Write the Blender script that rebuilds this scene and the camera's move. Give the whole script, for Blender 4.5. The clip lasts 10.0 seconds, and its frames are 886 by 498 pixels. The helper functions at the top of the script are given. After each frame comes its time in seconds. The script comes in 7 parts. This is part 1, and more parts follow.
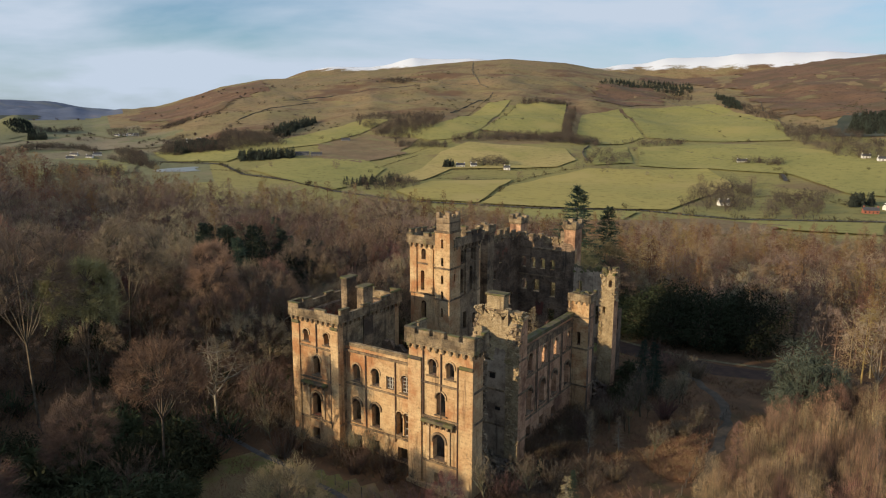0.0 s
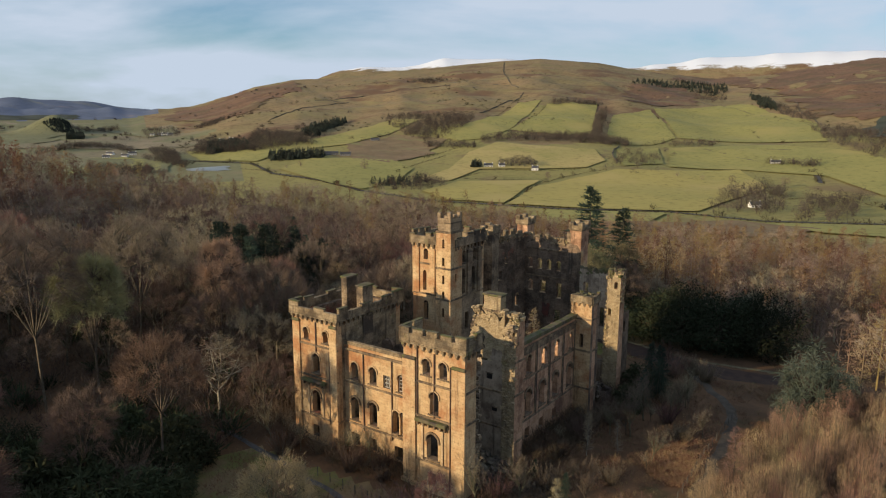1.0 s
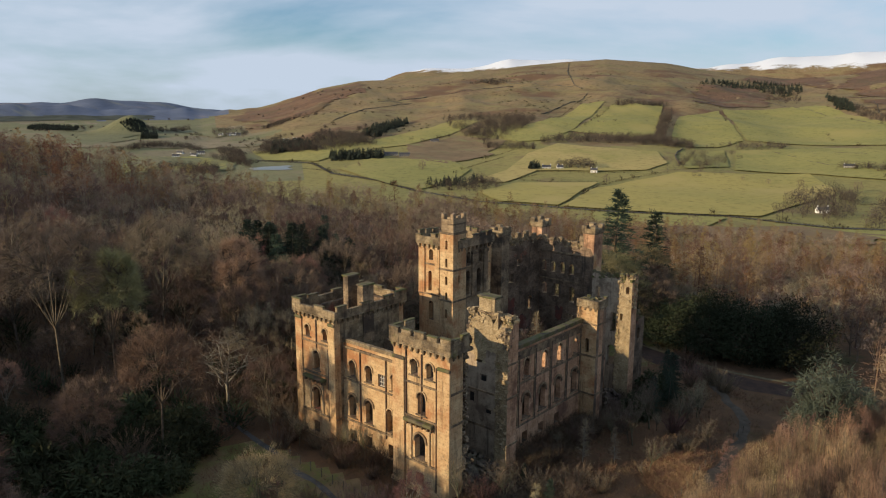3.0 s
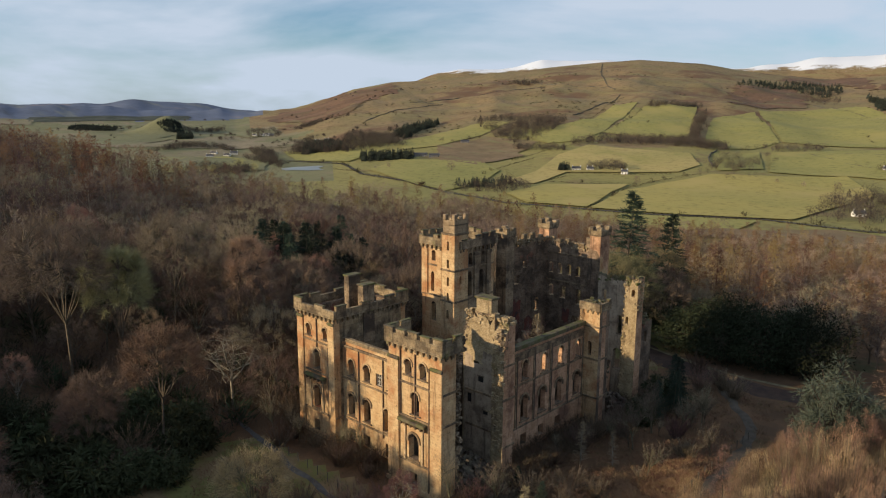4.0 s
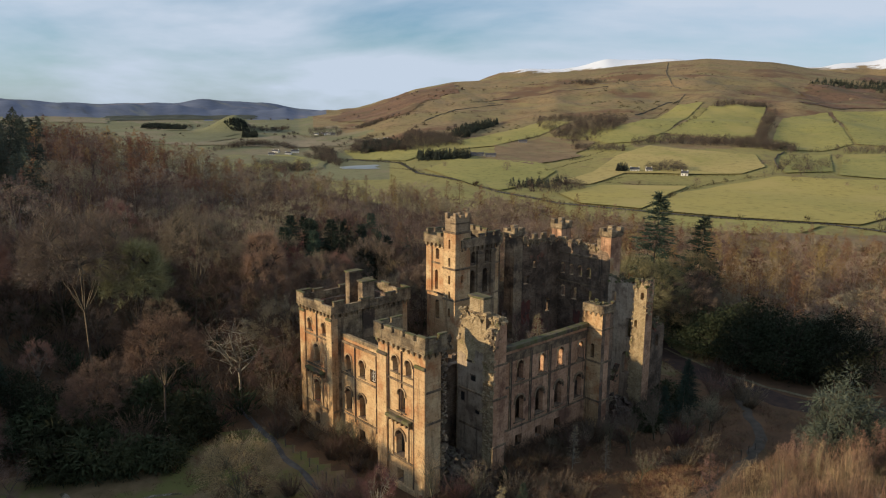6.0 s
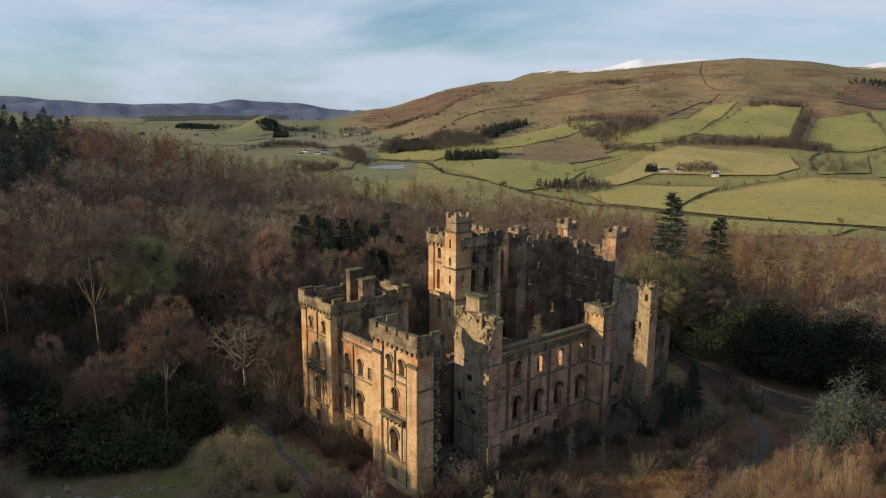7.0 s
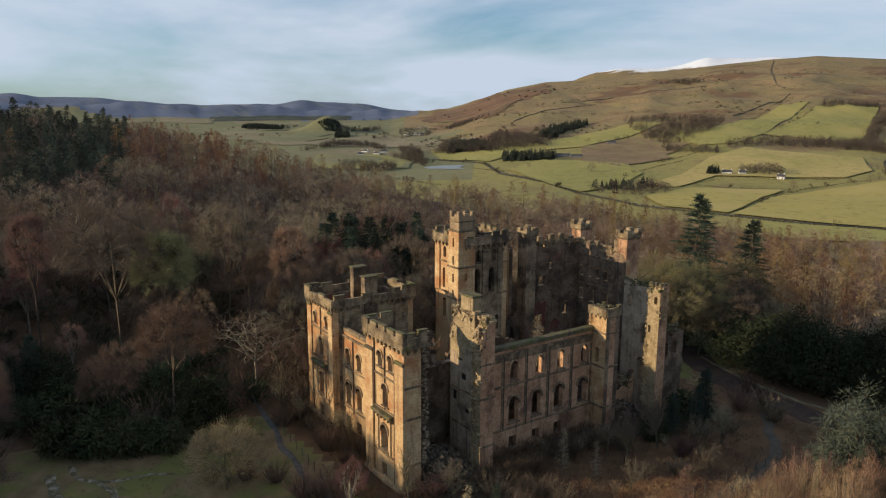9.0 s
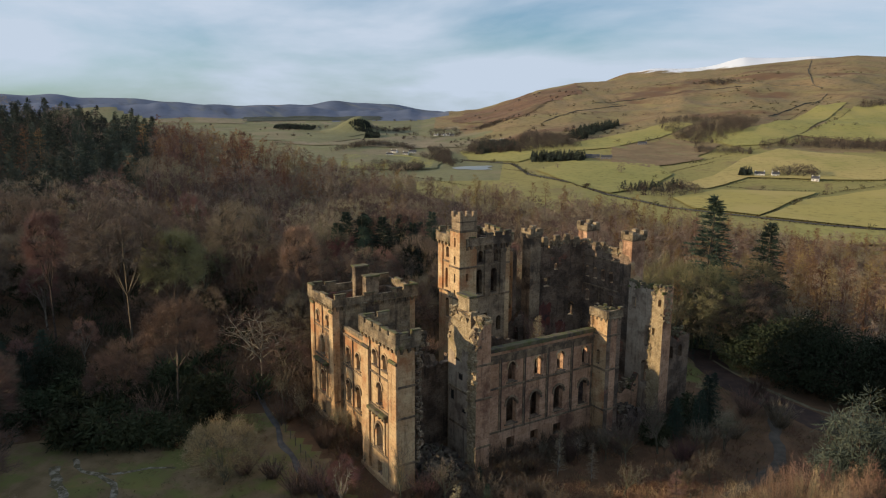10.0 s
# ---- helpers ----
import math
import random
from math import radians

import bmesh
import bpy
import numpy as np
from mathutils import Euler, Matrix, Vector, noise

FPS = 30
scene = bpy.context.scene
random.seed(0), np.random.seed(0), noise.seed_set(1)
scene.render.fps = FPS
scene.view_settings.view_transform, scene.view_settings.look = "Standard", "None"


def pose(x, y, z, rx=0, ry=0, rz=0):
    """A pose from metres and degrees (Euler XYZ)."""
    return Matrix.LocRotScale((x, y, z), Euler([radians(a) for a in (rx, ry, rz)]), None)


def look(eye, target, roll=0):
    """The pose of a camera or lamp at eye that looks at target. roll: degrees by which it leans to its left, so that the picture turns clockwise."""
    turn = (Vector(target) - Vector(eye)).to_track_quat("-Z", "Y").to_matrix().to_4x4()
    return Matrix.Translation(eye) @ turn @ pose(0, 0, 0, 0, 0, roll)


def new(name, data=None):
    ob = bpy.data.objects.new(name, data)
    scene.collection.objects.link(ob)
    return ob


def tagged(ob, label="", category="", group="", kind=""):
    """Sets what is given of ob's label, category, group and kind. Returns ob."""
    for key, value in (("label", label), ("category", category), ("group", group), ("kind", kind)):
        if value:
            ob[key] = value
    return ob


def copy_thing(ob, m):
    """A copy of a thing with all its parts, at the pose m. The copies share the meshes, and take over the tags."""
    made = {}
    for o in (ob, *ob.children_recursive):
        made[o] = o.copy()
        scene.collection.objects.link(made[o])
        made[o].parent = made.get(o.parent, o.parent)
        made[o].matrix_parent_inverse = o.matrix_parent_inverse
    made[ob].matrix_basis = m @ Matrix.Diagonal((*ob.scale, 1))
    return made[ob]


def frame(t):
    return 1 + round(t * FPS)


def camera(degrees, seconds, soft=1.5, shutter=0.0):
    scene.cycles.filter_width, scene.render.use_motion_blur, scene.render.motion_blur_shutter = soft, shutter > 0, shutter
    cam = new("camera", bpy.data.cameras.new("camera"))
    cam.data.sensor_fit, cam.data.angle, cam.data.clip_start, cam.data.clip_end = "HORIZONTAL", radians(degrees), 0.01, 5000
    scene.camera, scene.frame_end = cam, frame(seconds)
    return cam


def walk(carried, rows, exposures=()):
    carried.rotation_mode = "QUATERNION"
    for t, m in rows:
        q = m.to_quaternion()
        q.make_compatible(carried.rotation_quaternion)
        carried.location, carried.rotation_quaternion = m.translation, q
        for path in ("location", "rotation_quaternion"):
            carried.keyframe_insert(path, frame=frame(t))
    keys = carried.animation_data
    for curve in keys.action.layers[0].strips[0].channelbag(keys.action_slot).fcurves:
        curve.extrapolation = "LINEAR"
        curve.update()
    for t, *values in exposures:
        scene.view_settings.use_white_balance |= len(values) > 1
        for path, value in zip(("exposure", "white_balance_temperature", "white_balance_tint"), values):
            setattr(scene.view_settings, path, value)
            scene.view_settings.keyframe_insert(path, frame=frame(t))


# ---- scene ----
cam = camera(62.8, 10.0, soft=1.15)
METRES, EYE, TILT, LEAN, TURN = 45.0, 48.0, 0.0, 0.0, 33.0
ROWS = [
    (0.0, 0.0, 0.0, 0.0, 0.04, -11.11, -0.19),
    (0.5, 0.0494, -0.0009, 0.0006, 1.27, -11.12, -0.19),
    (1.0, 0.0991, -0.0004, 0.0007, 2.5, -11.11, -0.21),
    (1.5, 0.1487, 0.0013, 0.0013, 3.73, -11.12, -0.2),
    (2.0, 0.1991, 0.0035, 0.0022, 4.99, -11.11, -0.21),
    (2.5, 0.2496, 0.0066, 0.0027, 6.27, -11.09, -0.24),
    (4.0, 0.4024, 0.0237, 0.0033, 10.13, -10.99, -0.29),
    (4.5, 0.4527, 0.0321, 0.0036, 11.38, -11.0, -0.32),
    (5.0, 0.5021, 0.0409, 0.0025, 12.61, -11.0, -0.38),
    (5.5, 0.5508, 0.0516, 0.001, 13.83, -11.02, -0.38),
    (7.0, 0.6958, 0.0891, -0.0017, 17.46, -11.03, -0.34),
    (7.5, 0.7428, 0.1032, -0.0031, 18.68, -11.02, -0.31),
    (8.0, 0.7893, 0.1184, -0.0041, 19.91, -11.03, -0.28),
    (8.5, 0.8356, 0.1346, -0.0059, 21.14, -11.02, -0.24),
    (9.0, 0.8819, 0.1526, -0.0067, 22.37, -11.02, -0.28),
    (9.5, 0.928, 0.1706, -0.0067, 23.6, -11.0, -0.31),
    (10.0, 0.9738, 0.1885, -0.007, 24.83, -10.99, -0.29),
]
walk(cam, [(t, pose(42.04, -71.07, EYE, TILT, LEAN, TURN) @ pose(METRES * x, METRES * y, METRES * z, 90 + pitch, roll, yaw)) for t, x, y, z, yaw, pitch, roll in ROWS])

# ---- light ----
SUN_EL, SUN_AZ = 15.5, 27.0   # height of the sun; its light travels this far round from +y towards +x
sun = new("sun", bpy.data.lights.new("sun", "SUN"))
sun.data.energy, sun.data.angle, sun.data.color = 5.0, radians(0.6), (1.0, 0.79, 0.52)
_d = Vector((math.sin(radians(SUN_AZ)) * math.cos(radians(SUN_EL)), math.cos(radians(SUN_AZ)) * math.cos(radians(SUN_EL)), -math.sin(radians(SUN_EL))))
sun.matrix_world = look((-150, -300, 200), Vector((-150, -300, 200)) + _d)

world = bpy.data.worlds.new("sky")
scene.world = world
world.use_nodes = True
wt = world.node_tree
wt.nodes.clear()


def wnode(kind, **kw):
    n = wt.nodes.new(kind)
    for k, v in kw.items():
        n.inputs[k].default_value = v
    return n


sky = wt.nodes.new("ShaderNodeTexSky")
sky.sky_type, sky.sun_disc = "NISHITA", False
sky.sun_elevation, sky.sun_rotation = radians(SUN_EL), radians(180 + SUN_AZ)
sky.air_density, sky.dust_density, sky.ozone_density = 1.0, 0.6, 1.5
coord = wt.nodes.new("ShaderNodeTexCoord")
cmap = wnode("ShaderNodeMapping")
cmap.inputs["Scale"].default_value = (1.2, 1.2, 5.0)
cmap.inputs["Rotation"].default_value = (0.0, 0.09, 0.6)
cn = wnode("ShaderNodeTexNoise", Scale=1.6, Detail=8.0, Roughness=0.52, Distortion=0.25)
cr = wt.nodes.new("ShaderNodeValToRGB")
cr.color_ramp.elements[0].position, cr.color_ramp.elements[1].position = 0.36, 0.60
cmix = wt.nodes.new("ShaderNodeMix")
cmix.data_type = "RGBA"
cmix.inputs["B"].default_value = (4.85, 5.65, 6.75, 1)
bg = wnode("ShaderNodeBackground", Strength=0.114)
wout = wt.nodes.new("ShaderNodeOutputWorld")
wt.links.new(coord.outputs["Generated"], cmap.inputs["Vector"])
wt.links.new(cmap.outputs["Vector"], cn.inputs["Vector"])
csep = wt.nodes.new("ShaderNodeSeparateXYZ")
cband = wnode("ShaderNodeMapRange", **{"From Min": 0.0, "From Max": 0.12, "To Min": 0.05, "To Max": 0.0})
cadd = wt.nodes.new("ShaderNodeMath")
wt.links.new(coord.outputs["Generated"], csep.inputs[0])
wt.links.new(csep.outputs["Z"], cband.inputs["Value"])
wt.links.new(cn.outputs["Fac"], cadd.inputs[0])
wt.links.new(cband.outputs["Result"], cadd.inputs[1])
wt.links.new(cadd.outputs[0], cr.inputs["Fac"])
wt.links.new(cr.outputs["Color"], cmix.inputs["Factor"])
tintn = wt.nodes.new("ShaderNodeMix")
tintn.data_type, tintn.blend_type = "RGBA", "MULTIPLY"
tintn.inputs["Factor"].default_value = 1.0
tintn.inputs["B"].default_value = (0.50, 0.80, 1.06, 1)
wt.links.new(sky.outputs["Color"], tintn.inputs["A"])
wt.links.new(tintn.outputs["Result"], cmix.inputs["A"])
wt.links.new(cmix.outputs["Result"], bg.inputs["Color"])
wt.links.new(bg.outputs["Background"], wout.inputs["Surface"])


# ---- materials ----
def material(name, base, second, scale=0.5, rough=0.9, bump=0.3, fine=None, third=None, third_scale=0.08,
             third_at=(0.5, 0.65), random_tint=0.0, tint=False, courses=None, streak=None, other=None, spec=0.2, pit=0.22, snowline=None, grain=None, joint=0.8):
    """Procedural surface: two colours by a middle noise, a third by a broad one, fine grain in the relief."""
    m = bpy.data.materials.new(name)
    m.use_nodes = True
    nt = m.node_tree
    N, L = nt.nodes, nt.links
    p = N["Principled BSDF"]
    p.inputs["Roughness"].default_value = rough
    p.inputs["Specular IOR Level"].default_value = spec
    geo = N.new("ShaderNodeNewGeometry")
    pos = geo.outputs["Position"]

    def noise_of(sc, detail=5.0, ro=0.6):
        n = N.new("ShaderNodeTexNoise")
        n.inputs["Scale"].default_value, n.inputs["Detail"].default_value, n.inputs["Roughness"].default_value = sc, detail, ro
        L.new(pos, n.inputs["Vector"])
        return n.outputs["Fac"]

    def ramp(fac, lo, hi):
        r = N.new("ShaderNodeMapRange")
        r.interpolation_type = "SMOOTHSTEP"
        r.inputs["From Min"].default_value, r.inputs["From Max"].default_value = lo, hi
        L.new(fac, r.inputs["Value"])
        return r.outputs["Result"]

    def mix(a, b, fac, mode="MIX"):
        x = N.new("ShaderNodeMix")
        x.data_type, x.blend_type = "RGBA", mode
        for sock, v in (("A", a), ("B", b)):
            if isinstance(v, tuple):
                x.inputs[sock].default_value = (*v, 1)
            else:
                L.new(v, x.inputs[sock])
        if isinstance(fac, float):
            x.inputs["Factor"].default_value = fac
        else:
            L.new(fac, x.inputs["Factor"])
        return x.outputs["Result"]

    n1 = noise_of(scale)
    col = mix(base, second, ramp(n1, 0.35, 0.65))
    height = noise_of(fine or scale * 8, 6.0, 0.7)
    col = mix(col, (0.0, 0.0, 0.0), mathnode(nt, "MULTIPLY", ramp(height, 0.52, 0.25), pit))
    if third:
        col = mix(col, third, ramp(noise_of(third_scale, 6.0, 0.65), *third_at))
    if grain:   # long streaks: heading, scale along and across, two colours
        mg = N.new("ShaderNodeMapping")
        mg.inputs["Rotation"].default_value = (0.0, 0.0, radians(grain[0]))
        mg.inputs["Scale"].default_value = (grain[1], grain[2], grain[2])
        L.new(pos, mg.inputs["Vector"])
        for seed, colour, lo, hi in ((0.0, grain[3], 0.54, 0.66), (40.0, grain[4], 0.55, 0.68)):
            ng = N.new("ShaderNodeTexNoise")
            ng.noise_dimensions = "4D"
            ng.inputs["W"].default_value, ng.inputs["Scale"].default_value, ng.inputs["Detail"].default_value, ng.inputs["Roughness"].default_value = seed, 1.0, 8.0, 0.68
            L.new(mg.outputs[0], ng.inputs["Vector"])
            col = mix(col, colour, ramp(ng.outputs["Fac"], lo, hi))
    if snowline:
        zs = N.new("ShaderNodeSeparateXYZ")
        L.new(pos, zs.inputs[0])
        up = mathnode(nt, "ADD", zs.outputs["Z"], mathnode(nt, "MULTIPLY", mathnode(nt, "SUBTRACT", noise_of(0.011, 7.0, 0.7), 0.5), 120.0))
        col = mix(col, (0.74, 0.77, 0.82), ramp(up, *snowline))
    if streak:
        mp = N.new("ShaderNodeMapping")
        mp.inputs["Scale"].default_value = (1.0, 1.0, 0.10)
        L.new(pos, mp.inputs["Vector"])
        ns = N.new("ShaderNodeTexNoise")
        ns.inputs["Scale"].default_value, ns.inputs["Detail"].default_value, ns.inputs["Roughness"].default_value = 1.1, 6.0, 0.7
        L.new(mp.outputs[0], ns.inputs["Vector"])
        col = mix(col, streak, mathnode(nt, "MULTIPLY", ramp(ns.outputs["Fac"], 0.52, 0.70), 0.75))
        col = mix(col, streak, mathnode(nt, "MULTIPLY", ramp(noise_of(1.3, 9.0, 0.8), 0.55, 0.70), 0.45))
    if courses:
        sep = N.new("ShaderNodeSeparateXYZ")
        L.new(pos, sep.inputs[0])
        u = mathnode(nt, "ADD", sep.outputs["X"], sep.outputs["Y"])
        comb = N.new("ShaderNodeCombineXYZ")
        L.new(u, comb.inputs["X"])
        L.new(sep.outputs["Z"], comb.inputs["Y"])
        br = N.new("ShaderNodeTexBrick")
        br.inputs["Scale"].default_value = 1.0
        br.inputs["Brick Width"].default_value, br.inputs["Row Height"].default_value = courses
        br.inputs["Mortar Size"].default_value, br.inputs["Mortar Smooth"].default_value = 0.018, 0.4
        br.inputs["Color1"].default_value, br.inputs["Color2"].default_value = (1, 1, 1, 1), (0.76, 0.70, 0.63, 1)
        br.inputs["Mortar"].default_value = (0.5, 0.45, 0.4, 1)
        L.new(comb.outputs[0], br.inputs["Vector"])
        col = mix(col, br.outputs["Color"], joint, "MULTIPLY")
        height = mathnode(nt, "SUBTRACT", height, br.outputs["Fac"])
    if tint or random_tint:
        if tint:
            at = N.new("ShaderNodeAttribute")
            at.attribute_name = "tint"
            fac = at.outputs["Fac"]
            if other:
                fr = N.new("ShaderNodeMath")
                fr.operation = "FRACT"
                L.new(mathnode(nt, "MULTIPLY", fac, 7.31), fr.inputs[0])
                col = mix(col, other, ramp(fr.outputs[0], 0.45, 0.85))
        else:
            fac = N.new("ShaderNodeObjectInfo").outputs["Random"]
        hv = N.new("ShaderNodeHueSaturation")
        L.new(mathnode(nt, "ADD", mathnode(nt, "MULTIPLY", fac, 2 * random_tint), 1.0 - random_tint), hv.inputs["Value"])
        L.new(mathnode(nt, "ADD", mathnode(nt, "MULTIPLY", fac, 0.06), 0.47), hv.inputs["Hue"])
        L.new(col, hv.inputs["Color"])
        col = hv.outputs["Color"]
    L.new(col, p.inputs["Base Color"])
    if bump:
        b = N.new("ShaderNodeBump")
        b.inputs["Strength"].default_value, b.inputs["Distance"].default_value = bump, 0.05
        L.new(height, b.inputs["Height"])
        L.new(b.outputs["Normal"], p.inputs["Normal"])
    return m


def mathnode(nt, op, a, b):
    n = nt.nodes.new("ShaderNodeMath")
    n.operation = op
    for i, v in enumerate((a, b)):
        if isinstance(v, (int, float)):
            n.inputs[i].default_value = v
        else:
            nt.links.new(v, n.inputs[i])
    return n.outputs[0]


ASHLAR = material("ashlar", (0.63, 0.462, 0.262), (0.50, 0.322, 0.166), 0.35, 0.92, 0.4, 3.0, (0.40, 0.192, 0.088), 0.2, (0.47, 0.66), courses=(0.95, 0.42), streak=(0.12, 0.078, 0.048), pit=0.6, joint=0.5)
DRESSED = material("dressed_stone", (0.60, 0.44, 0.26), (0.40, 0.285, 0.165), 0.7, 0.92, 0.3, 5.0, (0.22, 0.15, 0.09), 0.6, (0.54, 0.68), streak=(0.10, 0.07, 0.045), pit=0.5)
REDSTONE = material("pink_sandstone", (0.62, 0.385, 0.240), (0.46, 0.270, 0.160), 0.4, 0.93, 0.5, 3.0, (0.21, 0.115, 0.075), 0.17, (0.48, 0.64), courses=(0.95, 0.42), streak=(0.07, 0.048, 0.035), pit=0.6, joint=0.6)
# Mossy rubble in a paler copy of RUBBLE, sunlight mixed into its colour.
LITRUBBLE = material("sunlit_mossy_rubble", (0.52, 0.41, 0.25), (0.36, 0.28, 0.17), 0.9, 0.97, 0.9, 2.4, (0.26, 0.24, 0.10), 0.45, (0.58, 0.70), courses=(0.42, 0.24), streak=(0.13, 0.10, 0.068), pit=0.5)
RENDERED = material("weathered_inner_render", (0.45, 0.355, 0.255), (0.30, 0.228, 0.160), 0.5, 0.95, 0.5, 3.0, (0.17, 0.125, 0.09), 0.3, (0.52, 0.66), streak=(0.09, 0.07, 0.052), pit=0.5)
PARAPET = material("parapet_stone", (0.385, 0.300, 0.188), (0.135, 0.105, 0.072), 0.6, 0.95, 0.6, 4.0, (0.19, 0.18, 0.075), 0.45, (0.58, 0.72), courses=(0.9, 0.42), streak=(0.055, 0.045, 0.036), pit=0.6)
TRIM = material("trim_stone", (0.30, 0.215, 0.13), (0.13, 0.095, 0.062), 0.8, 0.92, 0.4, 5.0, (0.10, 0.075, 0.055), 0.6, (0.50, 0.64), streak=(0.07, 0.05, 0.036), pit=0.6)
MOSSY = material("mossy_trim", (0.16, 0.130, 0.085), (0.105, 0.108, 0.040), 0.9, 1.0, 0.7, 5.0, (0.075, 0.06, 0.05), 0.5, (0.52, 0.64))
RUBBLE = material("rubble_wall", (0.42, 0.33, 0.22), (0.19, 0.145, 0.105), 0.8, 0.97, 1.0, 2.2, (0.13, 0.125, 0.06), 0.35, (0.54, 0.66), courses=(0.55, 0.28), streak=(0.06, 0.048, 0.038), pit=0.6)
SOOTY = material("soot_stained_stone", (0.40, 0.30, 0.19), (0.20, 0.148, 0.098), 0.35, 0.94, 0.5, 3.0, (0.085, 0.066, 0.05), 0.22, (0.46, 0.62), courses=(0.95, 0.42), streak=(0.05, 0.04, 0.032), pit=0.6, joint=0.6)
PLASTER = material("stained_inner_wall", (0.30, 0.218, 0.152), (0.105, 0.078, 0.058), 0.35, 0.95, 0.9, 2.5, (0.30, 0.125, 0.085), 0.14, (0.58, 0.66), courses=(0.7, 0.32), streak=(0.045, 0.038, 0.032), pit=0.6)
PIPE = material("rusty_pipe", (0.12, 0.07, 0.045), (0.07, 0.05, 0.04), 2.0, 0.7, 0.1)
FRAMEW = material("flaking_white_wood", (0.62, 0.58, 0.50), (0.45, 0.40, 0.33), 3.0, 0.7, 0.1)
DEBRIS = material("fallen_stone", (0.135, 0.105, 0.078), (0.065, 0.052, 0.04), 1.2, 0.97, 0.4, random_tint=0.35)

GROUND = material("woodland_floor", (0.102, 0.061, 0.034), (0.152, 0.086, 0.045), 0.22, 1.0, 0.6, 3.0, (0.068, 0.062, 0.027), 0.05, (0.54, 0.66))
PASTURE = material("pasture", (0.272, 0.232, 0.080), (0.230, 0.208, 0.070), 0.010, 1.0, 0.0, 0.12, (0.190, 0.140, 0.066), 0.008, (0.50, 0.64), pit=0.5)
MOOR = material("moorland", (0.255, 0.178, 0.090), (0.210, 0.166, 0.076), 0.007, 1.0, 0.0, 0.09, (0.150, 0.088, 0.048), 0.004, (0.52, 0.62), pit=0.7, snowline=(234, 252), grain=(-28.0, 0.0035, 0.016, (0.232, 0.192, 0.084), (0.128, 0.083, 0.047)))
# Distance haze over the far hills is put into their blue colour.
FARHILL = material("far_hill_haze_blue", (0.120, 0.146, 0.212), (0.088, 0.110, 0.166), 0.004, 1.0, 0.0, 0.03, (0.185, 0.170, 0.185), 0.0028, (0.54, 0.66), grain=(-70.0, 0.0012, 0.009, (0.150, 0.165, 0.165), (0.075, 0.088, 0.115)))

LIME = material("bright_pasture", (0.385, 0.312, 0.094), (0.325, 0.282, 0.084), 0.010, 1.0, 0.0, 0.12, (0.400, 0.315, 0.110), 0.005, (0.50, 0.64), pit=0.5)
GREEN = material("green_pasture", (0.300, 0.268, 0.084), (0.250, 0.235, 0.074), 0.012, 1.0, 0.0, 0.12, (0.310, 0.265, 0.090), 0.006, (0.50, 0.64), pit=0.5)
STRAW = material("straw_pasture", (0.410, 0.320, 0.120), (0.350, 0.290, 0.100), 0.012, 1.0, 0.0, 0.12, (0.250, 0.230, 0.065), 0.006, (0.52, 0.66), pit=0.5)
ROUGH = material("felled_ground", (0.235, 0.160, 0.086), (0.180, 0.128, 0.068), 0.03, 1.0, 0.0, 0.12, (0.24, 0.19, 0.10), 0.012, (0.54, 0.66), pit=0.5, grain=(-35.0, 0.012, 0.05, (0.205, 0.185, 0.080), (0.115, 0.080, 0.050)))
BRACKEN = material("dead_bracken_slope", (0.180, 0.105, 0.062), (0.140, 0.084, 0.050), 0.012, 1.0, 0.0, 0.10, (0.12, 0.085, 0.045), 0.006, (0.52, 0.66), pit=0.7, grain=(-28.0, 0.006, 0.012, (0.185, 0.150, 0.074), (0.095, 0.062, 0.040)))
FORESTRY = material("felled_forestry", (0.075, 0.082, 0.062), (0.042, 0.050, 0.036), 0.02, 1.0, 0.0, 0.1)
WATER = material("flood_water", (0.20, 0.205, 0.185), (0.17, 0.175, 0.14), 0.05, 0.35, 0.0, spec=0.6)
DULL = material("dull_valley_grass", (0.192, 0.186, 0.092), (0.160, 0.158, 0.080), 0.010, 1.0, 0.0, 0.1, (0.215, 0.180, 0.105), 0.006, (0.50, 0.62), pit=0.5)
TAN = material("tan_rushes", (0.255, 0.205, 0.130), (0.205, 0.175, 0.105), 0.012, 1.0, 0.0, 0.1, (0.165, 0.165, 0.085), 0.008, (0.50, 0.62), pit=0.5)
LAWN = material("rough_lawn", (0.145, 0.108, 0.054), (0.215, 0.155, 0.085), 0.30, 1.0, 0.5, 3.0, (0.140, 0.142, 0.046), 0.12, (0.46, 0.58))
KINDS = ("wood", "pasture", "moor", "snow", "far", "lime", "green", "straw", "rough", "bracken", "forestry", "water", "dull", "tan", "lawn")

# ---- ground ----
CX, CY = 60.0, -55.0
NEAR = ((-30, -26), (0, -25), (15, -23), (30, -19), (40, -9), (48, -3), (54, 2), (62, 11), (66, 15), (70, 23), (77, 31), (84, 37), (95, 38), (130, 22))
HILL = ((-40, 0.064, 2900), (0, 0.064, 2900), (2.8, 0.0611, 2900), (6.7, 0.0545, 2900), (12.1, 0.0405, 2900), (16, 0.0350, 2900), (19.2, 0.0425, 2900), (21.5, 0.0485, 2900), (24.2, 0.0575, 2900), (28.5, 0.0630, 2900),
        (32, 0.0592, 2900), (35.4, 0.0535, 2900), (37.6, 0.0492, 2900), (39.4, 0.0470, 2900), (40.6, 0.0428, 2900), (44.4, 0.0366, 2900), (47.3, 0.0340, 2900), (50.2, 0.0240, 2900), (53.8, 0.0010, 2900), (56, -0.0080, 2900), (59, -0.016, 2900), (100, -0.016, 2900))
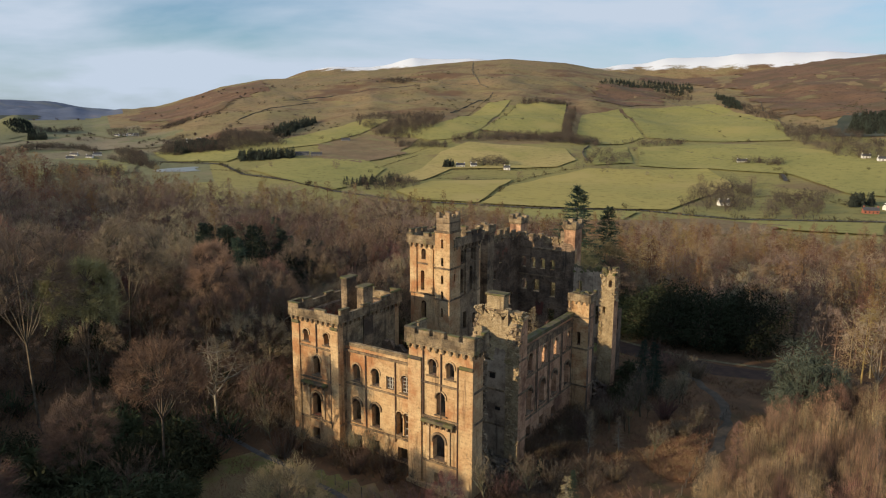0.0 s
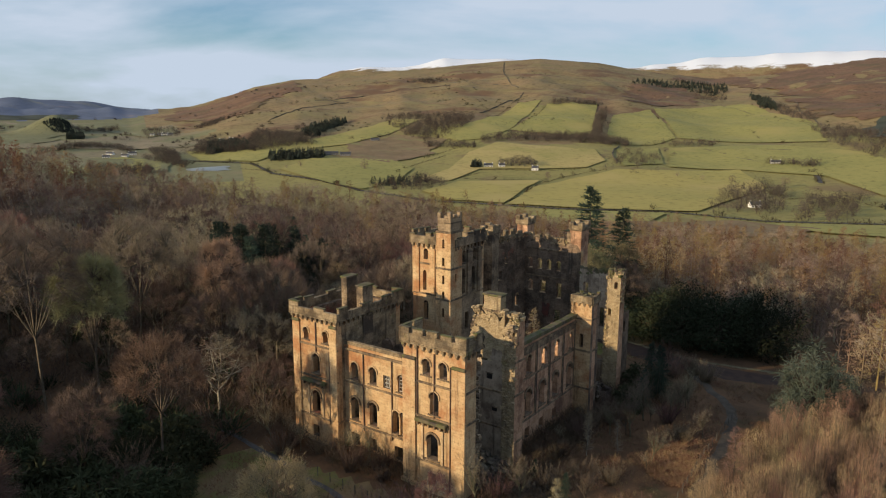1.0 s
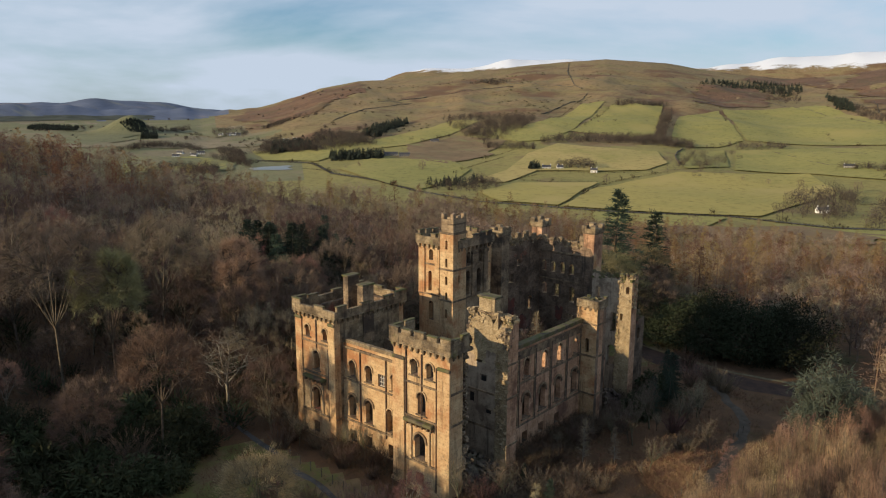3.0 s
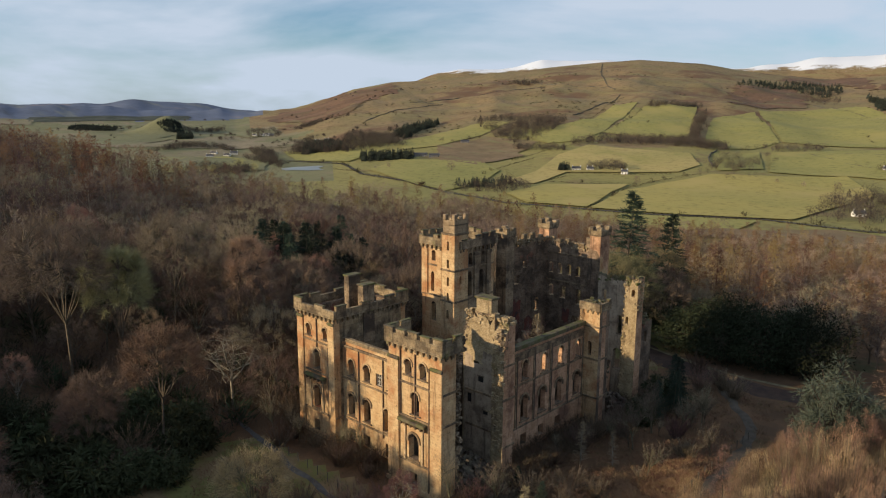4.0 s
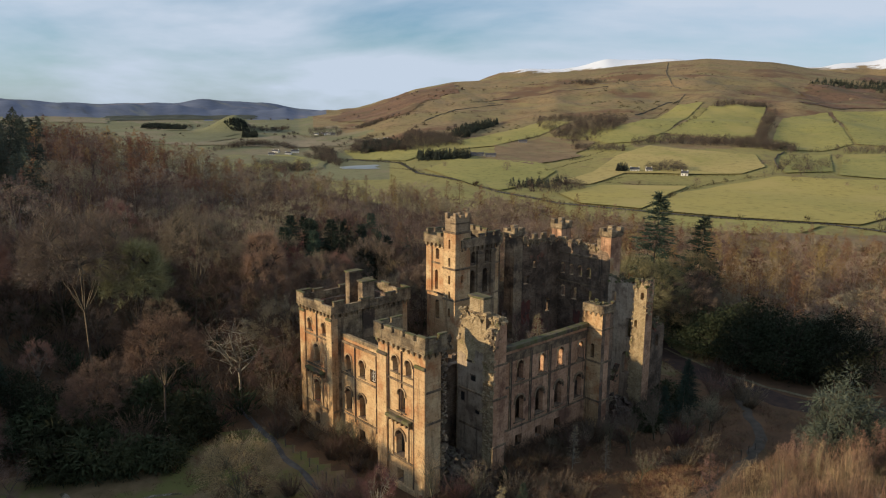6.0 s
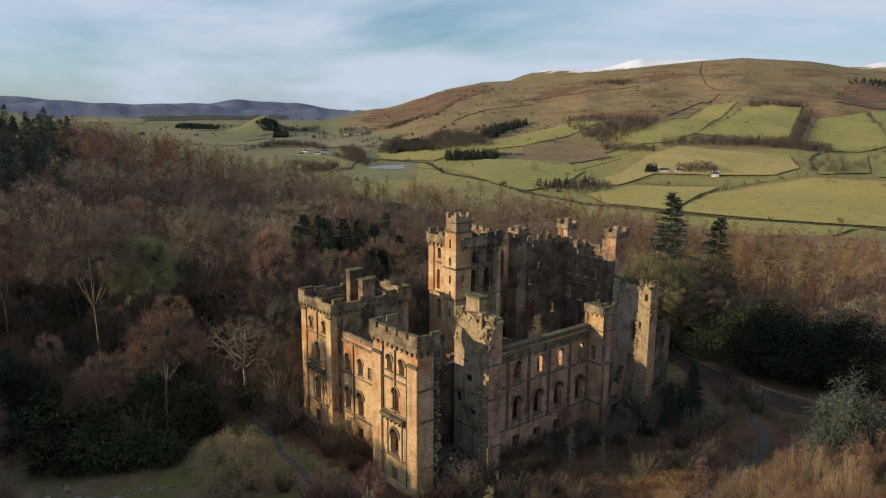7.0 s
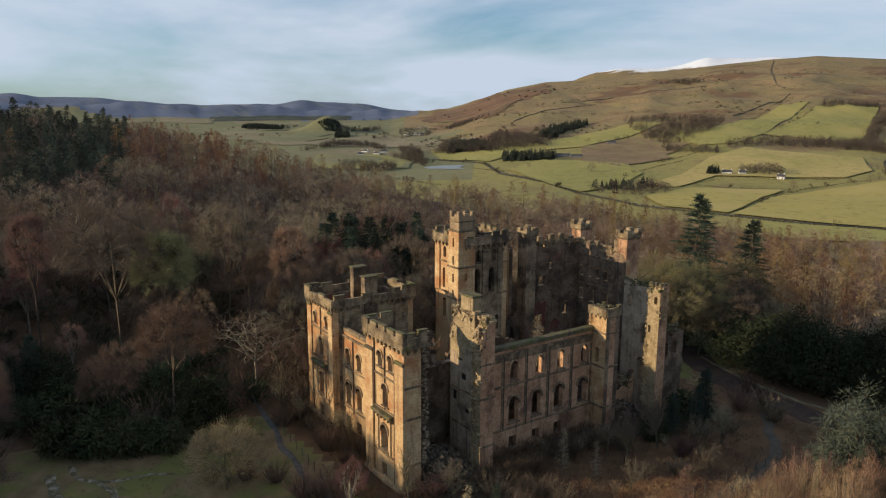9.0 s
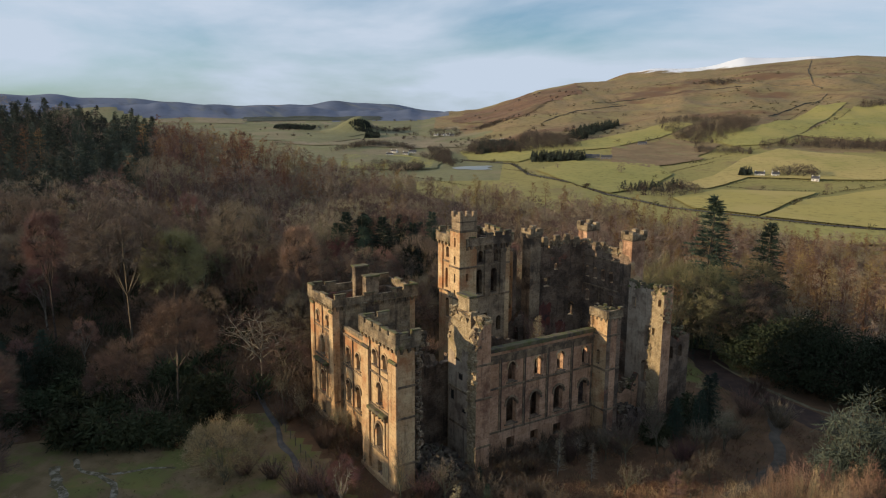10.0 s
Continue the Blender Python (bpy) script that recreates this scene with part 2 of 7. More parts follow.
BACK = ((-40, 0.066, 4300), (0, 0.058, 4300), (2.7, 0.0610, 4300), (5, 0.0642, 4300), (8.4, 0.0645, 4300), (12, 0.0640, 4300), (16, 0.0612, 4300), (18.3, 0.0570, 4300), (21.1, 0.0495, 4300), (24, 0.050, 4300), (29, 0.060, 4300), (31.4, 0.0612, 4300), (33.5, 0.0626, 4300), (35.6, 0.0618, 4300),
        (37.6, 0.0560, 4300), (38.9, 0.0510, 4300), (40.3, 0.0512, 4300), (42, 0.0498, 4300), (43.6, 0.0452, 4300), (45, 0.036, 4300), (49, 0.010, 4300), (53.8, 0.000, 4300), (56.4, -0.0078, 4300), (58.6, -0.0042, 4300), (61.7, 0.0060, 4300), (65.6, 0.0078, 4300), (69.8, 0.0022, 4300), (75.5, 0.0038, 4300), (81, 0.0093, 4300), (86.5, 0.0136, 4300), (100, 0.0125, 4300))
EYE_Z = 48.0


def smooth(v):
    v = np.clip(v, 0, 1)
    return v * v * (3 - 2 * v)


def terrain(x, y):
    """The height of the ground, for arrays or single values."""
    x, y = np.asarray(x, float), np.asarray(y, float)
    dx, dy = x - CX, y - CY
    r = np.hypot(dx, dy)
    th = np.degrees(np.arctan2(-dx, dy))
    th = np.where(th < -120, th + 360, th)
    col = lambda tab, k: np.interp(th, [a[0] for a in tab], [a[k] for a in tab])
    near = np.interp(th, [a[0] for a in NEAR], [a[1] for a in NEAR]) * smooth((r - 70) / 330)
    floor = -42.0 + 4 * np.sin(x * 0.006 + 1) * np.cos(y * 0.005) * smooth((r - 450) / 400)
    z = near + (floor - near) * smooth((r - 340) / 260)
    hz, hr = EYE_Z + col(HILL, 1) * col(HILL, 2), col(HILL, 2)
    s = np.clip((r - 850) / (hr - 850), 0, 1)
    lift = (hz - floor) * np.maximum(s, 1e-6) ** 1.18
    z = z + np.where(hz > floor, lift, lift * 0)
    bz, brr = EYE_Z + col(BACK, 1) * col(BACK, 2), col(BACK, 2)
    dip = np.minimum(z, bz) - 45
    after = np.clip((r - hr) / (brr - hr), 0, 1)
    far = np.where(after < 0.35, z + (dip - z) * smooth(after / 0.35), dip + (bz - dip) * smooth((after - 0.35) / 0.65))
    z = np.where(r > hr, far, z)
    roll = np.sin(x * 0.011 + 0.7 * np.sin(y * 0.007)) * np.cos(y * 0.013 + 1.3) * 5.5 + np.sin(x * 0.027 + y * 0.019) * 1.8
    z = z + roll * smooth((r - 600) / 500) * np.clip((z + 50) / 60, 0.15, 1.0) * smooth((2900 - r) / 900)
    rough = np.clip((z + 30) / 120, 0, 1) * smooth((r - 900) / 500) * (0.15 + 0.85 * smooth((2850 - r) / 500))
    z = z + rough * (4.5 * np.sin(x * 0.021 + 1.5 * np.sin(y * 0.013)) * np.sin(y * 0.024 + np.sin(x * 0.017)) + 2.2 * np.sin(x * 0.061 + 2 * np.sin(y * 0.035)) * np.sin(y * 0.05 + 1.0) + 1.0 * np.sin(x * 0.13 + 2 * np.sin(y * 0.11)) * np.sin(y * 0.12))
    # knoll in the valley
    kx, ky = CX - 2050 * math.sin(radians(63.8)), CY + 2050 * math.cos(radians(63.8))
    ax, ay = math.cos(radians(63.8)), math.sin(radians(63.8))
    kl, kd = (x - kx) * ax + (y - ky) * ay, (y - ky) * ax - (x - kx) * ay
    z = z + 47 * np.exp(-((kl / np.where(kl > 0, 44, 62)) ** 2 + (kd / 95) ** 2))
    # low hills in front of the far ones
    low = np.interp(th, [50, 56, 60, 64, 69, 73, 78, 84, 90, 100], [0, 18, 52, 44, 70, 62, 76, 68, 74, 60])
    z = z + (low + 4 * np.sin(th * 1.7) + 2 * np.sin(th * 4.1)) * np.exp(-((r - 3150) / 300) ** 2) * smooth((th - 50) / 5)
    bumps = 0.35 * np.sin(x * 0.31 + np.sin(y * 0.23)) * np.cos(y * 0.27)
    jag = 5.0 * np.sin(th * 0.9 + 2 * np.sin(th * 0.37)) + 2.0 * np.sin(th * 2.3)
    z = z + jag * smooth((r - 3600) / 500)
    return z + bumps * smooth((260 - r) / 200)


def tz(x, y):
    return float(terrain(x, y))


def mesh_of(name, verts, faces, mats, index=None, shade=False):
    me = bpy.data.meshes.new(name)
    me.from_pydata(verts, [], faces)
    for m in mats:
        me.materials.append(m)
    if index is not None:
        me.polygons.foreach_set("material_index", np.asarray(index, dtype=np.int32))
    if shade:
        me.polygons.foreach_set("use_smooth", np.ones(len(me.polygons), dtype=bool))
    me.update()
    return me


FIELDS = []


def field(kind, *poly):
    FIELDS.append((KINDS.index(kind), np.array(poly, float)))


def within(px, py, poly):
    c = np.zeros(len(px), bool)
    q = np.roll(poly, -1, 0)
    for (x0, y0), (x1, y1) in zip(poly, q):
        if y0 != y1:
            c ^= ((y0 > py) != (y1 > py)) & (px < (x1 - x0) * (py - y0) / (y1 - y0) + x0)
    return c


def build_ground():
    rad = np.concatenate([np.linspace(2, 130, 60), np.geomspace(134, 4950, 215)])
    ang = np.radians(np.concatenate([np.linspace(-6, 96, 500), np.linspace(101, 349, 40)]))
    A, R = np.meshgrid(ang, rad)
    X, Y = CX - R * np.sin(A), CY + R * np.cos(A)
    Z = terrain(X, Y)
    na = len(ang)
    verts = np.stack([X, Y, Z], -1).reshape(-1, 3)
    i = np.arange(len(rad) - 1)[:, None] * na
    j = np.arange(na)[None, :]
    k = (j + 1) % na
    faces = np.stack([i + j, i + k, i + na + k, i + na + j], -1).reshape(-1, 4)
    cen = verts[faces].mean(1)
    r = np.hypot(cen[:, 0] - CX, cen[:, 1] - CY)
    th = np.degrees(np.arctan2(-(cen[:, 0] - CX), cen[:, 1] - CY))
    idx = np.zeros(len(faces), int)
    idx[r > 400] = 1
    idx[(r > 900) & (th > 52)] = 12
    wob = np.array([noise.fractal(Vector((a * 0.004, b * 0.004, 0.5)), 1.0, 2.0, 4) for a, b in cen[:, :2]])
    wob2 = np.array([noise.fractal(Vector((a * 0.011, b * 0.011, 3.5)), 1.0, 2.0, 3) for a, b in cen[:, :2]])
    idx[(r + 420 * wob > np.interp(th, [0, 20, 40, 52, 57], [1350, 1500, 1300, 1500, 1900])) & (th < 58)] = 2
    idx[(r > 3250) & (th < 47)] = 2
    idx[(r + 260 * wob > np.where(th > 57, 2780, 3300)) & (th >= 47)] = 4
    idx[(r > 1500) & (r <= 2650) & (th >= 56) & (wob > 0.28)] = 13
    for kind, poly in FIELDS:
        if kind == 14:
            idx[within(cen[:, 0] + 3 * wob2, cen[:, 1] + 3 * wob2, poly)] = kind
    verts = np.vstack([verts, [[CX, CY, tz(CX, CY)]]])
    tip = len(verts) - 1
    fl = faces.tolist() + [[tip, int(b), int(a)] for a, b in zip(range(na), [(q + 1) % na for q in range(na)])]
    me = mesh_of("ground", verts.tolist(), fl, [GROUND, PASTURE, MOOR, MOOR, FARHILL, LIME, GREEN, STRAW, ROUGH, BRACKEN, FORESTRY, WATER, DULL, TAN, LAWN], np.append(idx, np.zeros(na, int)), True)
    return tagged(new("ground", me), "rolling winter ground of leaf litter, green pasture and brown moor", "ground", kind="structure")


field("straw", (-478, 614), (-498, 707), (-560, 849), (-575, 956), (-413, 973), (-355, 879), (-355, 815), (-402, 768), (-463, 727), (-442, 626))
field("lime", (-292, 507), (-335, 648), (-334, 727), (-316, 826), (-192, 930), (-131, 813), (-139, 572), (-217, 529))
field("lime", (-428, 634), (-361, 698), (-297, 509), (-354, 495), (-409, 532))
field("green", (-745, 1004), (-727, 1143), (-804, 1423), (-774, 1479), (-634, 1094), (-613, 982), (-644, 943))
field("green", (-634, 1094), (-701, 1340), (-737, 1436), (-655, 1528), (-506, 1167), (-521, 1119))
field("green", (-570, 1415), (-542, 1563), (-367, 1212), (-376, 1119), (-422, 1086), (-467, 1143))
field("green", (-546, 1593), (-413, 1832), (-264, 1605), (-187, 1467), (-128, 1202), (-218, 1226), (-307, 1209), (-363, 1215))
field("green", (-338, 1092), (-208, 1178), (-93, 1116), (9, 1016), (19, 810), (-16, 811), (-87, 916), (-192, 930), (-274, 903))
field("green", (-390, 1006), (-354, 1085), (-289, 923), (-321, 857))
field("green", (-687, 586), (-727, 687), (-610, 735), (-539, 683), (-483, 577), (-472, 507), (-589, 549))
field("green", (-1063, 711), (-873, 731), (-853, 773), (-790, 637), (-917, 636))
field("green", (-889, 834), (-898, 943), (-917, 1099), (-854, 1111), (-814, 973), (-798, 835), (-818, 777))
field("green", (-255, 493), (-156, 545), (-151, 490), (-197, 409))
field("rough", (-188, 461), (-96, 533), (-34, 543), (-52, 423), (-140, 400))
field("green", (-76, 544), (27, 606), (29, 532), (-31, 516))
field("rough", (-798, 835), (-792, 961), (-681, 963), (-603, 793), (-597, 707), (-679, 706))
field("bracken", (-781, 2028), (-748, 2317), (-591, 2100), (-514, 1791), (-594, 1573))
field("bracken", (-400, 2156), (-263, 2107), (-34, 1904), (-14, 1492), (-109, 1463), (-202, 1561))
field("bracken", (-485, 2402), (-656, 3661), (-498, 3732), (-327, 3869), (-84, 2841), (-34, 1904), (-263, 2107), (-351, 2058))
field("bracken", (-816, 2455), (-983, 3611), (-600, 2667), (-442, 2209), (-610, 2481))
field("bracken", (-1747, 1203), (-2192, 1742), (-1740, 1503), (-1473, 1227), (-1525, 1143))
field("forestry", (-76, 1496), (-17, 1548), (-2, 1240), (-69, 1238), (-102, 1397))
field("bracken", (-1973, 1276), (-2230, 1517), (-2093, 1573), (-2051, 1724), (-1991, 1863), (-1706, 1601), (-1614, 1361), (-1699, 1281), (-1760, 1200))
field("tan", (-1296, 623), (-1127, 801), (-1207, 857), (-1462, 704))
field("dull", (-1843, 755), (-2081, 901), (-1763, 804), (-1713, 805), (-1570, 731), (-1582, 675))
field("green", (-896, 396), (-854, 525), (-973, 607), (-1080, 604), (-1138, 509))
field("dull", (-1977, 607), (-1843, 755), (-2207, 916), (-2242, 701))
field("tan", (-1162, 559), (-1205, 679), (-1079, 614), (-1085, 532))
field("dull", (-2091, 620), (-2166, 715), (-1670, 679), (-1519, 732), (-1378, 558), (-1547, 479))
field("dull", (-1336, 445), (-1276, 516), (-1063, 577), (-995, 640), (-836, 519), (-908, 363), (-1052, 365))
field("tan", (-1448, 484), (-1404, 762), (-1166, 845), (-1082, 786), (-1329, 537))
field("dull", (-1764, 734), (-1738, 813), (-1619, 804), (-1542, 683))
field("tan", (-2562, 420), (-2625, 583), (-2517, 772), (-2300, 685), (-2447, 487))
field("dull", (-1776, 964), (-1752, 1101), (-1478, 998), (-1414, 858))
# Two flat dark sheets that stand in for distant woodland on the plain.
field("forestry", (-2578, 769), (-2538, 924), (-2414, 877), (-2452, 730))
field("forestry", (-2550, 928), (-2450, 1274), (-2350, 1216), (-2431, 883))
field("water", (-839, 551), (-832, 572), (-818, 581), (-806, 592), (-789, 590), (-780, 574), (-752, 564), (-768, 548), (-790, 543), (-803, 535), (-822, 541))
field("lawn", (-33, -6), (-10, -4), (6, -6), (12, -40), (-40, -46), (-36, -24))
field("lawn", (-40, 70), (-6, 66), (-8, 100), (-40, 104))
build_ground()
FIELD_NAMES = {5: ("pasture", "bright yellow green sheep pasture"), 6: ("pasture", "green winter pasture bounded by hedges"), 7: ("pasture", "straw coloured grass field on the slope"), 8: ("felled_ground", "rough brown felled ground"),
               9: ("bracken_slope", "slope of dead red brown bracken"), 10: ("felled_forestry", "dark block of forestry and distant wood"), 11: ("pond", "shallow flood water lying in the valley"), 12: ("meadow", "dull green valley meadow"), 13: ("rushes", "tan strip of rushes in the valley")}
FIELD_MATS = {5: LIME, 6: GREEN, 7: STRAW, 8: ROUGH, 9: BRACKEN, 10: FORESTRY, 11: WATER, 12: DULL, 13: TAN}


def lay_field(kind, poly):
    """A field as a thin sheet that follows the ground, cut to its own outline."""
    amp = 45.0 if kind == 9 else 16.0 if kind in (8, 10, 13) else 9.0 if kind == 12 else 2.5
    ring = []
    for k in range(len(poly)):
        a, b = poly[k], poly[(k + 1) % len(poly)]
        n = max(1, int(np.hypot(*(b - a)) / 14))
        for q in range(n):
            x, y = a + (b - a) * q / n
            ring.append((x + amp * noise.noise(Vector((x * 0.02, y * 0.02, 1.0))), y + amp * noise.noise(Vector((x * 0.02, y * 0.02, 6.0)))))
    bm = bmesh.new()
    bm.faces.new([bm.verts.new((x, y, 0)) for x, y in ring])
    lo, hi = np.min(ring, 0), np.max(ring, 0)
    step = max(11.0, max(hi - lo) / 42)
    for axis in (0, 1):
        c = lo[axis] + step
        while c < hi[axis]:
            co, no = Vector((0, 0, 0)), Vector((0, 0, 0))
            co[axis], no[axis] = c, 1.0
            bmesh.ops.bisect_plane(bm, geom=bm.verts[:] + bm.edges[:] + bm.faces[:], plane_co=co, plane_no=no)
            c += step
    bmesh.ops.triangulate(bm, faces=bm.faces[:])
    xy = np.array([v.co[:2] for v in bm.verts])
    for v, z in zip(bm.verts, terrain(xy[:, 0], xy[:, 1])):
        v.co.z = z + (0.5 if kind == 11 else 1.3)
    for f in bm.faces:
        f.smooth = True
        if f.normal.z < 0:
            f.normal_flip()
    name, label = FIELD_NAMES[kind]
    me = bpy.data.meshes.new(name)
    bm.to_mesh(me)
    bm.free()
    me.materials.append(FIELD_MATS[kind])
    tagged(new(name, me), label, "field", kind="structure")


for kind, poly in FIELDS:
    if kind != 14:
        lay_field(kind, poly)


def part(name, me, parent, label=""):
    ob = new(name, me)
    ob.parent = parent
    if label:
        ob["label"] = label
    return ob


# ---- the ruined castle ----
castle = tagged(new("castle_ruin"), "roofless ruined sandstone castle with battlements and empty windows", "castle")


def arch_top(u, uc, w, spring):
    return spring + math.sqrt(max(0.0, (w / 2) ** 2 - (u - uc) ** 2))


def wall_mesh(name, p0, p1, z0, top, th, holes, mats, ragged=0.0, seed=1, ends=(0.0, 0.0), depth=0.0):
    """A standing wall with openings through it. p0 to p1 runs left to right as seen from outside. holes: (middle, width, sill, height, arched).
    top: a height, or a list of (u, z). mats: outer face, the rest. depth: how far a ragged end is bitten."""
    rnd = random.Random(seed)
    p0, p1 = Vector(p0), Vector(p1)
    length = (p1 - p0).length
    d = (p1 - p0) / length
    n = Vector((-d.y, d.x))   # inwards
    cuts = {0.0, length}
    for uc, w, sill, h, arched in holes:
        steps = 8 if arched else 1
        for k in range(steps + 1):
            cuts.add(round(uc - w / 2 + w * k / steps, 4))
    if ragged:
        k = 0.0
        while k < length:
            cuts.add(round(k, 4))
            k += rnd.uniform(0.35, 0.8)
    cuts = sorted(c for c in cuts if 0 <= c <= length)
    tops = {}
    for c in cuts:
        base = top if not isinstance(top, (list, tuple)) else float(np.interp(c, [q[0] for q in top], [q[1] for q in top]))
        tops[c] = base + (rnd.uniform(-ragged, ragged * 0.4) if ragged else 0.0)
    V, F, I = [], [], []

    def at(u, z, inner):
        q = p0 + d * u + (n * th if inner else Vector((0, 0)))
        V.append((q.x, q.y, z))
        return len(V) - 1

    def quad(a, b, c, e, m):
        F.append((a, b, c, e))
        I.append(m)

    for u0, u1 in zip(cuts, cuts[1:]):
        mid = (u0 + u1) / 2
        spans = [((z0, z0), (tops[u0], tops[u1]))]
        for uc, w, sill, h, arched in holes:
            if abs(mid - uc) < w / 2:
                if arched:
                    sp = sill + h - w / 2
                    t0, t1 = arch_top(u0, uc, w, sp), arch_top(u1, uc, w, sp)
                else:
                    t0 = t1 = sill + h
                nxt = []
                for lo, hi in spans:
                    if lo[0] < sill < min(hi):
                        nxt.append((lo, (sill, sill)))
                        if max(t0, t1) < min(hi):
                            nxt.append(((t0, t1), hi))
                    else:
                        nxt.append((lo, hi))
                spans = nxt
        for lo, hi in spans:
            a, b, c, e = at(u0, lo[0], 0), at(u1, lo[1], 0), at(u1, hi[1], 0), at(u0, hi[0], 0)
            a2, b2, c2, e2 = at(u0, lo[0], 1), at(u1, lo[1], 1), at(u1, hi[1], 1), at(u0, hi[0], 1)
            quad(a, b, c, e, 0)
            quad(b2, a2, e2, c2, 1)
            quad(e, c, c2, e2, 1)
            if lo[0] > z0 + 0.01:
                quad(b, a, a2, b2, 1)
    for uc, w, sill, h, arched in holes:
        sp = sill + h - (w / 2 if arched else 0)
        for u, s in ((uc - w / 2, 1), (uc + w / 2, 0)):
            a, b, c, e = at(u, sill, 0), at(u, sill, 1), at(u, sp, 1), at(u, sp, 0)
            quad(*((a, b, c, e) if s else (b, a, e, c)), 0)
    for u, s in ((0.0, 0), (length, 1)):
        a, b, c, e = at(u, z0, 0), at(u, z0, 1), at(u, tops[u], 1), at(u, tops[u], 0)
        quad(*((a, b, c, e) if s else (b, a, e, c)), 0 if not ragged else 1)
    return mesh_of(name, V, F, mats, I)


def boxes_mesh(name, mat, boxes, bevel=0.0):
    bm = bmesh.new()
    for x0, x1, y0, y1, z0, z1 in boxes:
        r = bmesh.ops.create_cube(bm, size=1.0)
        bmesh.ops.scale(bm, vec=(x1 - x0, y1 - y0, z1 - z0), verts=r["verts"])
        bmesh.ops.translate(bm, vec=((x0 + x1) / 2, (y0 + y1) / 2, (z0 + z1) / 2), verts=r["verts"])
    if bevel:
        bmesh.ops.bevel(bm, geom=bm.edges[:], offset=bevel, segments=1, affect="EDGES")
    me = bpy.data.meshes.new(name)
    bm.to_mesh(me)
    bm.free()
    me.materials.append(mat)
    return me


class Side:
    """A standing wall of the castle, and what is fixed to it. Its pieces are laid out by (u along the wall, height, how far proud)."""

    def __init__(self, p0, p1, z0, top, th, holes=(), mats=None, ragged=0.0, seed=1, label="", lead=0.0, trail=0.0):
        """lead, trail: how much of a corner the neighbouring walls take at its start and end."""
        d0 = (Vector(p1) - Vector(p0)).normalized()
        holes = [(h[0] - lead, *h[1:]) for h in holes]
        if isinstance(top, (list, tuple)):
            top = [(q[0] - lead, q[1]) for q in top]
        p0, p1 = tuple(Vector(p0) + d0 * lead), tuple(Vector(p1) - d0 * trail)
        self.lead, self.trail = lead, trail
        self.p0, self.p1 = Vector(p0), Vector(p1)
        self.length = (self.p1 - self.p0).length
        self.d = (self.p1 - self.p0) / self.length
        self.n = Vector((self.d.y, -self.d.x))
        self.holes = holes
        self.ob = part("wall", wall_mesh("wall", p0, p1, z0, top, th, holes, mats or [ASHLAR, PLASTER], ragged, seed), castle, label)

    def block(self, name, u0, u1, z0, z1, proud, mat, back=0.0, bevel=0.03, label=""):
        """A block on the face, from back (behind the face) to proud."""
        a, b = self.p0 + self.d * u0 - self.n * back, self.p0 + self.d * u1 + self.n * proud
        return part(name, boxes_mesh(name, mat, [(min(a.x, b.x), max(a.x, b.x), min(a.y, b.y), max(a.y, b.y), z0, z1)], bevel), self.ob, label)

    def string(self, z, h=0.28, proud=0.16, mat=None, u0=None, u1=None):
        return self.block("string_course", (-self.lead + 0.004 if self.lead else -proud) if u0 is None else u0, (self.length + self.trail - 0.004 if self.trail else self.length + proud) if u1 is None else u1, z, z + h, proud, mat or TRIM, 0.002)

    def surround(self, i, hood=True):
        """A raised hood over opening i, and its sill."""
        uc, w, sill, h, arched = self.holes[i]
        r0, r1 = w / 2 + 0.06, w / 2 + (0.34 if w > 1.35 else 0.22)
        sp = sill + h - (w / 2 if arched else 0)
        V, F = [], []

        def ring(u_in, z_in, u_out, z_out):
            for u, z, pr in ((u_in, z_in, 0.002), (u_in, z_in, 0.17), (u_out, z_out, 0.17), (u_out, z_out, 0.002)):
                q = self.p0 + self.d * u + self.n * pr
                V.append((q.x, q.y, z))
        if not arched:
            ring(uc - r0, sill, uc - r1, sill)
        if arched:
            ring(uc - r0, sp - 0.25, uc - r1, sp - 0.25)
            for k in range(9):
                a = math.pi - math.pi * k / 8
                ring(uc + r0 * math.cos(a), sp + r0 * math.sin(a), uc + r1 * math.cos(a), sp + r1 * math.sin(a))
        else:
            ring(uc - r0, sp, uc - r1, sp + 0.24)
            ring(uc + r0, sp, uc + r1, sp + 0.24)
        ring(uc + r0, sp - 0.25 if arched else sill, uc + r1, sp - 0.25 if arched else sill)
        k = len(V) // 4
        for i2 in range(k - 1):
            for j in range(4):
                a, b = i2 * 4 + j, i2 * 4 + (j + 1) % 4
                F.append((a, b, b + 4, a + 4))
        F += [(3, 2, 1, 0), (4 * k - 4, 4 * k - 3, 4 * k - 2, 4 * k - 1)]
        part("hood_mould", mesh_of("hood_mould", V, F, [TRIM if w > 1.35 else DRESSED]), self.ob)
        self.block("window_sill", uc - w / 2 - 0.3, uc + w / 2 + 0.3, sill - 0.18, sill, 0.2, TRIM, 0.002)

    def battlement(self, zc, zb, zt, u0=None, u1=None, merlon=1.15, gap=0.55, proud=0.42, seed=3, missing=0.0, corbels=True, th=0.5, mat=None):
        """Corbels, a parapet band and merlons along the top: corbels from zc, band from zb, merlons up to zt."""
        rnd = random.Random(seed)
        u0 = (-self.lead + th - proud + 0.01 if self.lead else -proud) if u0 is None else u0 - self.lead
        u1 = (self.length + self.trail - (th - proud) - 0.01 if self.trail else self.length + proud) if u1 is None else u1 - self.lead
        mat = mat or PARAPET
        zm = zb + (zt - zb) * 0.6
        self.block("parapet", u0, u1, zb, zm, proud, mat, th - proud, 0.04)
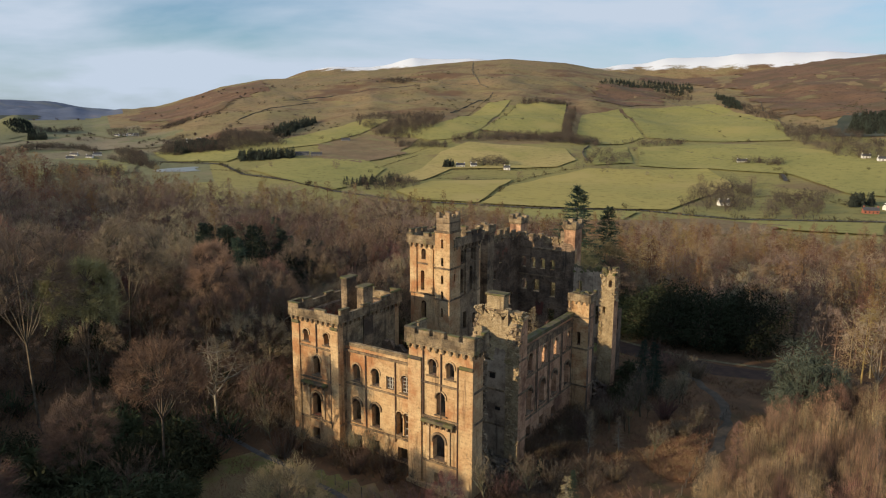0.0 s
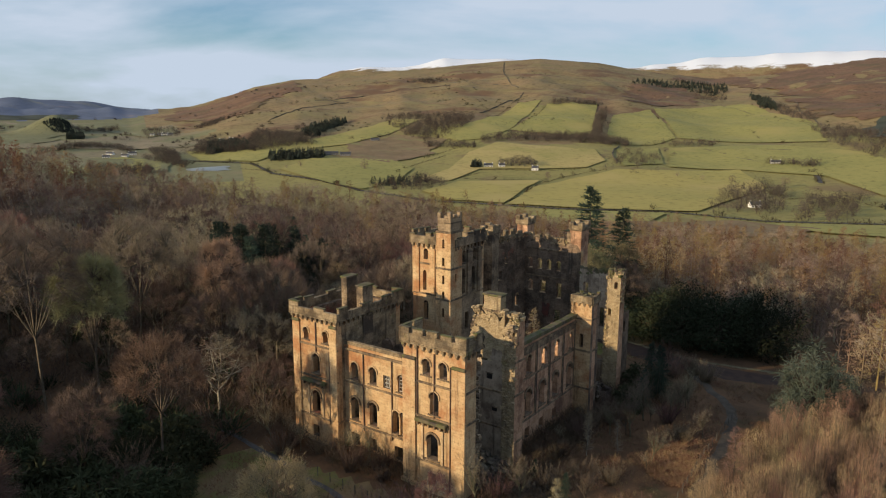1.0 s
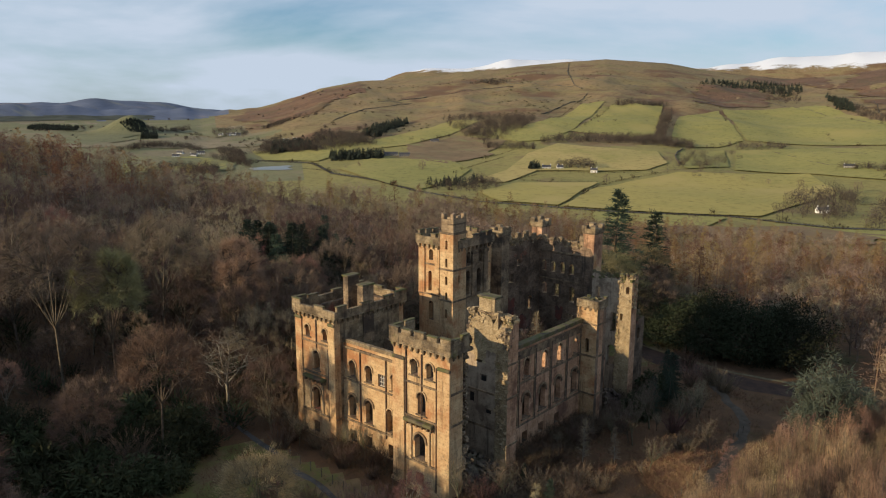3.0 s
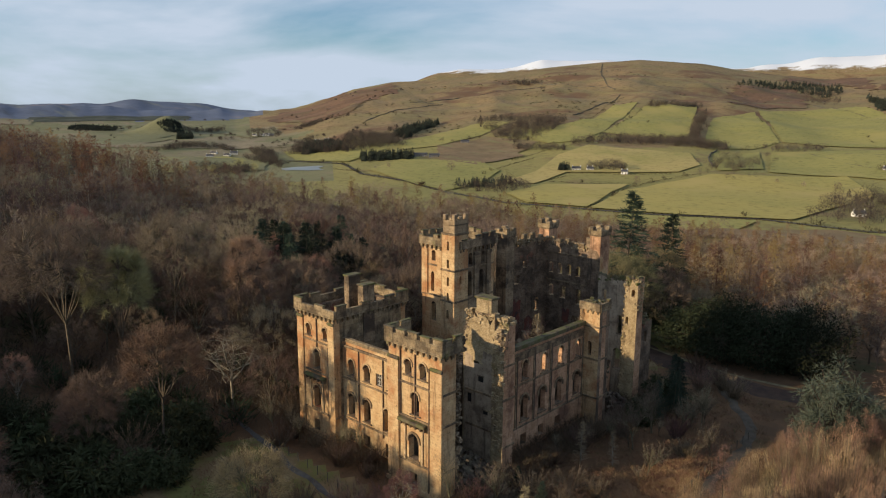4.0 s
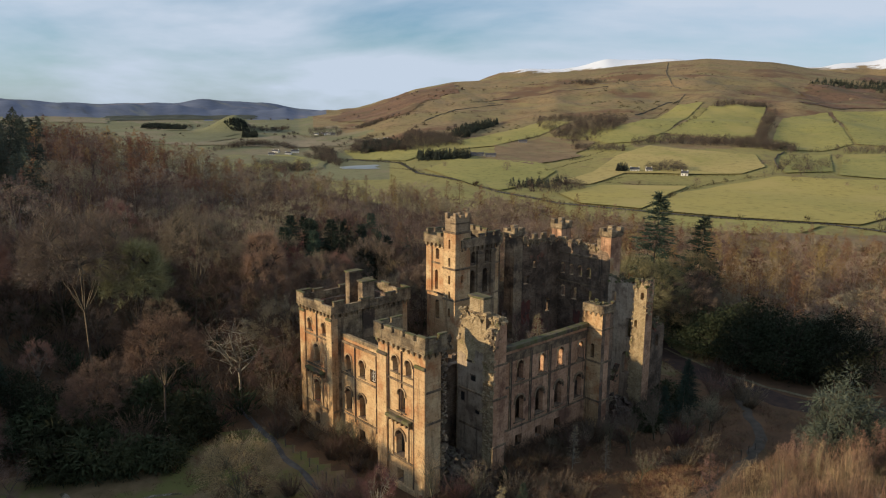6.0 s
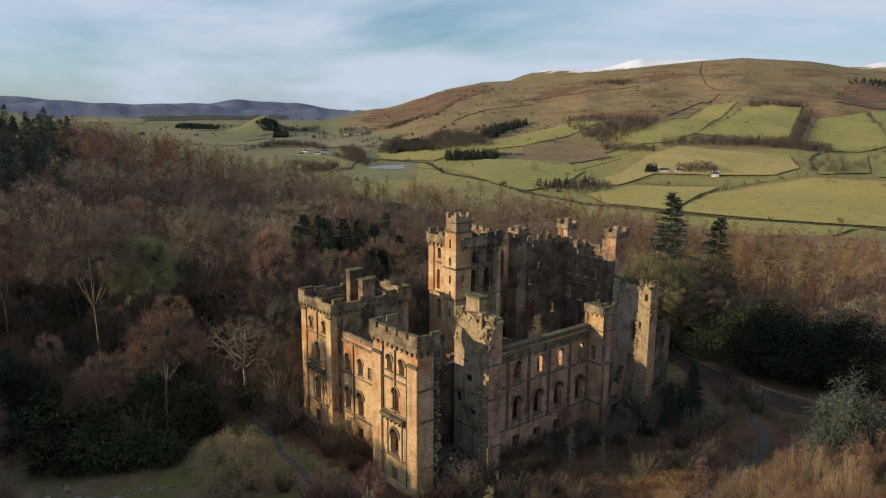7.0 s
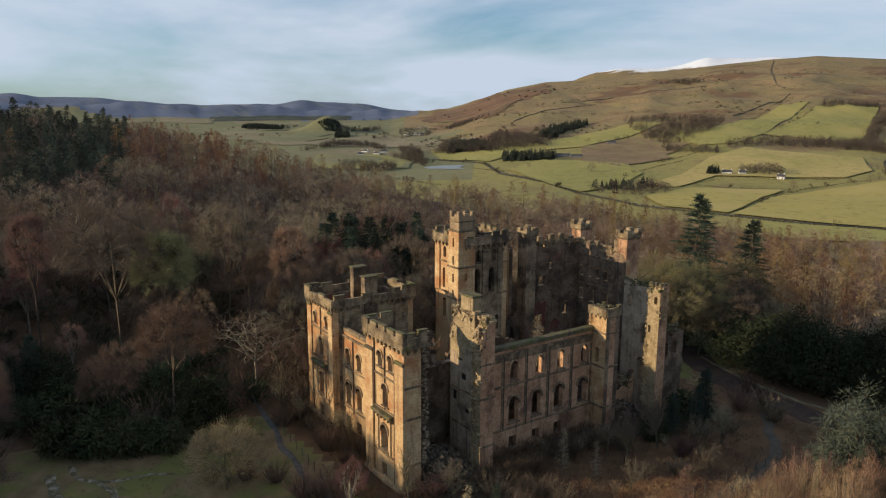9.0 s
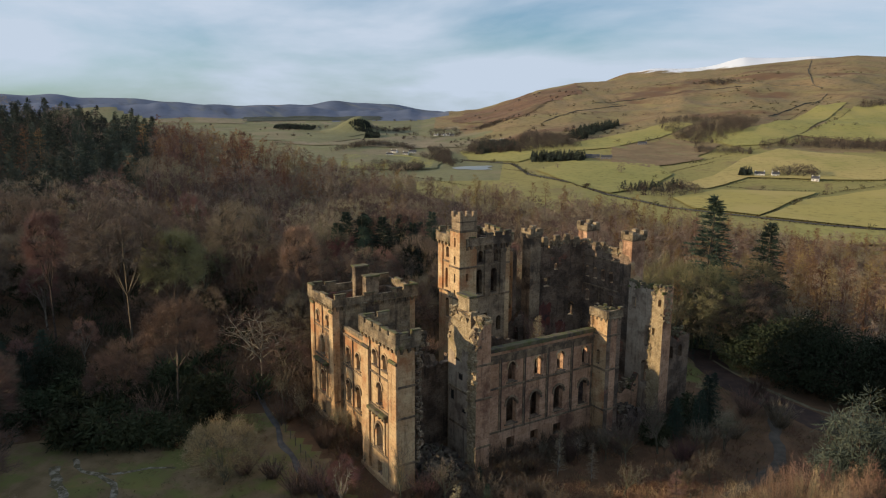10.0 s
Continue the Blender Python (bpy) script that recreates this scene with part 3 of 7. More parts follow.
        self.block("parapet_moulding", u0, u1, zb - 0.16, zb, proud + 0.06, mat, 0.002, 0.02)
        if corbels:
            k = max(2, round((u1 - u0) / 0.98))
            for i in range(k):
                c = u0 + (i + 0.5) * (u1 - u0) / k
                self.block("corbel", c - 0.24, c + 0.24, zc + 0.3, zb - 0.16, proud * 0.85, mat, 0.002, 0.06)
                self.block("corbel_foot", c - 0.17, c + 0.17, zc, zc + 0.296, proud * 0.45, mat, 0.002, 0.06)
        k = max(1, round((u1 - u0 + gap) / (merlon + gap)))
        w = (u1 - u0 - gap * (k - 1)) / k
        for i in range(k):
            if rnd.random() < missing:
                continue
            a = u0 + i * (w + gap)
            drop = rnd.uniform(0, 0.26) + (rnd.uniform(0.1, 0.45) if rnd.random() < missing * 1.5 else 0)
            self.block("merlon", a, a + w, zm - 0.02, zt - drop, proud - 0.004, mat, th - proud - 0.004, 0.07)
            self.block("merlon_cap", a - 0.06, a + w + 0.06, zt - drop, zt - drop + 0.13, proud + 0.06, MOSSY, th - proud + 0.05, 0.04)

    def pipe(self, u, z0, z1):
        q = self.p0 + self.d * u + self.n * 0.12
        V, F = [], []
        for z in (z0, z1):
            for k in range(8):
                V.append((q.x + 0.09 * math.cos(k * math.pi / 4), q.y + 0.09 * math.sin(k * math.pi / 4), z))
        F = [(k, (k + 1) % 8, 8 + (k + 1) % 8, 8 + k) for k in range(8)] + [tuple(range(8, 16))]
        part("drainpipe", mesh_of("drainpipe", V, F, [PIPE], None, True), self.ob)


def turret(x0, x1, y0, y1, z0, zt, seed=1, mat=None):
    """A square turret with a corbelled, battlemented head."""
    me = boxes_mesh("turret", mat or REDSTONE, [(x0, x1, y0, y1, z0, zt - 1.3)], 0.04)
    ob = part("turret", me, castle)
    rnd = random.Random(seed)
    e = 0.22
    part("turret_head", boxes_mesh("turret_head", PARAPET, [(x0 - e, x1 + e, y0 - e, y1 + e, zt - 1.5, zt - 0.75)], 0.06), ob)
    part("string_course", boxes_mesh("string_course", TRIM, [(x0 - e * 0.5, x1 + e * 0.5, y0 - e * 0.5, y1 + e * 0.5, zt - 1.75, zt - 1.503)], 0.03), ob)
    w = (x1 - x0 + 2 * e)
    for fx in (0, 1):
        for fy in (0, 1):
            a, b = (x0 - e if fx == 0 else x1 + e - w * 0.36), (y0 - e if fy == 0 else y1 + e - w * 0.36)
            h = rnd.uniform(0.45, 0.8)
            part("merlon", boxes_mesh("merlon", PARAPET, [(a, a + w * 0.36, b, b + w * 0.36, zt - 0.77, zt - 0.77 + h)], 0.06), ob)
    return ob


# front tower
FT = Side((-9.2, 0), (0.2, 0), -0.6, 18.9, 0.9, [(3.6, 1.15, 15.2, 2.1, True), (6.2, 1.15, 15.2, 2.1, True), (4.85, 1.3, 10.2, 3.0, True), (4.55, 1.75, 4.1, 3.4, True), (4.5, 1.3, 0.5, 1.7, False)])
FTR = Side((0.2, 0), (0.2, 2.5), -0.6, 18.9, 0.9, (), ragged=0.2, seed=4, lead=0.9)
FTL = Side((-9.2, 3.6), (-9.2, 0), -0.6, 18.9, 0.9, trail=0.9)
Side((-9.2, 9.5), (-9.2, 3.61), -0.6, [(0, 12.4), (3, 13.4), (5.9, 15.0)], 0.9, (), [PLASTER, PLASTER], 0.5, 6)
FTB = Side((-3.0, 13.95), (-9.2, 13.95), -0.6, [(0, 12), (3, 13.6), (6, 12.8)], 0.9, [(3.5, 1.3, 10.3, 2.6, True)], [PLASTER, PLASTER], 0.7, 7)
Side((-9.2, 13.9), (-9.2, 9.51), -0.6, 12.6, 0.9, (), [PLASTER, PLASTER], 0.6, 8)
# left tower
LT = Side((-31, 1.6), (-22.3, 1.6), -0.6, 18.6, 0.9, [(2.6, 0.95, 15.1, 1.75, True), (6.45, 0.95, 15.1, 1.75, True), (4.5, 1.3, 10.3, 2.9, True), (4.3, 1.6, 4.1, 3.5, True), (4.1, 1.2, 0.5, 1.7, False)])
LTR = Side((-22.3, 1.6), (-22.3, 15.5), -0.6, 18.6, 0.9, [(11.5, 1.2, 10.3, 2.6, True)], [PARAPET, PLASTER], lead=0.9, trail=0.9)
LTB = Side((-22.3, 15.5), (-31, 15.5), -0.6, 18.6, 0.9, [(4.0, 1.2, 14.0, 2.2, True)])
LTL = Side((-31, 15.5), (-31, 1.6), -0.6, 18.6, 0.9, [(4.0, 1.2, 14.0, 2.2, True), (9.0, 1.2, 14.0, 2.2, True)], lead=0.9, trail=0.9)
# wing between them
WG = Side((-22.3, 3.0), (-9.2, 3.0), -0.6, 15.2, 0.8, [(1.95, 1.25, 10.3, 2.5, True), (5.3, 1.25, 10.3, 2.5, True), (7.75, 1.3, 10.3, 1.8, False), (10.3, 1.25, 10.3, 2.5, True),
          (1.85, 1.45, 4.2, 3.4, True), (5.25, 1.4, 4.2, 3.4, True), (9.35, 1.0, 4.1, 3.4, True), (10.55, 1.0, 4.1, 3.4, True), (1.9, 1.4, 0.5, 1.7, False), (5.1, 1.4, 0.5, 1.7, False), (9.8, 1.6, 0.4, 1.9, False)])
Side((-9.6, 12.0), (-22.3, 12.0), -0.6, [(0, 13), (5, 12), (12, 14)], 0.8, [(3, 1.3, 8.5, 2.6, True), (8, 1.3, 8.5, 2.6, True)], [PLASTER, PLASTER], 0.8, 12)
# gable wall with its chimney
GB = Side((-7.0, 12.0), (-1.52, 12.0), -0.6, [(0, 17.2), (0.6, 19.4), (1.9, 20.8), (4.6, 20.6), (4.9, 19.6), (5.3, 21.0), (5.6, 21.3)], 1.9, [(2.4, 1.0, 12.6, 1.6, False), (2.9, 1.4, 4.6, 2.2, False)], [LITRUBBLE, RUBBLE], 0.45, 21)
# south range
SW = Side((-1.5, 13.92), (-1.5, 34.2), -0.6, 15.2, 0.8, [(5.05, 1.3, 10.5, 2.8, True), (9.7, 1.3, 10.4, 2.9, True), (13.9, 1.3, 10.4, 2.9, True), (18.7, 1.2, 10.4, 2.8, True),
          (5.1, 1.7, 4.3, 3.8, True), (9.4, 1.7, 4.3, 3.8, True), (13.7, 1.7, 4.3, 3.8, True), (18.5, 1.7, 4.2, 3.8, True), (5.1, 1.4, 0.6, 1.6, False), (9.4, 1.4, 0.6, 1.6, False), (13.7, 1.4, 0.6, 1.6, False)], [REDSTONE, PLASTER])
SP = Side((0.5, 11.6), (0.5, 13.896), -0.6, [(0, 17.0), (0.25, 17.4), (0.3, 19.2), (0.9, 19.4), (1.0, 20.6), (2.3, 20.2)], 2.0, (), [REDSTONE, LITRUBBLE], ragged=0.25, seed=31)
ST1 = Side((-2.3, 34.2), (1.2, 34.2), -0.6, 18.0, 0.8, [(1.9, 0.7, 10.5, 2.2, True)], ragged=0.05, seed=32)
ST2 = Side((1.2, 34.2), (1.2, 37.0), -0.6, 18.0, 0.8, (), [REDSTONE, PLASTER], ragged=0.1, seed=33, lead=0.8, trail=0.8)
Side((1.2, 37.0), (-2.3, 37.0), -0.6, 18.0, 0.8, (), [ASHLAR, PLASTER], 0.1, 34)
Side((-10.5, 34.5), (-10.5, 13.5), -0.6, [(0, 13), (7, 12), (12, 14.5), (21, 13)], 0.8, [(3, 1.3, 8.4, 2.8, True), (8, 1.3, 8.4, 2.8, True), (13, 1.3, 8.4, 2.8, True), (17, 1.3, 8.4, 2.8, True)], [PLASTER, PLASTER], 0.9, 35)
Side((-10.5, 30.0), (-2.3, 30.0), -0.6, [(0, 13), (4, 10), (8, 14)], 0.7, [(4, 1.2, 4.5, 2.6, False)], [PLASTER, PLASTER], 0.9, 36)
# south-east pier and the broken wall by it
PR = Side((-1.3, 46.3), (0.95, 46.3), -0.6, [(0, 19.8), (0.7, 19.2), (1.1, 20.4), (2.25, 20.8)], 2.0, [(1.45, 0.7, 17.6, 1.2, True), (0.5, 0.5, 12.6, 1.4, False)], [LITRUBBLE, REDSTONE], 0.45, 41)
PW = Side((-3.5, 37.0), (-3.5, 46.5), -0.6, [(0, 8.5), (1.2, 5.2), (4.5, 3.6), (8, 3.2), (9.5, 6.0)], 1.0, (), [REDSTONE, PLASTER], 0.5, 43)
PB = Side((-6.88, 46.9), (-1.32, 46.9), -0.6, [(0, 20.6), (2, 19.9), (6, 20.0)], 0.8, [(4.3, 1.0, 10.4, 3.4, False), (4.2, 1.5, 4.2, 3.8, True), (1.2, 0.9, 16.0, 1.8, False)], [RENDERED, PLASTER], 0.3, 44)
PRS = Side((-0.4, 48.4), (-0.4, 54.5), -0.6, [(0, 13.4), (0.9, 12.6), (3, 11.6), (5.4, 12.2)], 1.0, [(1.8, 1.2, 8.2, 2.2, True), (4.0, 1.0, 8.2, 2.2, True)], [PLASTER, PLASTER], 0.5, 42)
# tall tower
TT = Side((-23.9, 21.0), (-15.8, 21.0), -0.6, 27.0, 0.9, [(2.5, 0.85, 24.4, 1.7, True), (2.3, 0.7, 19.4, 3.2, True), (2.55, 0.95, 14.6, 3.1, True), (5.0, 0.6, 24.4, 1.5, True), (5.3, 0.6, 19.5, 2.9, True)])
TTR = Side((-15.8, 21.0), (-15.8, 29.2), -0.6, 27.0, 0.9, [(2.5, 0.85, 24.1, 2.0, True), (5.5, 0.85, 24.1, 1.9, True), (2.3, 1.15, 19.2, 3.9, True), (5.1, 1.15, 19.2, 3.9, True), (7.5, 0.5, 19.4, 3.2, True), (3.4, 1.1, 13.2, 2.8, False), (6.2, 0.9, 12.8, 2.4, True)], [SOOTY, PLASTER], lead=0.9, trail=0.9)
TTB = Side((-15.8, 29.2), (-23.9, 29.2), -0.6, 27.0, 0.9)
TTL = Side((-23.9, 29.2), (-23.9, 21.0), -0.6, 27.0, 0.9, lead=0.9, trail=0.9)
# back range
BW = Side((-19.5, 37.3), (-17.9, 47.08), -0.6, [(0, 25.0), (3, 24.4), (6, 24.9), (10.5, 24.8)], 0.9, [(2.6, 1.3, 17.6, 1.6, False), (7.6, 1.1, 12.0, 2.5, True), (4.4, 0.9, 20.4, 1.2, False)], [PLASTER, ASHLAR], 0.5, 51)
BB = Side((-17.9, 47.1), (-6.9, 47.1), -0.6, [(0, 24.8), (3, 24.9), (6, 24.3), (8.6, 24.0), (9.4, 24.6), (11, 23.4)], 0.9, [(1.0, 0.95, 19.0, 2.0, True), (2.9, 0.95, 19.0, 2.0, True), (4.8, 0.95, 19.0, 2.0, True), (6.7, 0.95, 19.0, 1.9, True),
          (1.2, 1.0, 14.8, 2.1, True), (3.6, 1.3, 14.6, 2.3, False), (6.9, 1.1, 14.0, 2.8, False), (6.6, 1.6, 8.6, 3.2, False)], [PLASTER, ASHLAR], 0.5, 52)
Side((-6.9, 48.02), (-6.9, 50.0), -0.6, [(0, 21.5), (2.2, 20.0)], 0.9, (), ragged=0.3, seed=53)
BT = Side((-28.0, 33.0), (-19.85, 33.0), -0.6, [(0, 17), (3, 21), (4.5, 24), (8.15, 24.6)], 0.8, [(3.3, 1.1, 19.8, 2.4, True), (5.3, 1.1, 19.8, 2.4, True), (7.2, 0.9, 19.8, 2.4, True), (3.2, 1.2, 14.4, 3.0, False), (5.4, 1.2, 14.4, 3.0, False), (7.2, 1.0, 14.4, 3.0, False)], [ASHLAR, PLASTER], 0.5, 54)
Side((-19.0, 29.25), (-19.0, 34.95), -0.6, [(0, 13.5), (2, 12.2), (5.6, 14.0)], 0.8, [(1.4, 1.0, 9.0, 2.4, True), (4.0, 1.0, 9.0, 2.4, True)], [PLASTER, PLASTER], 0.7, 55)
for k, (u, hgt) in enumerate(((2.2, 26.2), (4.6, 26.4), (6.6, 26.5), (8.6, 25.9))):
    q = BW.p0 + BW.d * u
    part("merlon", boxes_mesh("merlon", PARAPET, [(q.x - 0.75, q.x - 0.1, q.y - 0.5, q.y + 0.5, 24.2, hgt)], 0.07), BW.ob)
for u, hgt in ((0.9, 25.6), (2.5, 25.3), (4.1, 25.5), (5.6, 25.0), (7.2, 25.1)):
    BB.block("merlon", u - 0.45, u + 0.45, 23.6, hgt, -0.1, PARAPET, 0.75, 0.07)
BB.string(22.6, 0.3, 0.2, u0=0.2, u1=8.4)
BB.string(17.6, 0.25, 0.14, u0=0.2, u1=8.4)


def plaster_patch(side, u, z, w, h, mat, seed, label="faded red plaster"):
    """A ragged sheet of plaster still holding to a wall."""
    rnd = random.Random(seed)
    V = []
    for pr in (0.005, 0.05):
        rnd.seed(seed)
        for k in range(26):
            a = 2 * math.pi * k / 26
            f = rnd.uniform(0.7, 1.1) / max(abs(math.cos(a)), abs(math.sin(a)))
            q = side.p0 + side.d * (u + w / 2 * f * math.cos(a)) + side.n * pr
            V.append((q.x, q.y, z + h / 2 * f * math.sin(a)))
    F = [tuple(range(26, 52))] + [(k, (k + 1) % 26, 26 + (k + 1) % 26, 26 + k) for k in range(26)]
    part("plaster_patch", mesh_of("plaster_patch", V, F, [mat]), side.ob, label)


HOLLOW = material("hollow_shade", (0.035, 0.030, 0.026), (0.022, 0.019, 0.017), 1.0, 1.0, 0.3)
REDPLASTER = material("red_plaster", (0.20, 0.070, 0.050), (0.13, 0.060, 0.048), 0.7, 0.95, 0.3, 4.0, (0.07, 0.05, 0.045), 0.5, (0.48, 0.62))
plaster_patch(BW, 2.2, 12.6, 3.0, 4.6, REDPLASTER, 3)
plaster_patch(BW, 5.6, 9.5, 2.4, 3.6, REDPLASTER, 4)
plaster_patch(BB, 4.4, 11.5, 1.6, 2.6, REDPLASTER, 5)
turret(-19.95, -17.75, 35.0, 37.2, 0, 28.4, 1, SOOTY)
turret(-20.2, -18.0, 47.7, 50.3, 0, 28.4, 2)
turret(-9.2, -7.0, 47.2, 50.2, 0, 28.4, 3)

# the gable's inner render, still whole on its lower half, with the stubs of floors and a fireplace
GB.block("inner_render", 0.25, 5.35, -0.5, 13.9, 0.06, RENDERED, 0.002, 0.02)
plaster_patch(GB, 4.3, 14.6, 1.9, 2.6, RENDERED, 11, "grey weathered render")
plaster_patch(GB, 1.0, 14.3, 1.5, 1.4, RENDERED, 12, "grey weathered render")
# Flat near-black blocks carry the shade of wall sockets in their colour.
for u, z, w, h in ((3.3, 11.4, 0.9, 0.75), (1.3, 8.0, 0.7, 1.3), (4.2, 6.9, 0.8, 0.5)):
    GB.block("socket", u - w / 2, u + w / 2, z, z + h, 0.064, HOLLOW, 0.002, 0.0)
    GB.block("lintel", u - w / 2 - 0.15, u + w / 2 + 0.15, z + h, z + h + 0.16, 0.12, TRIM, 0.002, 0.02)
for z in (4.6, 9.7):
    GB.block("floor_stub", 0.6, 5.2, z, z + 0.3, 0.2, TRIM, 0.002, 0.05)
BB.block("chimney", 8.1, 8.9, 23.5, 26.3, -0.05, SOOTY, 0.8, 0.06)
# dressings
for side, zs in ((FT, (3.5, 9.5, 14.0)), (FTR, (3.5, 9.7, 13.8)), (LT, (3.5, 9.6, 14.3)), (LTR, (3.5,)), (WG, (3.5, 9.6)), (SW, (3.4, 9.8)), (SP, (3.0, 9.8, 14.5)), (ST1, (3.6, 9.8, 15.0)), (ST2, (3.6, 9.8, 15.0)),
                 (TT, (18.7, 23.6)), (TTR, (18.7, 23.6)), (TTL, (18.7, 23.6))):
    for z in zs:
        side.string(z)
for side in (FT, LT, WG, SW):
    for i, hole in enumerate(side.holes):
        if hole[4]:
            side.surround(i)
for side in (FT, FTL):
    side.battlement(18.2, 19.1, 21.1, merlon=1.5, gap=0.5, seed=5)
FTR.battlement(18.2, 19.1, 21.1, u0=0.1, u1=3.2, merlon=1.3, gap=0.5, seed=6)
for side in (LT, LTR, LTB, LTL):
    side.battlement(17.9, 18.8, 20.5, merlon=2.0, gap=0.5, seed=7, missing=0.1)
WG.block("parapet", 0.0, 13.1, 15.2, 15.75, 0.12, PARAPET, 0.5, 0.05)
WG.string(14.4, 0.35, 0.25, u0=0, u1=13.1)
SW.block("parapet", 0.0, 20.3, 15.2, 15.8, 0.3, MOSSY, 0.8, 0.06)
# Dark strip standing for the shadow band and stain below the parapet.
SW.block("frieze", 0.0, 20.3, 13.5, 14.296, 0.06, TRIM, 0.002, 0.02)
SW.string(14.3, 0.4, 0.22, u0=0, u1=20.3)
for side in (TT, TTR, TTB, TTL):
    side.battlement(26.2, 27.1, 28.9, merlon=1.2, gap=0.5, seed=8, missing=0.12, mat=SOOTY if side is TTR else None)
ST1.battlement(17.2, 17.9, 19.6, u0=-0.1, u1=3.6, merlon=0.9, gap=0.4, proud=0.25, seed=10, missing=0.7)
ST2.battlement(17.2, 17.9, 19.6, u0=-0.1, u1=2.9, merlon=0.9, gap=0.4, proud=0.25, seed=11, missing=0.7)
# stair turret of the tall tower
SF = Side((-18.2, 19.45), (-15.55, 19.45), -0.6, 29.2, 0.34, [(1.3, 0.45, z, 1.35, True) for z in (26.9, 24.1, 21.3, 18.8, 16.1)])
SE = Side((-15.55, 19.45), (-15.55, 22.6), -0.6, 29.2, 0.24, [(1.4, 0.4, z, 1.2, True) for z in (26.4, 21.6)], lead=0.34)
part("wall", boxes_mesh("wall", ASHLAR, [(-18.2, -15.8, 19.8, 22.6, 27.0, 29.18)]), castle)
part("wall", boxes_mesh("wall", ASHLAR, [(-18.2, -17.86, 19.8, 21.05, -0.6, 29.19)]), castle)
stair = SF.ob
for z in (18.7, 23.6):
    SF.string(z)
    SE.string(z)
part("string_course", boxes_mesh("string_course", TRIM, [(-18.35, -15.45, 19.35, 22.75, 29.2, 29.5)], 0.04), stair)
for hx0, hx1, hy0, hy1 in ((-18.05, -15.65, 19.55, 20.0), (-18.05, -15.65, 22.2, 22.65), (-18.05, -17.6, 20.004, 22.196), (-16.1, -15.65, 20.004, 22.196)):
    part("turret_head", boxes_mesh("turret_head", SOOTY, [(hx0, hx1, hy0, hy1, 29.5, 31.5)], 0.06), stair)
    part("turret_moulding", boxes_mesh("turret_moulding", TRIM, [(hx0 - 0.06, hx1 + 0.06, hy0 - 0.06, hy1 + 0.06, 30.7, 30.9)], 0.03), stair)
for x, y, top in ((-18.1, 19.5, 32.3), (-16.9, 19.5, 31.9), (-16.25, 19.5, 32.4), (-18.1, 22.0, 32.1), (-16.25, 22.0, 32.3), (-16.25, 20.8, 32.0)):
    part("merlon", boxes_mesh("merlon", SOOTY, [(x, x + 0.62, y, y + 0.66, 31.48, top)], 0.08), stair)
# chimneys
ch = part("chimney", boxes_mesh("chimney", LITRUBBLE, [(-5.0, -2.35, 12.3, 13.7, 20.2, 23.0)], 0.05), castle)
part("string_course", boxes_mesh("string_course", TRIM, [(-5.15, -2.2, 12.15, 13.85, 20.9, 21.15)], 0.04), ch)
part("chimney_cap", boxes_mesh("chimney_cap", MOSSY, [(-5.2, -2.15, 12.1, 13.9, 23.0, 23.3)], 0.05), ch)
for x, y, w, h, mat in ((-25.3, 6.4, 1.1, 23.6, SOOTY), (-22.75, 6.9, 1.25, 22.5, SOOTY)):
    ch = part("chimney", boxes_mesh("chimney", mat, [(x - w / 2, x + w / 2, y, y + 2.2, 14, h)], 0.05), castle)
    part("chimney_cap", boxes_mesh("chimney_cap", MOSSY, [(x - w / 2 - 0.15, x + w / 2 + 0.15, y - 0.15, y + 2.35, h, h + 0.25)], 0.05), ch)
# ledges over the tall ground-floor windows
FT.block("ledge", 2.2, 7.0, 9.0, 9.45, 0.75, MOSSY, 0.002, 0.08)
LT.block("ledge", 1.9, 6.6, 8.9, 9.3, 0.75, MOSSY, 0.002, 0.08)
# corner buttresses
FT.block("corner_buttress", 0.0, 2.0, -0.6, 16.8, 0.28, ASHLAR, 0.002)
FT.block("corner_buttress", 7.6, 9.6, -0.6, 16.8, 0.28, ASHLAR, 0.002)
for s, us, z0, z1 in ((FT, (2.25, 4.9), 9.6, 18.2), (FT, (7.35,), 0, 17), (LT, (4.6,), 13.6, 18), (LT, (7.2,), 3, 14), (WG, (3.6, 8.7), 3, 14.3), (SW, (3.2, 7.4, 11.6, 16.2), 3.4, 14.3)):
    for u in us:
        s.pipe(u, z0, z1)
for u0, u1 in ((2.3, 3.4), (5.3, 6.3)):
    TTR.block("pilaster", u0, u1, 18.9, 25.6, 0.32, SOOTY, 0.002, 0.04)
    TTR.block("pilaster_cap", u0 - 0.1, u1 + 0.1, 25.6, 26.1, 0.42, TRIM, 0.002, 0.06)
for u0, u1 in ((0.0, 1.3), (3.4, 4.4)):
    TT.block("pilaster", u0, u1, 18.9, 26.2, 0.22, ASHLAR, 0.002, 0.04)
LT.block("corner_buttress", 0.0, 1.4, -0.6, 17.6, 0.22, ASHLAR, 0.002)
LT.block("corner_buttress", 7.3, 8.7, -0.6, 17.6, 0.22, ASHLAR, 0.002)
for u in (0.15, 3.0, 7.2, 11.4, 16.0, 20.1):
    SW.block("pilaster", u - 0.14, u + 0.14, 3.7, 14.2, 0.12, TRIM, 0.002, 0.02)


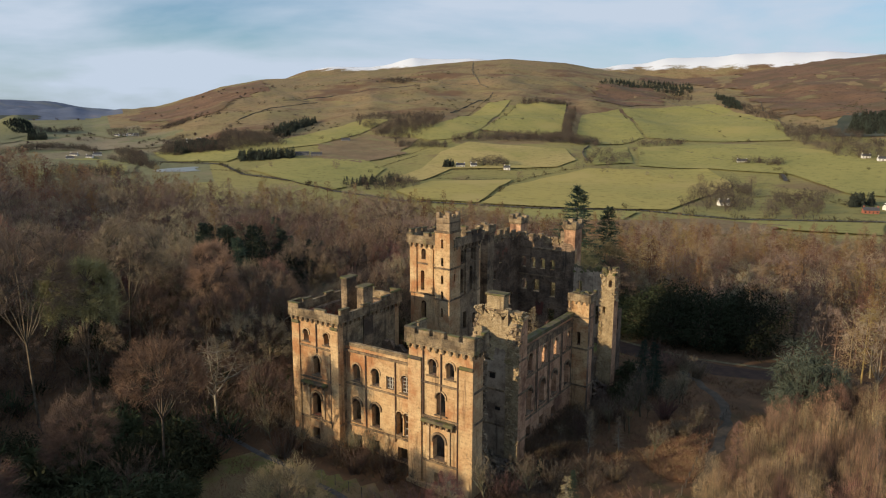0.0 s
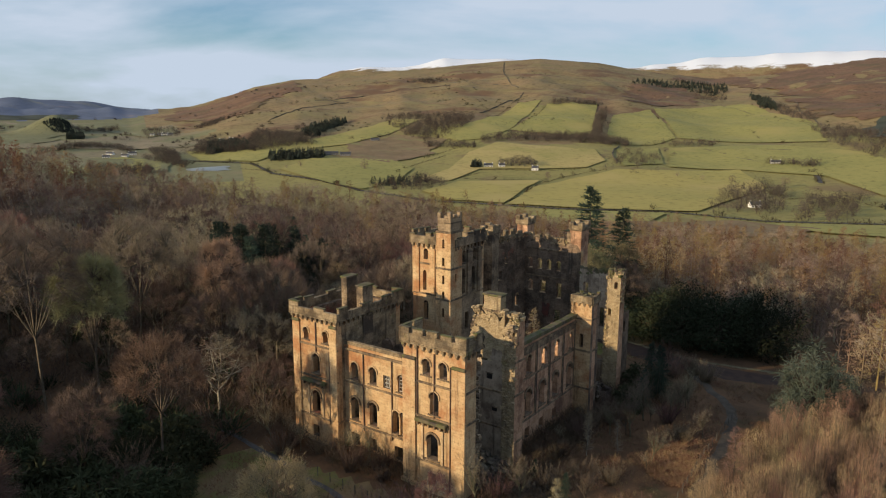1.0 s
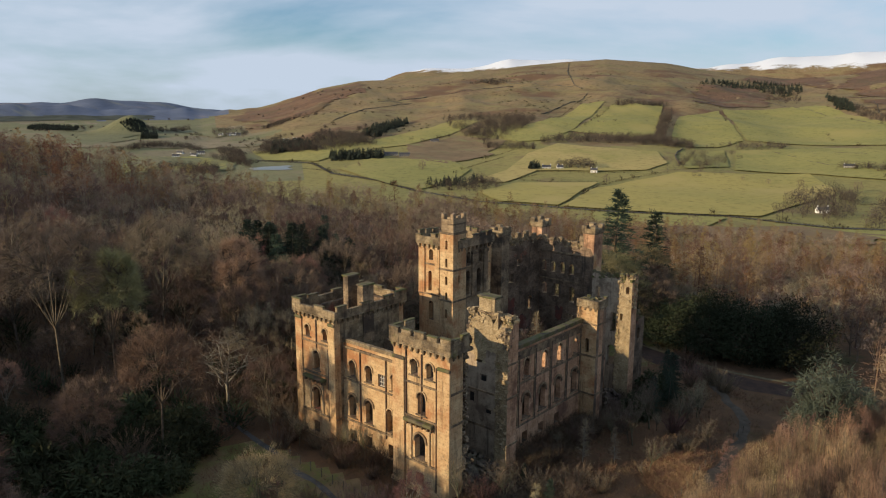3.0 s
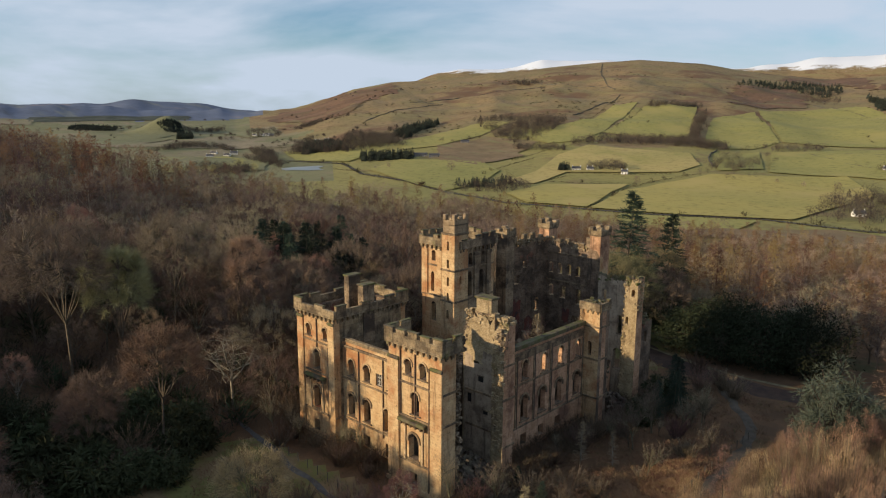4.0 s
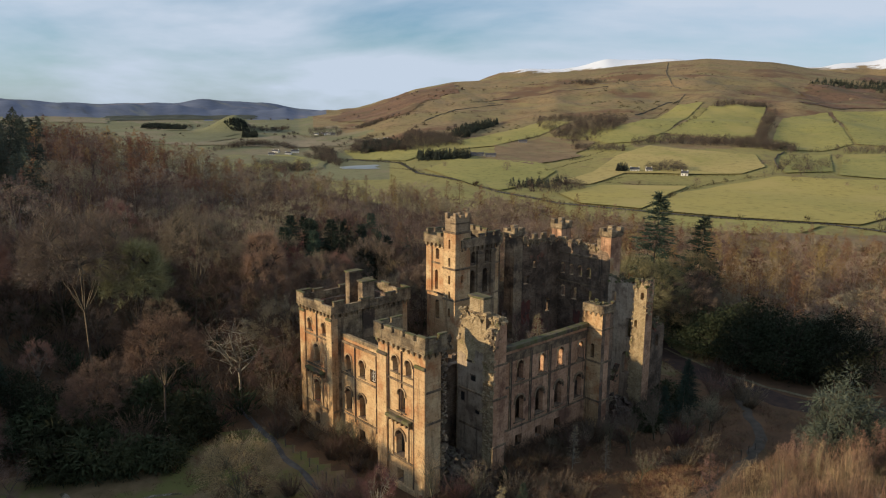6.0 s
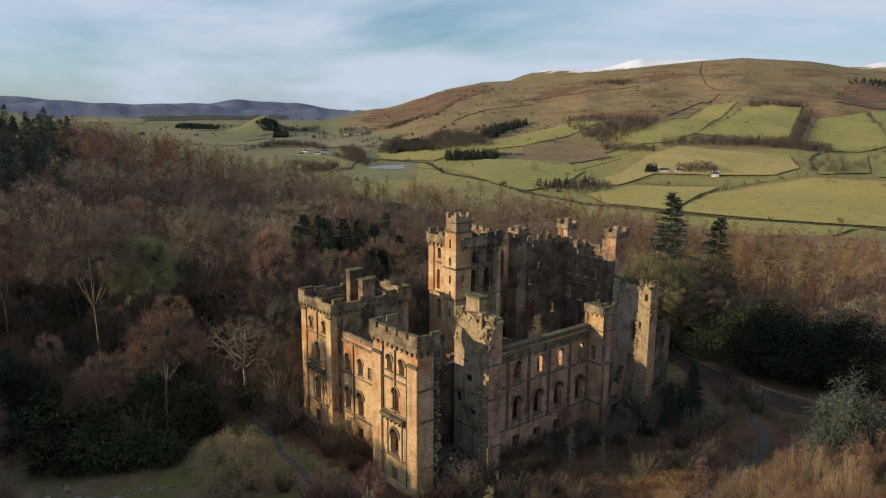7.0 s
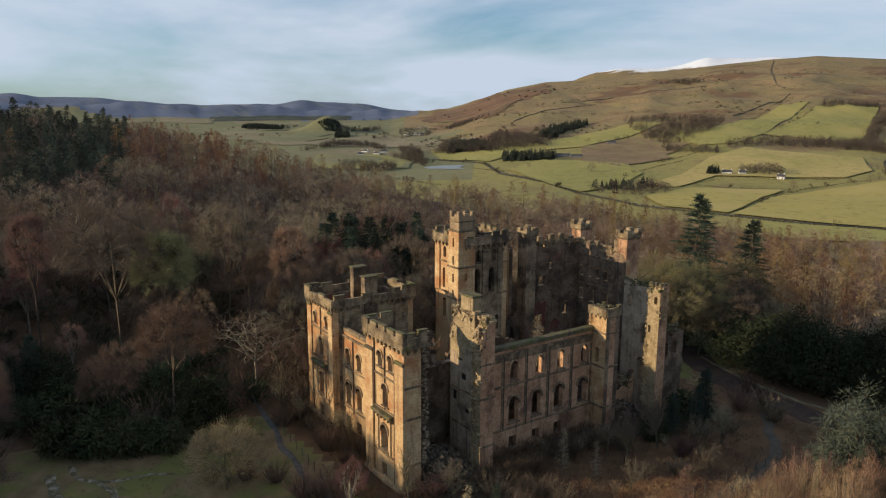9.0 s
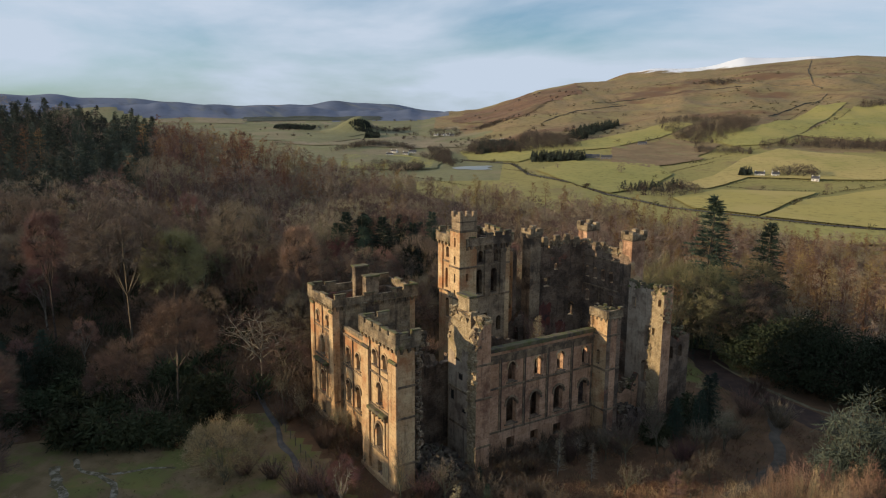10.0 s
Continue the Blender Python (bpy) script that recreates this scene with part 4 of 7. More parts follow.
def sash(side, i, bars=(3, 3), lean=0.0):
    """What is left of a window's white wooden bars."""
    uc, w, sill, h, arched = side.holes[i]
    h = h - (0.35 if arched else 0.0)
    bx = []
    for k in range(bars[0] + 1):
        u = uc - w / 2 + 0.05 + (w - 0.1) * k / bars[0]
        bx.append((u - 0.05, u + 0.05, sill, sill + h))
    for k in range(bars[1] + 1):
        z = sill + 0.05 + (h - 0.1) * k / bars[1]
        bx.append((uc - w / 2, uc + w / 2, z - 0.045, z + 0.045))
    boxes = []
    for u0, u1, z0, z1 in bx:
        a, b = side.p0 + side.d * u0 - side.n * 0.34, side.p0 + side.d * u1 - side.n * 0.26
        boxes.append((min(a.x, b.x), max(a.x, b.x), min(a.y, b.y), max(a.y, b.y), z0, z1))
    part("window_frame", boxes_mesh("window_frame", FRAMEW, boxes), side.ob, "flaking white wooden window bars")


sash(WG, 2)
sash(WG, 3, (2, 4))
sash(WG, 7, (1, 3))
sash(TT, 4, (1, 4))
FT.block("plinth", -0.3, 9.7, -0.6, 0.45, 0.4, ASHLAR, 0.002)
LT.block("plinth", -0.3, 9.0, -0.6, 0.45, 0.4, ASHLAR, 0.002)
for u in (2.5, 3.4, 4.3, 5.2, 6.1, 6.7):
    FT.block("ledge_bracket", u - 0.12, u + 0.12, 8.45, 8.998, 0.5, TRIM, 0.002, 0.04)
for u in (2.2, 3.1, 4.0, 4.9, 5.8, 6.3):
    LT.block("ledge_bracket", u - 0.12, u + 0.12, 8.35, 8.898, 0.5, TRIM, 0.002, 0.04)
for u in (2.9, 6.0):
    FT.block("window_pilaster", u, u + 0.32, 3.8, 8.4, 0.2, DRESSED, 0.002, 0.03)
for u in (2.75, 5.6):
    LT.block("window_pilaster", u, u + 0.32, 3.8, 8.3, 0.2, DRESSED, 0.002, 0.03)
for s2, lo in ((FT, 16.8), (LT, 17.5)):
    for u0, u1 in ((-0.06, 2.06), (7.54, 9.66)) if s2 is FT else ((-0.06, 1.46), (7.24, 8.76)):
        s2.block("buttress_cap", u0, u1, lo, lo + 0.45, 0.36, MOSSY, 0.002, 0.12)


def broken_top(side, u0, u1, z0, z1, depth, count, seed, mat=None, size=0.42):
    """Loose and half-fallen stones heaped along a broken wall head."""
    rnd = random.Random(seed)
    bm = bmesh.new()
    for k in range(count):
        u = rnd.uniform(u0, u1)
        inn = rnd.uniform(0.05, depth - 0.05)
        q = side.p0 + side.d * u - side.n * inn
        zz = rnd.uniform(z0, z1)
        sz = size * rnd.uniform(0.5, 1.25)
        r = bmesh.ops.create_cube(bm, size=1.0)
        for v in r["verts"]:
            v.co = Vector((v.co.x * sz * rnd.uniform(0.8, 1.3), v.co.y * sz * rnd.uniform(0.8, 1.3), v.co.z * sz * 0.7 * rnd.uniform(0.8, 1.2)))
        bmesh.ops.rotate(bm, verts=r["verts"], cent=(0, 0, 0), matrix=Matrix.Rotation(rnd.uniform(0, 3), 3, "Z") @ Matrix.Rotation(rnd.uniform(-0.3, 0.3), 3, "X"))
        bmesh.ops.translate(bm, verts=r["verts"], vec=(q.x, q.y, zz))
    me = bpy.data.meshes.new("broken_masonry")
    bm.to_mesh(me)
    bm.free()
    me.materials.append(mat or RUBBLE)
    tagged(part("broken_masonry", me, side.ob), "loose broken stones on the wall head", kind="stuff")


for side, u0, u1, z0, z1, dep, n, mat in ((GB, 0.3, 5.4, 19.6, 21.2, 1.9, 150, LITRUBBLE), (GB, 0.0, 0.9, 16.5, 19.4, 1.9, 60, RUBBLE), (SP, 0.0, 1.0, 16.8, 19.6, 2.0, 70, RUBBLE), (SP, 0.8, 2.3, 19.6, 21.0, 2.0, 80, LITRUBBLE), (SP, -0.15, 0.1, 2.0, 17.0, 1.9, 110, LITRUBBLE), (PR, 0.0, 2.2, 19.4, 20.9, 2.0, 90, MOSSY), (PR, -0.35, 0.35, 3.0, 19.5, 1.0, 150, LITRUBBLE), (PR, 1.7, 2.4, 15.0, 20.6, 1.6, 70, LITRUBBLE),
                     (PR, -0.45, 0.3, 1.0, 12.0, 0.6, 110, LITRUBBLE), (PW, 0.6, 9.3, 2.8, 5.0, 1.0, 90, RUBBLE)):
    broken_top(side, u0, u1, z0, z1, dep, n, int(u0 * 10 + z0 * 7), mat)
for side, u0, u1, z0, z1, dep, n, mat in ((PB, 0.0, 5.9, 19.4, 20.6, 0.8, 80, MOSSY), (PRS, 0.0, 5.2, 11.2, 13.0, 1.0, 60, MOSSY), (BB, 0.0, 8.5, 23.7, 25.0, 0.9, 120, PARAPET), (BW, 0.0, 10.2, 24.2, 25.4, 0.9, 140, PARAPET), (BT, 0.5, 7.3, 21.0, 24.4, 0.8, 60, RUBBLE), (ST1, 0.2, 3.3, 18.0, 19.0, 2.6, 60, MOSSY), (FTR, 2.2, 2.7, 3.0, 18.4, 0.9, 90, RUBBLE), (FTR, 2.2, 3.3, 18.6, 20.6, 0.5, 40, PARAPET),
                     (FTB, 0.0, 2.5, 11.0, 13.6, 0.9, 50, RUBBLE), (LTR, 1.0, 12.0, 18.3, 19.4, 1.2, 40, PARAPET)):
    broken_top(side, u0, u1, z0, z1, dep, n, int(u0 * 10 + z0 * 7), mat)

# ---- trees ----
BARK = material("bark", (0.140, 0.112, 0.080), (0.080, 0.064, 0.047), 1.5, 0.95, 0.4, random_tint=0.3)
LICHEN = material("lichened_bark", (0.150, 0.132, 0.084), (0.095, 0.084, 0.056), 1.2, 0.95, 0.3, random_tint=0.2)
PALEBARK = material("pale_bark", (0.27, 0.235, 0.19), (0.15, 0.125, 0.098), 1.2, 0.9, 0.2, random_tint=0.2)


def twigs(name, a, b, tint=False, spread=0.42, other=None):
    return material(name, a, b, 0.25, 0.9, 0.0, 1.5, random_tint=spread, tint=tint, spec=0.1, other=other)


TW = {
    "grey": twigs("grey_twigs", (0.26, 0.20, 0.142), (0.185, 0.142, 0.102)),
    "brown": twigs("brown_twigs", (0.215, 0.150, 0.108), (0.155, 0.108, 0.079)),
    "red": twigs("red_twigs", (0.27, 0.150, 0.118), (0.19, 0.108, 0.088)),
    "straw": twigs("straw_twigs", (0.335, 0.245, 0.15), (0.245, 0.178, 0.11)),
    "olive": twigs("olive_twigs", (0.195, 0.168, 0.092), (0.14, 0.122, 0.068)),
    "tan": twigs("tan_twigs", (0.40, 0.275, 0.165), (0.30, 0.205, 0.125)),
    "pink": twigs("pink_twigs", (0.40, 0.215, 0.155), (0.30, 0.160, 0.118)),
    "ochre": twigs("ochre_twigs", (0.30, 0.228, 0.132), (0.190, 0.150, 0.088)),
    "gold": twigs("gold_twigs", (0.225, 0.155, 0.095), (0.165, 0.115, 0.072)),
    "willow": twigs("willow_twigs", (0.56, 0.46, 0.23), (0.40, 0.33, 0.165)),
    "green": twigs("dark_needles", (0.058, 0.078, 0.054), (0.038, 0.054, 0.038)),
    "blue": twigs("blue_needles", (0.125, 0.150, 0.112), (0.070, 0.088, 0.064)),
    "laurel": twigs("laurel_leaves", (0.062, 0.068, 0.034), (0.043, 0.050, 0.025)),
    "ivy": twigs("ivy_leaves", (0.238, 0.196, 0.108), (0.165, 0.138, 0.076)),
    "russet": twigs("russet_twigs", (0.205, 0.128, 0.086), (0.145, 0.092, 0.062)),
    "leaf": twigs("evergreen_leaves", (0.042, 0.050, 0.026), (0.029, 0.036, 0.019)),
    "far": twigs("far_twigs", (0.258, 0.182, 0.142), (0.190, 0.136, 0.106), True, 0.5, (0.222, 0.180, 0.120)),
    "farlarch": twigs("far_larch_twigs", (0.235, 0.146, 0.070), (0.172, 0.106, 0.054), True, 0.4, (0.215, 0.135, 0.090)),
    "farrust": twigs("far_rust_twigs", (0.30, 0.150, 0.078), (0.225, 0.115, 0.064), True, 0.35, (0.23, 0.140, 0.104)),
    "fargreen": twigs("far_needles", (0.105, 0.115, 0.082), (0.075, 0.083, 0.062), True, 0.4),
    "needles": twigs("copse_needles", (0.056, 0.064, 0.048), (0.040, 0.047, 0.037), True, 0.35),
    "hedge": twigs("hedge_twigs", (0.085, 0.070, 0.040), (0.055, 0.048, 0.030), True, 0.4),
    "copse": twigs("copse_twigs", (0.108, 0.088, 0.068), (0.070, 0.060, 0.048), True, 0.35, (0.094, 0.070, 0.058)),
}


def tubes(segs, sides=3):
    s = np.array(segs, float)
    p0, p1, r0, r1 = s[:, 0:3], s[:, 3:6], s[:, 6], s[:, 7]
    d = p1 - p0
    d /= np.linalg.norm(d, axis=1, keepdims=True) + 1e-9
    ref = np.where(np.abs(d[:, 2:3]) > 0.9, [[1.0, 0, 0]], [[0, 0, 1.0]])
    a = np.cross(d, ref)
    a /= np.linalg.norm(a, axis=1, keepdims=True)
    b = np.cross(d, a)
    ang = np.arange(sides) * 2 * math.pi / sides
    ring = np.cos(ang)[None, :, None] * a[:, None] + np.sin(ang)[None, :, None] * b[:, None]
    v = np.stack([p0[:, None] + ring * r0[:, None, None], p1[:, None] + ring * r1[:, None, None]], 1).reshape(-1, 3)
    k = np.arange(sides)
    q = np.stack([k, (k + 1) % sides, sides + (k + 1) % sides, sides + k], -1)
    f = (np.arange(len(s))[:, None, None] * 2 * sides + q[None]).reshape(-1, 4)
    return v, f


def blades(items, rng):
    """Thin three-cornered twigs from rows of place, direction, length, width."""
    s = np.array(items, float)
    p, d, ln, w = s[:, 0:3], s[:, 3:6], s[:, 6:7], s[:, 7:8]
    d = d / (np.linalg.norm(d, axis=1, keepdims=True) + 1e-9)
    side = np.cross(d, rng.normal(size=d.shape))
    side /= np.linalg.norm(side, axis=1, keepdims=True) + 1e-9
    v = np.stack([p - side * w / 2, p + side * w / 2, p + d * ln], 1).reshape(-1, 3)
    return v, np.arange(len(v)).reshape(-1, 3)


def grow_broadleaf(rng, h, spread=0.5, limbs=6, fine=20, w=0.065, upright=0.4, droop=0.0):
    """Limbs and twigs of a bare broadleaved tree."""
    segs, tw = [], []

    def limb(p, d, ln, r, level):
        steps = (4, 3, 2, 2)[level]
        for i in range(steps):
            d = d + rng.normal(size=3) * (0.10, 0.16, 0.20, 0.22)[level] + np.array([0, 0, 0.05 - droop * (level > 1)])
            d = d / np.linalg.norm(d)
            q = p + d * ln / steps
            r2 = r * (1 - 0.55 / steps * (1 if level else 0.7))
            segs.append((*p, *q, r, r2))
            p, r = q, r2
            if level == 3:
                for _ in range(fine // 2):
                    t = d * 0.8 + rng.normal(size=3) * 0.65 + np.array([0, 0, 0.25 - droop])
                    tw.append((*(p - d * ln / steps * rng.random()), *t, rng.uniform(0.5, 1.25) * h / 16, w * rng.uniform(0.6, 1.2)))
            elif level == 0 and i >= steps - 2 or level in (1, 2):
                count = limbs // 2 if level == 0 else 2 if level == 1 else 2
                for _ in range(count):
                    a = rng.uniform(0, 2 * math.pi)
                    out = np.array([math.cos(a), math.sin(a), rng.uniform(0.0, 0.6)])
                    c = d * upright + out * spread
                    limb(p, c / np.linalg.norm(c), ln * (0.95, 0.62, 0.6)[level] * rng.uniform(0.75, 1.15), r * 0.62, level + 1)
        if level == 0:
            limb(p, d, ln * 0.8, r * 0.8, 1)

    limb(np.array([0, 0, -0.4]), np.array([0.0, 0, 1]), h * 0.42, h * 0.022, 0)
    return segs, tw


def grow_dome(rng, h, wide=0.42, low=0.28, tips=130, fine=64, w=0.038, limbs=8, fan=0.34, flat=1.0, girth=1.0):
    """A broad bare crown: limbs to the inside of a dome, branches to its skin, and fans of fine twigs that point outwards."""
    segs, tw = [], []
    R, H0 = h * wide, h * low
    rz = (h - H0) / 1.75
    mid = np.array([0, 0, h - rz * flat])
    p = np.array([0.0, 0, -0.4])
    q = np.array([rng.normal() * 0.2, rng.normal() * 0.2, H0])
    segs.append((*p, *q, h * 0.020 * girth, h * 0.014 * girth))
    nodes = []
    lobes = rng.uniform(0.78, 1.08, 9)
    for k in range(limbs):
        a = 2 * math.pi * (k + rng.uniform(-0.3, 0.3)) / limbs
        up = rng.uniform(0.1, 0.9)
        end = mid + np.array([math.cos(a) * R * 0.62, math.sin(a) * R * 0.62, rz * (up - 0.25)]) * rng.uniform(0.8, 1.1)
        bend = q + (end - q) * 0.45 + np.array([0, 0, h * 0.03]) + rng.normal(size=3) * 0.35
        pts = [q, (q + bend) / 2 + rng.normal(size=3) * 0.15, bend, (bend + end) / 2 + rng.normal(size=3) * 0.3, end]
        for i in range(4):
            r0, r1 = h * 0.0092 * girth * (1 - i * 0.2), h * 0.0092 * girth * (1 - (i + 1) * 0.2)
            segs.append((*pts[i], *pts[i + 1], r0, r1))
            nodes += [pts[i + 1], (pts[i] + pts[i + 1]) / 2]
    nodes.append(q + np.array([0, 0, (h - H0) * 0.5]))
    segs.append((*q, *nodes[-1], h * 0.014 * girth, h * 0.008 * girth))
    nodes = np.array(nodes)
    for k in range(tips):
        c = rng.uniform(-0.2, 1.0)
        a = rng.uniform(0, 2 * math.pi)
        s = math.sqrt(1 - c * c)
        kr = lobes[int((a / (2 * math.pi)) * 9) % 9] * rng.uniform(0.82, 1.05)
        out = np.array([math.cos(a) * s, math.sin(a) * s, c])
        tip = mid + out * np.array([R, R, rz]) * kr
        near = nodes[np.argmin(((nodes - tip * 0.8 - mid * 0.2) ** 2).sum(1))]
        m1 = near + (tip - near) * 0.5 + rng.normal(size=3) * 0.35 + np.array([0, 0, 0.3])
        segs.append((*near, *m1, h * 0.0031, h * 0.0021))
        segs.append((*m1, *tip, h * 0.0021, 0.012))
        for j in range(fine):
            f = rng.uniform(0.15, 1.0) ** 0.7
            base = m1 + (tip - m1) * f + rng.normal(size=3) * 0.38 * f
            d = out * 0.75 + rng.normal(size=3) * fan + np.array([0, 0, 0.22])
            tw.append((*base, *d, rng.uniform(0.45, 1.3) * h / 16, w * rng.uniform(0.6, 1.3)))
    return segs, tw


def grow_larch(rng, h, rad=0.2, whorls=26, fine=21, w=0.033, up=0.15):
    """A bare conical larch: one straight stem, whorls of thin level branches hung with twigs."""
    segs = [(0, 0, -0.4, 0, 0, h * 0.5, h * 0.013, h * 0.008), (0, 0, h * 0.5, 0, 0, h, h * 0.008, 0.015)]
    tw = []
    for i in range(whorls):
        f = 0.12 + 0.88 * i / whorls
        z = h * f
        ln = h * rad * (1.08 - f) * 1.1 + 0.3
        for k in range(5):
            a = rng.uniform(0, 2 * math.pi)
            d = np.array([math.cos(a), math.sin(a), up + rng.normal() * 0.12])
            p = np.array([0, 0, z + rng.uniform(-0.5, 0.5) * h / whorls])
            L = ln * rng.uniform(0.6, 1.15)
            q = p + d * L
            segs.append((*p, *q, 0.035, 0.012))
            for _ in range(fine):
                s = rng.uniform(0.25, 1.0)
                t = d * 0.7 + rng.normal(size=3) * 0.6
                tw.append((*(p + d * L * s), *t, rng.uniform(0.35, 0.9) * h / 15, w * rng.uniform(0.6, 1.2)))
    return segs, tw


def grow_spruce(rng, h, rad=0.33, whorls=46, fine=19, w=0.13):
    """A dense conifer with drooping, needled boughs."""
    segs = [(0, 0, -0.4, 0, 0, h, h * 0.014, 0.02)]
    tw = []
    for i in range(whorls):
        f = 0.06 + 0.94 * i / whorls
        ln = h * rad * (1.05 - f) + 0.25
        for k in range(8):
            a = rng.uniform(0, 2 * math.pi)
            d = np.array([math.cos(a), math.sin(a), -0.25 + 0.5 * f])
            p = np.array([0, 0, h * (f + rng.uniform(-0.6, 0.6) / whorls)])
            L = ln * rng.uniform(0.6, 1.15)
            for _ in range(fine):
                s = rng.uniform(0.1, 1.0)
                t = d + rng.normal(size=3) * np.array([0.55, 0.55, 0.4])
                tw.append((*(p + d * L * s + np.array([0, 0, -0.1 * s * s * L])), *t, rng.uniform(0.3, 0.6) * h / 14, w * rng.uniform(0.7, 1.3)))
    return segs, tw


def grow_shrub(rng, h, stems=60, fine=54, w=0.035, spread=0.8):
    segs, tw = [], []
    for _ in range(stems):
        a, s = rng.uniform(0, 2 * math.pi), rng.uniform(0.05, spread)
        d = np.array([math.cos(a) * s, math.sin(a) * s, 1.0])
        p = np.array([math.cos(a), math.sin(a), 0]) * rng.uniform(0, 0.25) * h * spread
        L = h * rng.uniform(0.6, 0.95)
        for i in range(3):
            q = p + d * L / 3
            segs.append((*p, *q, 0.05 - 0.012 * i, 0.04 - 0.012 * i))
            for _ in range(fine // 3):
                t = d * 0.9 + rng.normal(size=3) * 0.4
                tw.append((*(p + (q - p) * rng.random()), *t, rng.uniform(0.25, 0.6) * h / 3, w * rng.uniform(0.6, 1.2)))
            p, d = q, d + rng.normal(size=3) * 0.12
    return segs, tw


def grow_broom(rng, h, wide=0.32, stems=40, fine=84, w=0.022):
    """A tall thicket crown: many upright stems that fan out to a rounded top, all hung with fine rising twigs."""
    segs, tw = [], []
    for _ in range(stems):
        a, s = rng.uniform(0, 2 * math.pi), wide * math.sqrt(rng.random())
        tip = np.array([math.cos(a) * s * h, math.sin(a) * s * h, h * (1 - 0.42 * (s / wide) ** 2) * rng.uniform(0.86, 1.04)])
        p = np.array([math.cos(a), math.sin(a), 0]) * 0.05 * h * rng.random() + np.array([0, 0, -0.3])
        mid = p + (tip - p) * 0.5 + np.array([math.cos(a), math.sin(a), 0]) * s * h * 0.22 + rng.normal(size=3) * 0.15
        segs += [(*p, *mid, h * 0.006, h * 0.004), (*mid, *tip, h * 0.004, 0.01)]
        d = (tip - mid) / np.linalg.norm(tip - mid)
        for _ in range(fine):
            f = rng.uniform(-0.25, 1.0)
            base = mid + (tip - mid) * f if f > 0 else mid + (mid - p) * f
            t = d + rng.normal(size=3) * 0.55 + np.array([0, 0, 0.15])
            tw.append((*(base + rng.normal(size=3) * 0.22), *t, rng.uniform(0.5, 1.25) * h / 14, w * rng.uniform(0.6, 1.3)))
    return segs, tw


def grow_evergreen(rng, h, rad, clumps=210, fine=36, w=0.24):
    """A broad evergreen: many clumps of leaves over an uneven dome."""
    segs, tw = [(0, 0, -0.4, 0, 0, h * 0.7, h * 0.03, h * 0.01)], []
    lobes = rng.uniform(0.62, 1.2, (9, 4))
    for _ in range(clumps):
        a, c = rng.uniform(0, 2 * math.pi), rng.uniform(-0.7, 1)
        s = math.sqrt(max(0, 1 - c * c))
        k = rng.uniform(0.72, 1.05) * lobes[int(a / (2 * math.pi) * 9) % 9, int((c + 0.7) / 1.71 * 4)]
        p = np.array([math.cos(a) * s * rad * k, math.sin(a) * s * rad * k, h * 0.42 + c * h * 0.56 * k])
        if rng.random() < 0.3:
            segs.append((0, 0, h * 0.3, *p, 0.12, 0.03))
        for _ in range(fine):
            t = rng.normal(size=3)
            tw.append((*(p + t * np.array([0.55, 0.55, 0.4]) * rad / 5), *(t + np.array([0, 0, -0.3])), rng.uniform(0.35, 0.8), w * rng.uniform(0.6, 1.3)))
    return segs, tw


def tree_thing(name, label, category, grown, bark, twig, rng, group="woodland trees"):
    segs, tw = grown
    t = tagged(new(name), label, category, group)
    v, f = tubes(segs)
    part("trunk", mesh_of(name + "_trunk", v.tolist(), f.tolist(), [bark], None, True), t)
    v, f = blades(tw, rng)
    part("crown", mesh_of(name + "_crown", v.tolist(), f.tolist(), [twig]), t)
    return t


rng = np.random.default_rng(5)
PROTO = {}


def proto(key, name, label, category, maker, bark, twig, count, **kw):
    PROTO[key] = [[tree_thing(name, label, category, maker(rng, **kw), bark, twig, rng), False] for _ in range(count)]


proto("oak", "oak_tree", "bare spreading oak with grey brown twigs", "tree", grow_dome, BARK, TW["grey"], 3, h=16, wide=0.5, low=0.22)
proto("ash", "ash_tree", "tall bare ash with brown twigs", "tree", grow_dome, BARK, TW["brown"], 3, h=18, wide=0.4, low=0.28)
proto("olive", "lichened_tree", "bare tree olive green with lichen", "tree", grow_dome, LICHEN, TW["olive"], 2, h=16, wide=0.45, low=0.2)
proto("birch", "birch_tree", "slender bare birch with dark red twigs", "tree", grow_dome, PALEBARK, TW["red"], 3, h=15, wide=0.26, low=0.3, tips=80)
proto("gold", "beech_tree", "young beech still holding pale dead leaves", "tree", grow_dome, BARK, TW["gold"], 2, h=12, wide=0.36, low=0.15, fine=60, w=0.046, tips=90)
proto("tallolive", "tall_lichened_tree", "tall bare tree with a rounded olive green crown", "tree", grow_dome, BARK, TW["ivy"], 1, h=27, wide=0.2, low=0.36, tips=190, fine=70, w=0.06, fan=0.9, girth=0.5)
proto("tallpale", "tall_lichened_tree", "tall bare tree with pale lichened limbs in a wide crown", "tree", grow_dome, BARK, TW["grey"], 1, h=32, wide=0.27, low=0.42, tips=170, fine=64, w=0.045, fan=0.7, girth=0.42)
proto("tallred", "tall_birch_tree", "tall bare birch with a soft reddish crown", "tree", grow_dome, BARK, TW["red"], 1, h=26, wide=0.15, low=0.45, tips=120, fine=60, w=0.045, fan=0.8, girth=0.5)
proto("russet", "weeping_tree", "tall bare tree with a soft russet brown crown", "tree", grow_dome, BARK, TW["russet"], 1, h=19, wide=0.28, low=0.46, tips=150, fine=70, w=0.042, fan=0.9, girth=0.6)
proto("larchp", "pale_larch_tree", "thin larch with a pale straight stem", "tree", grow_larch, PALEBARK, TW["straw"], 2, h=14, rad=0.2)
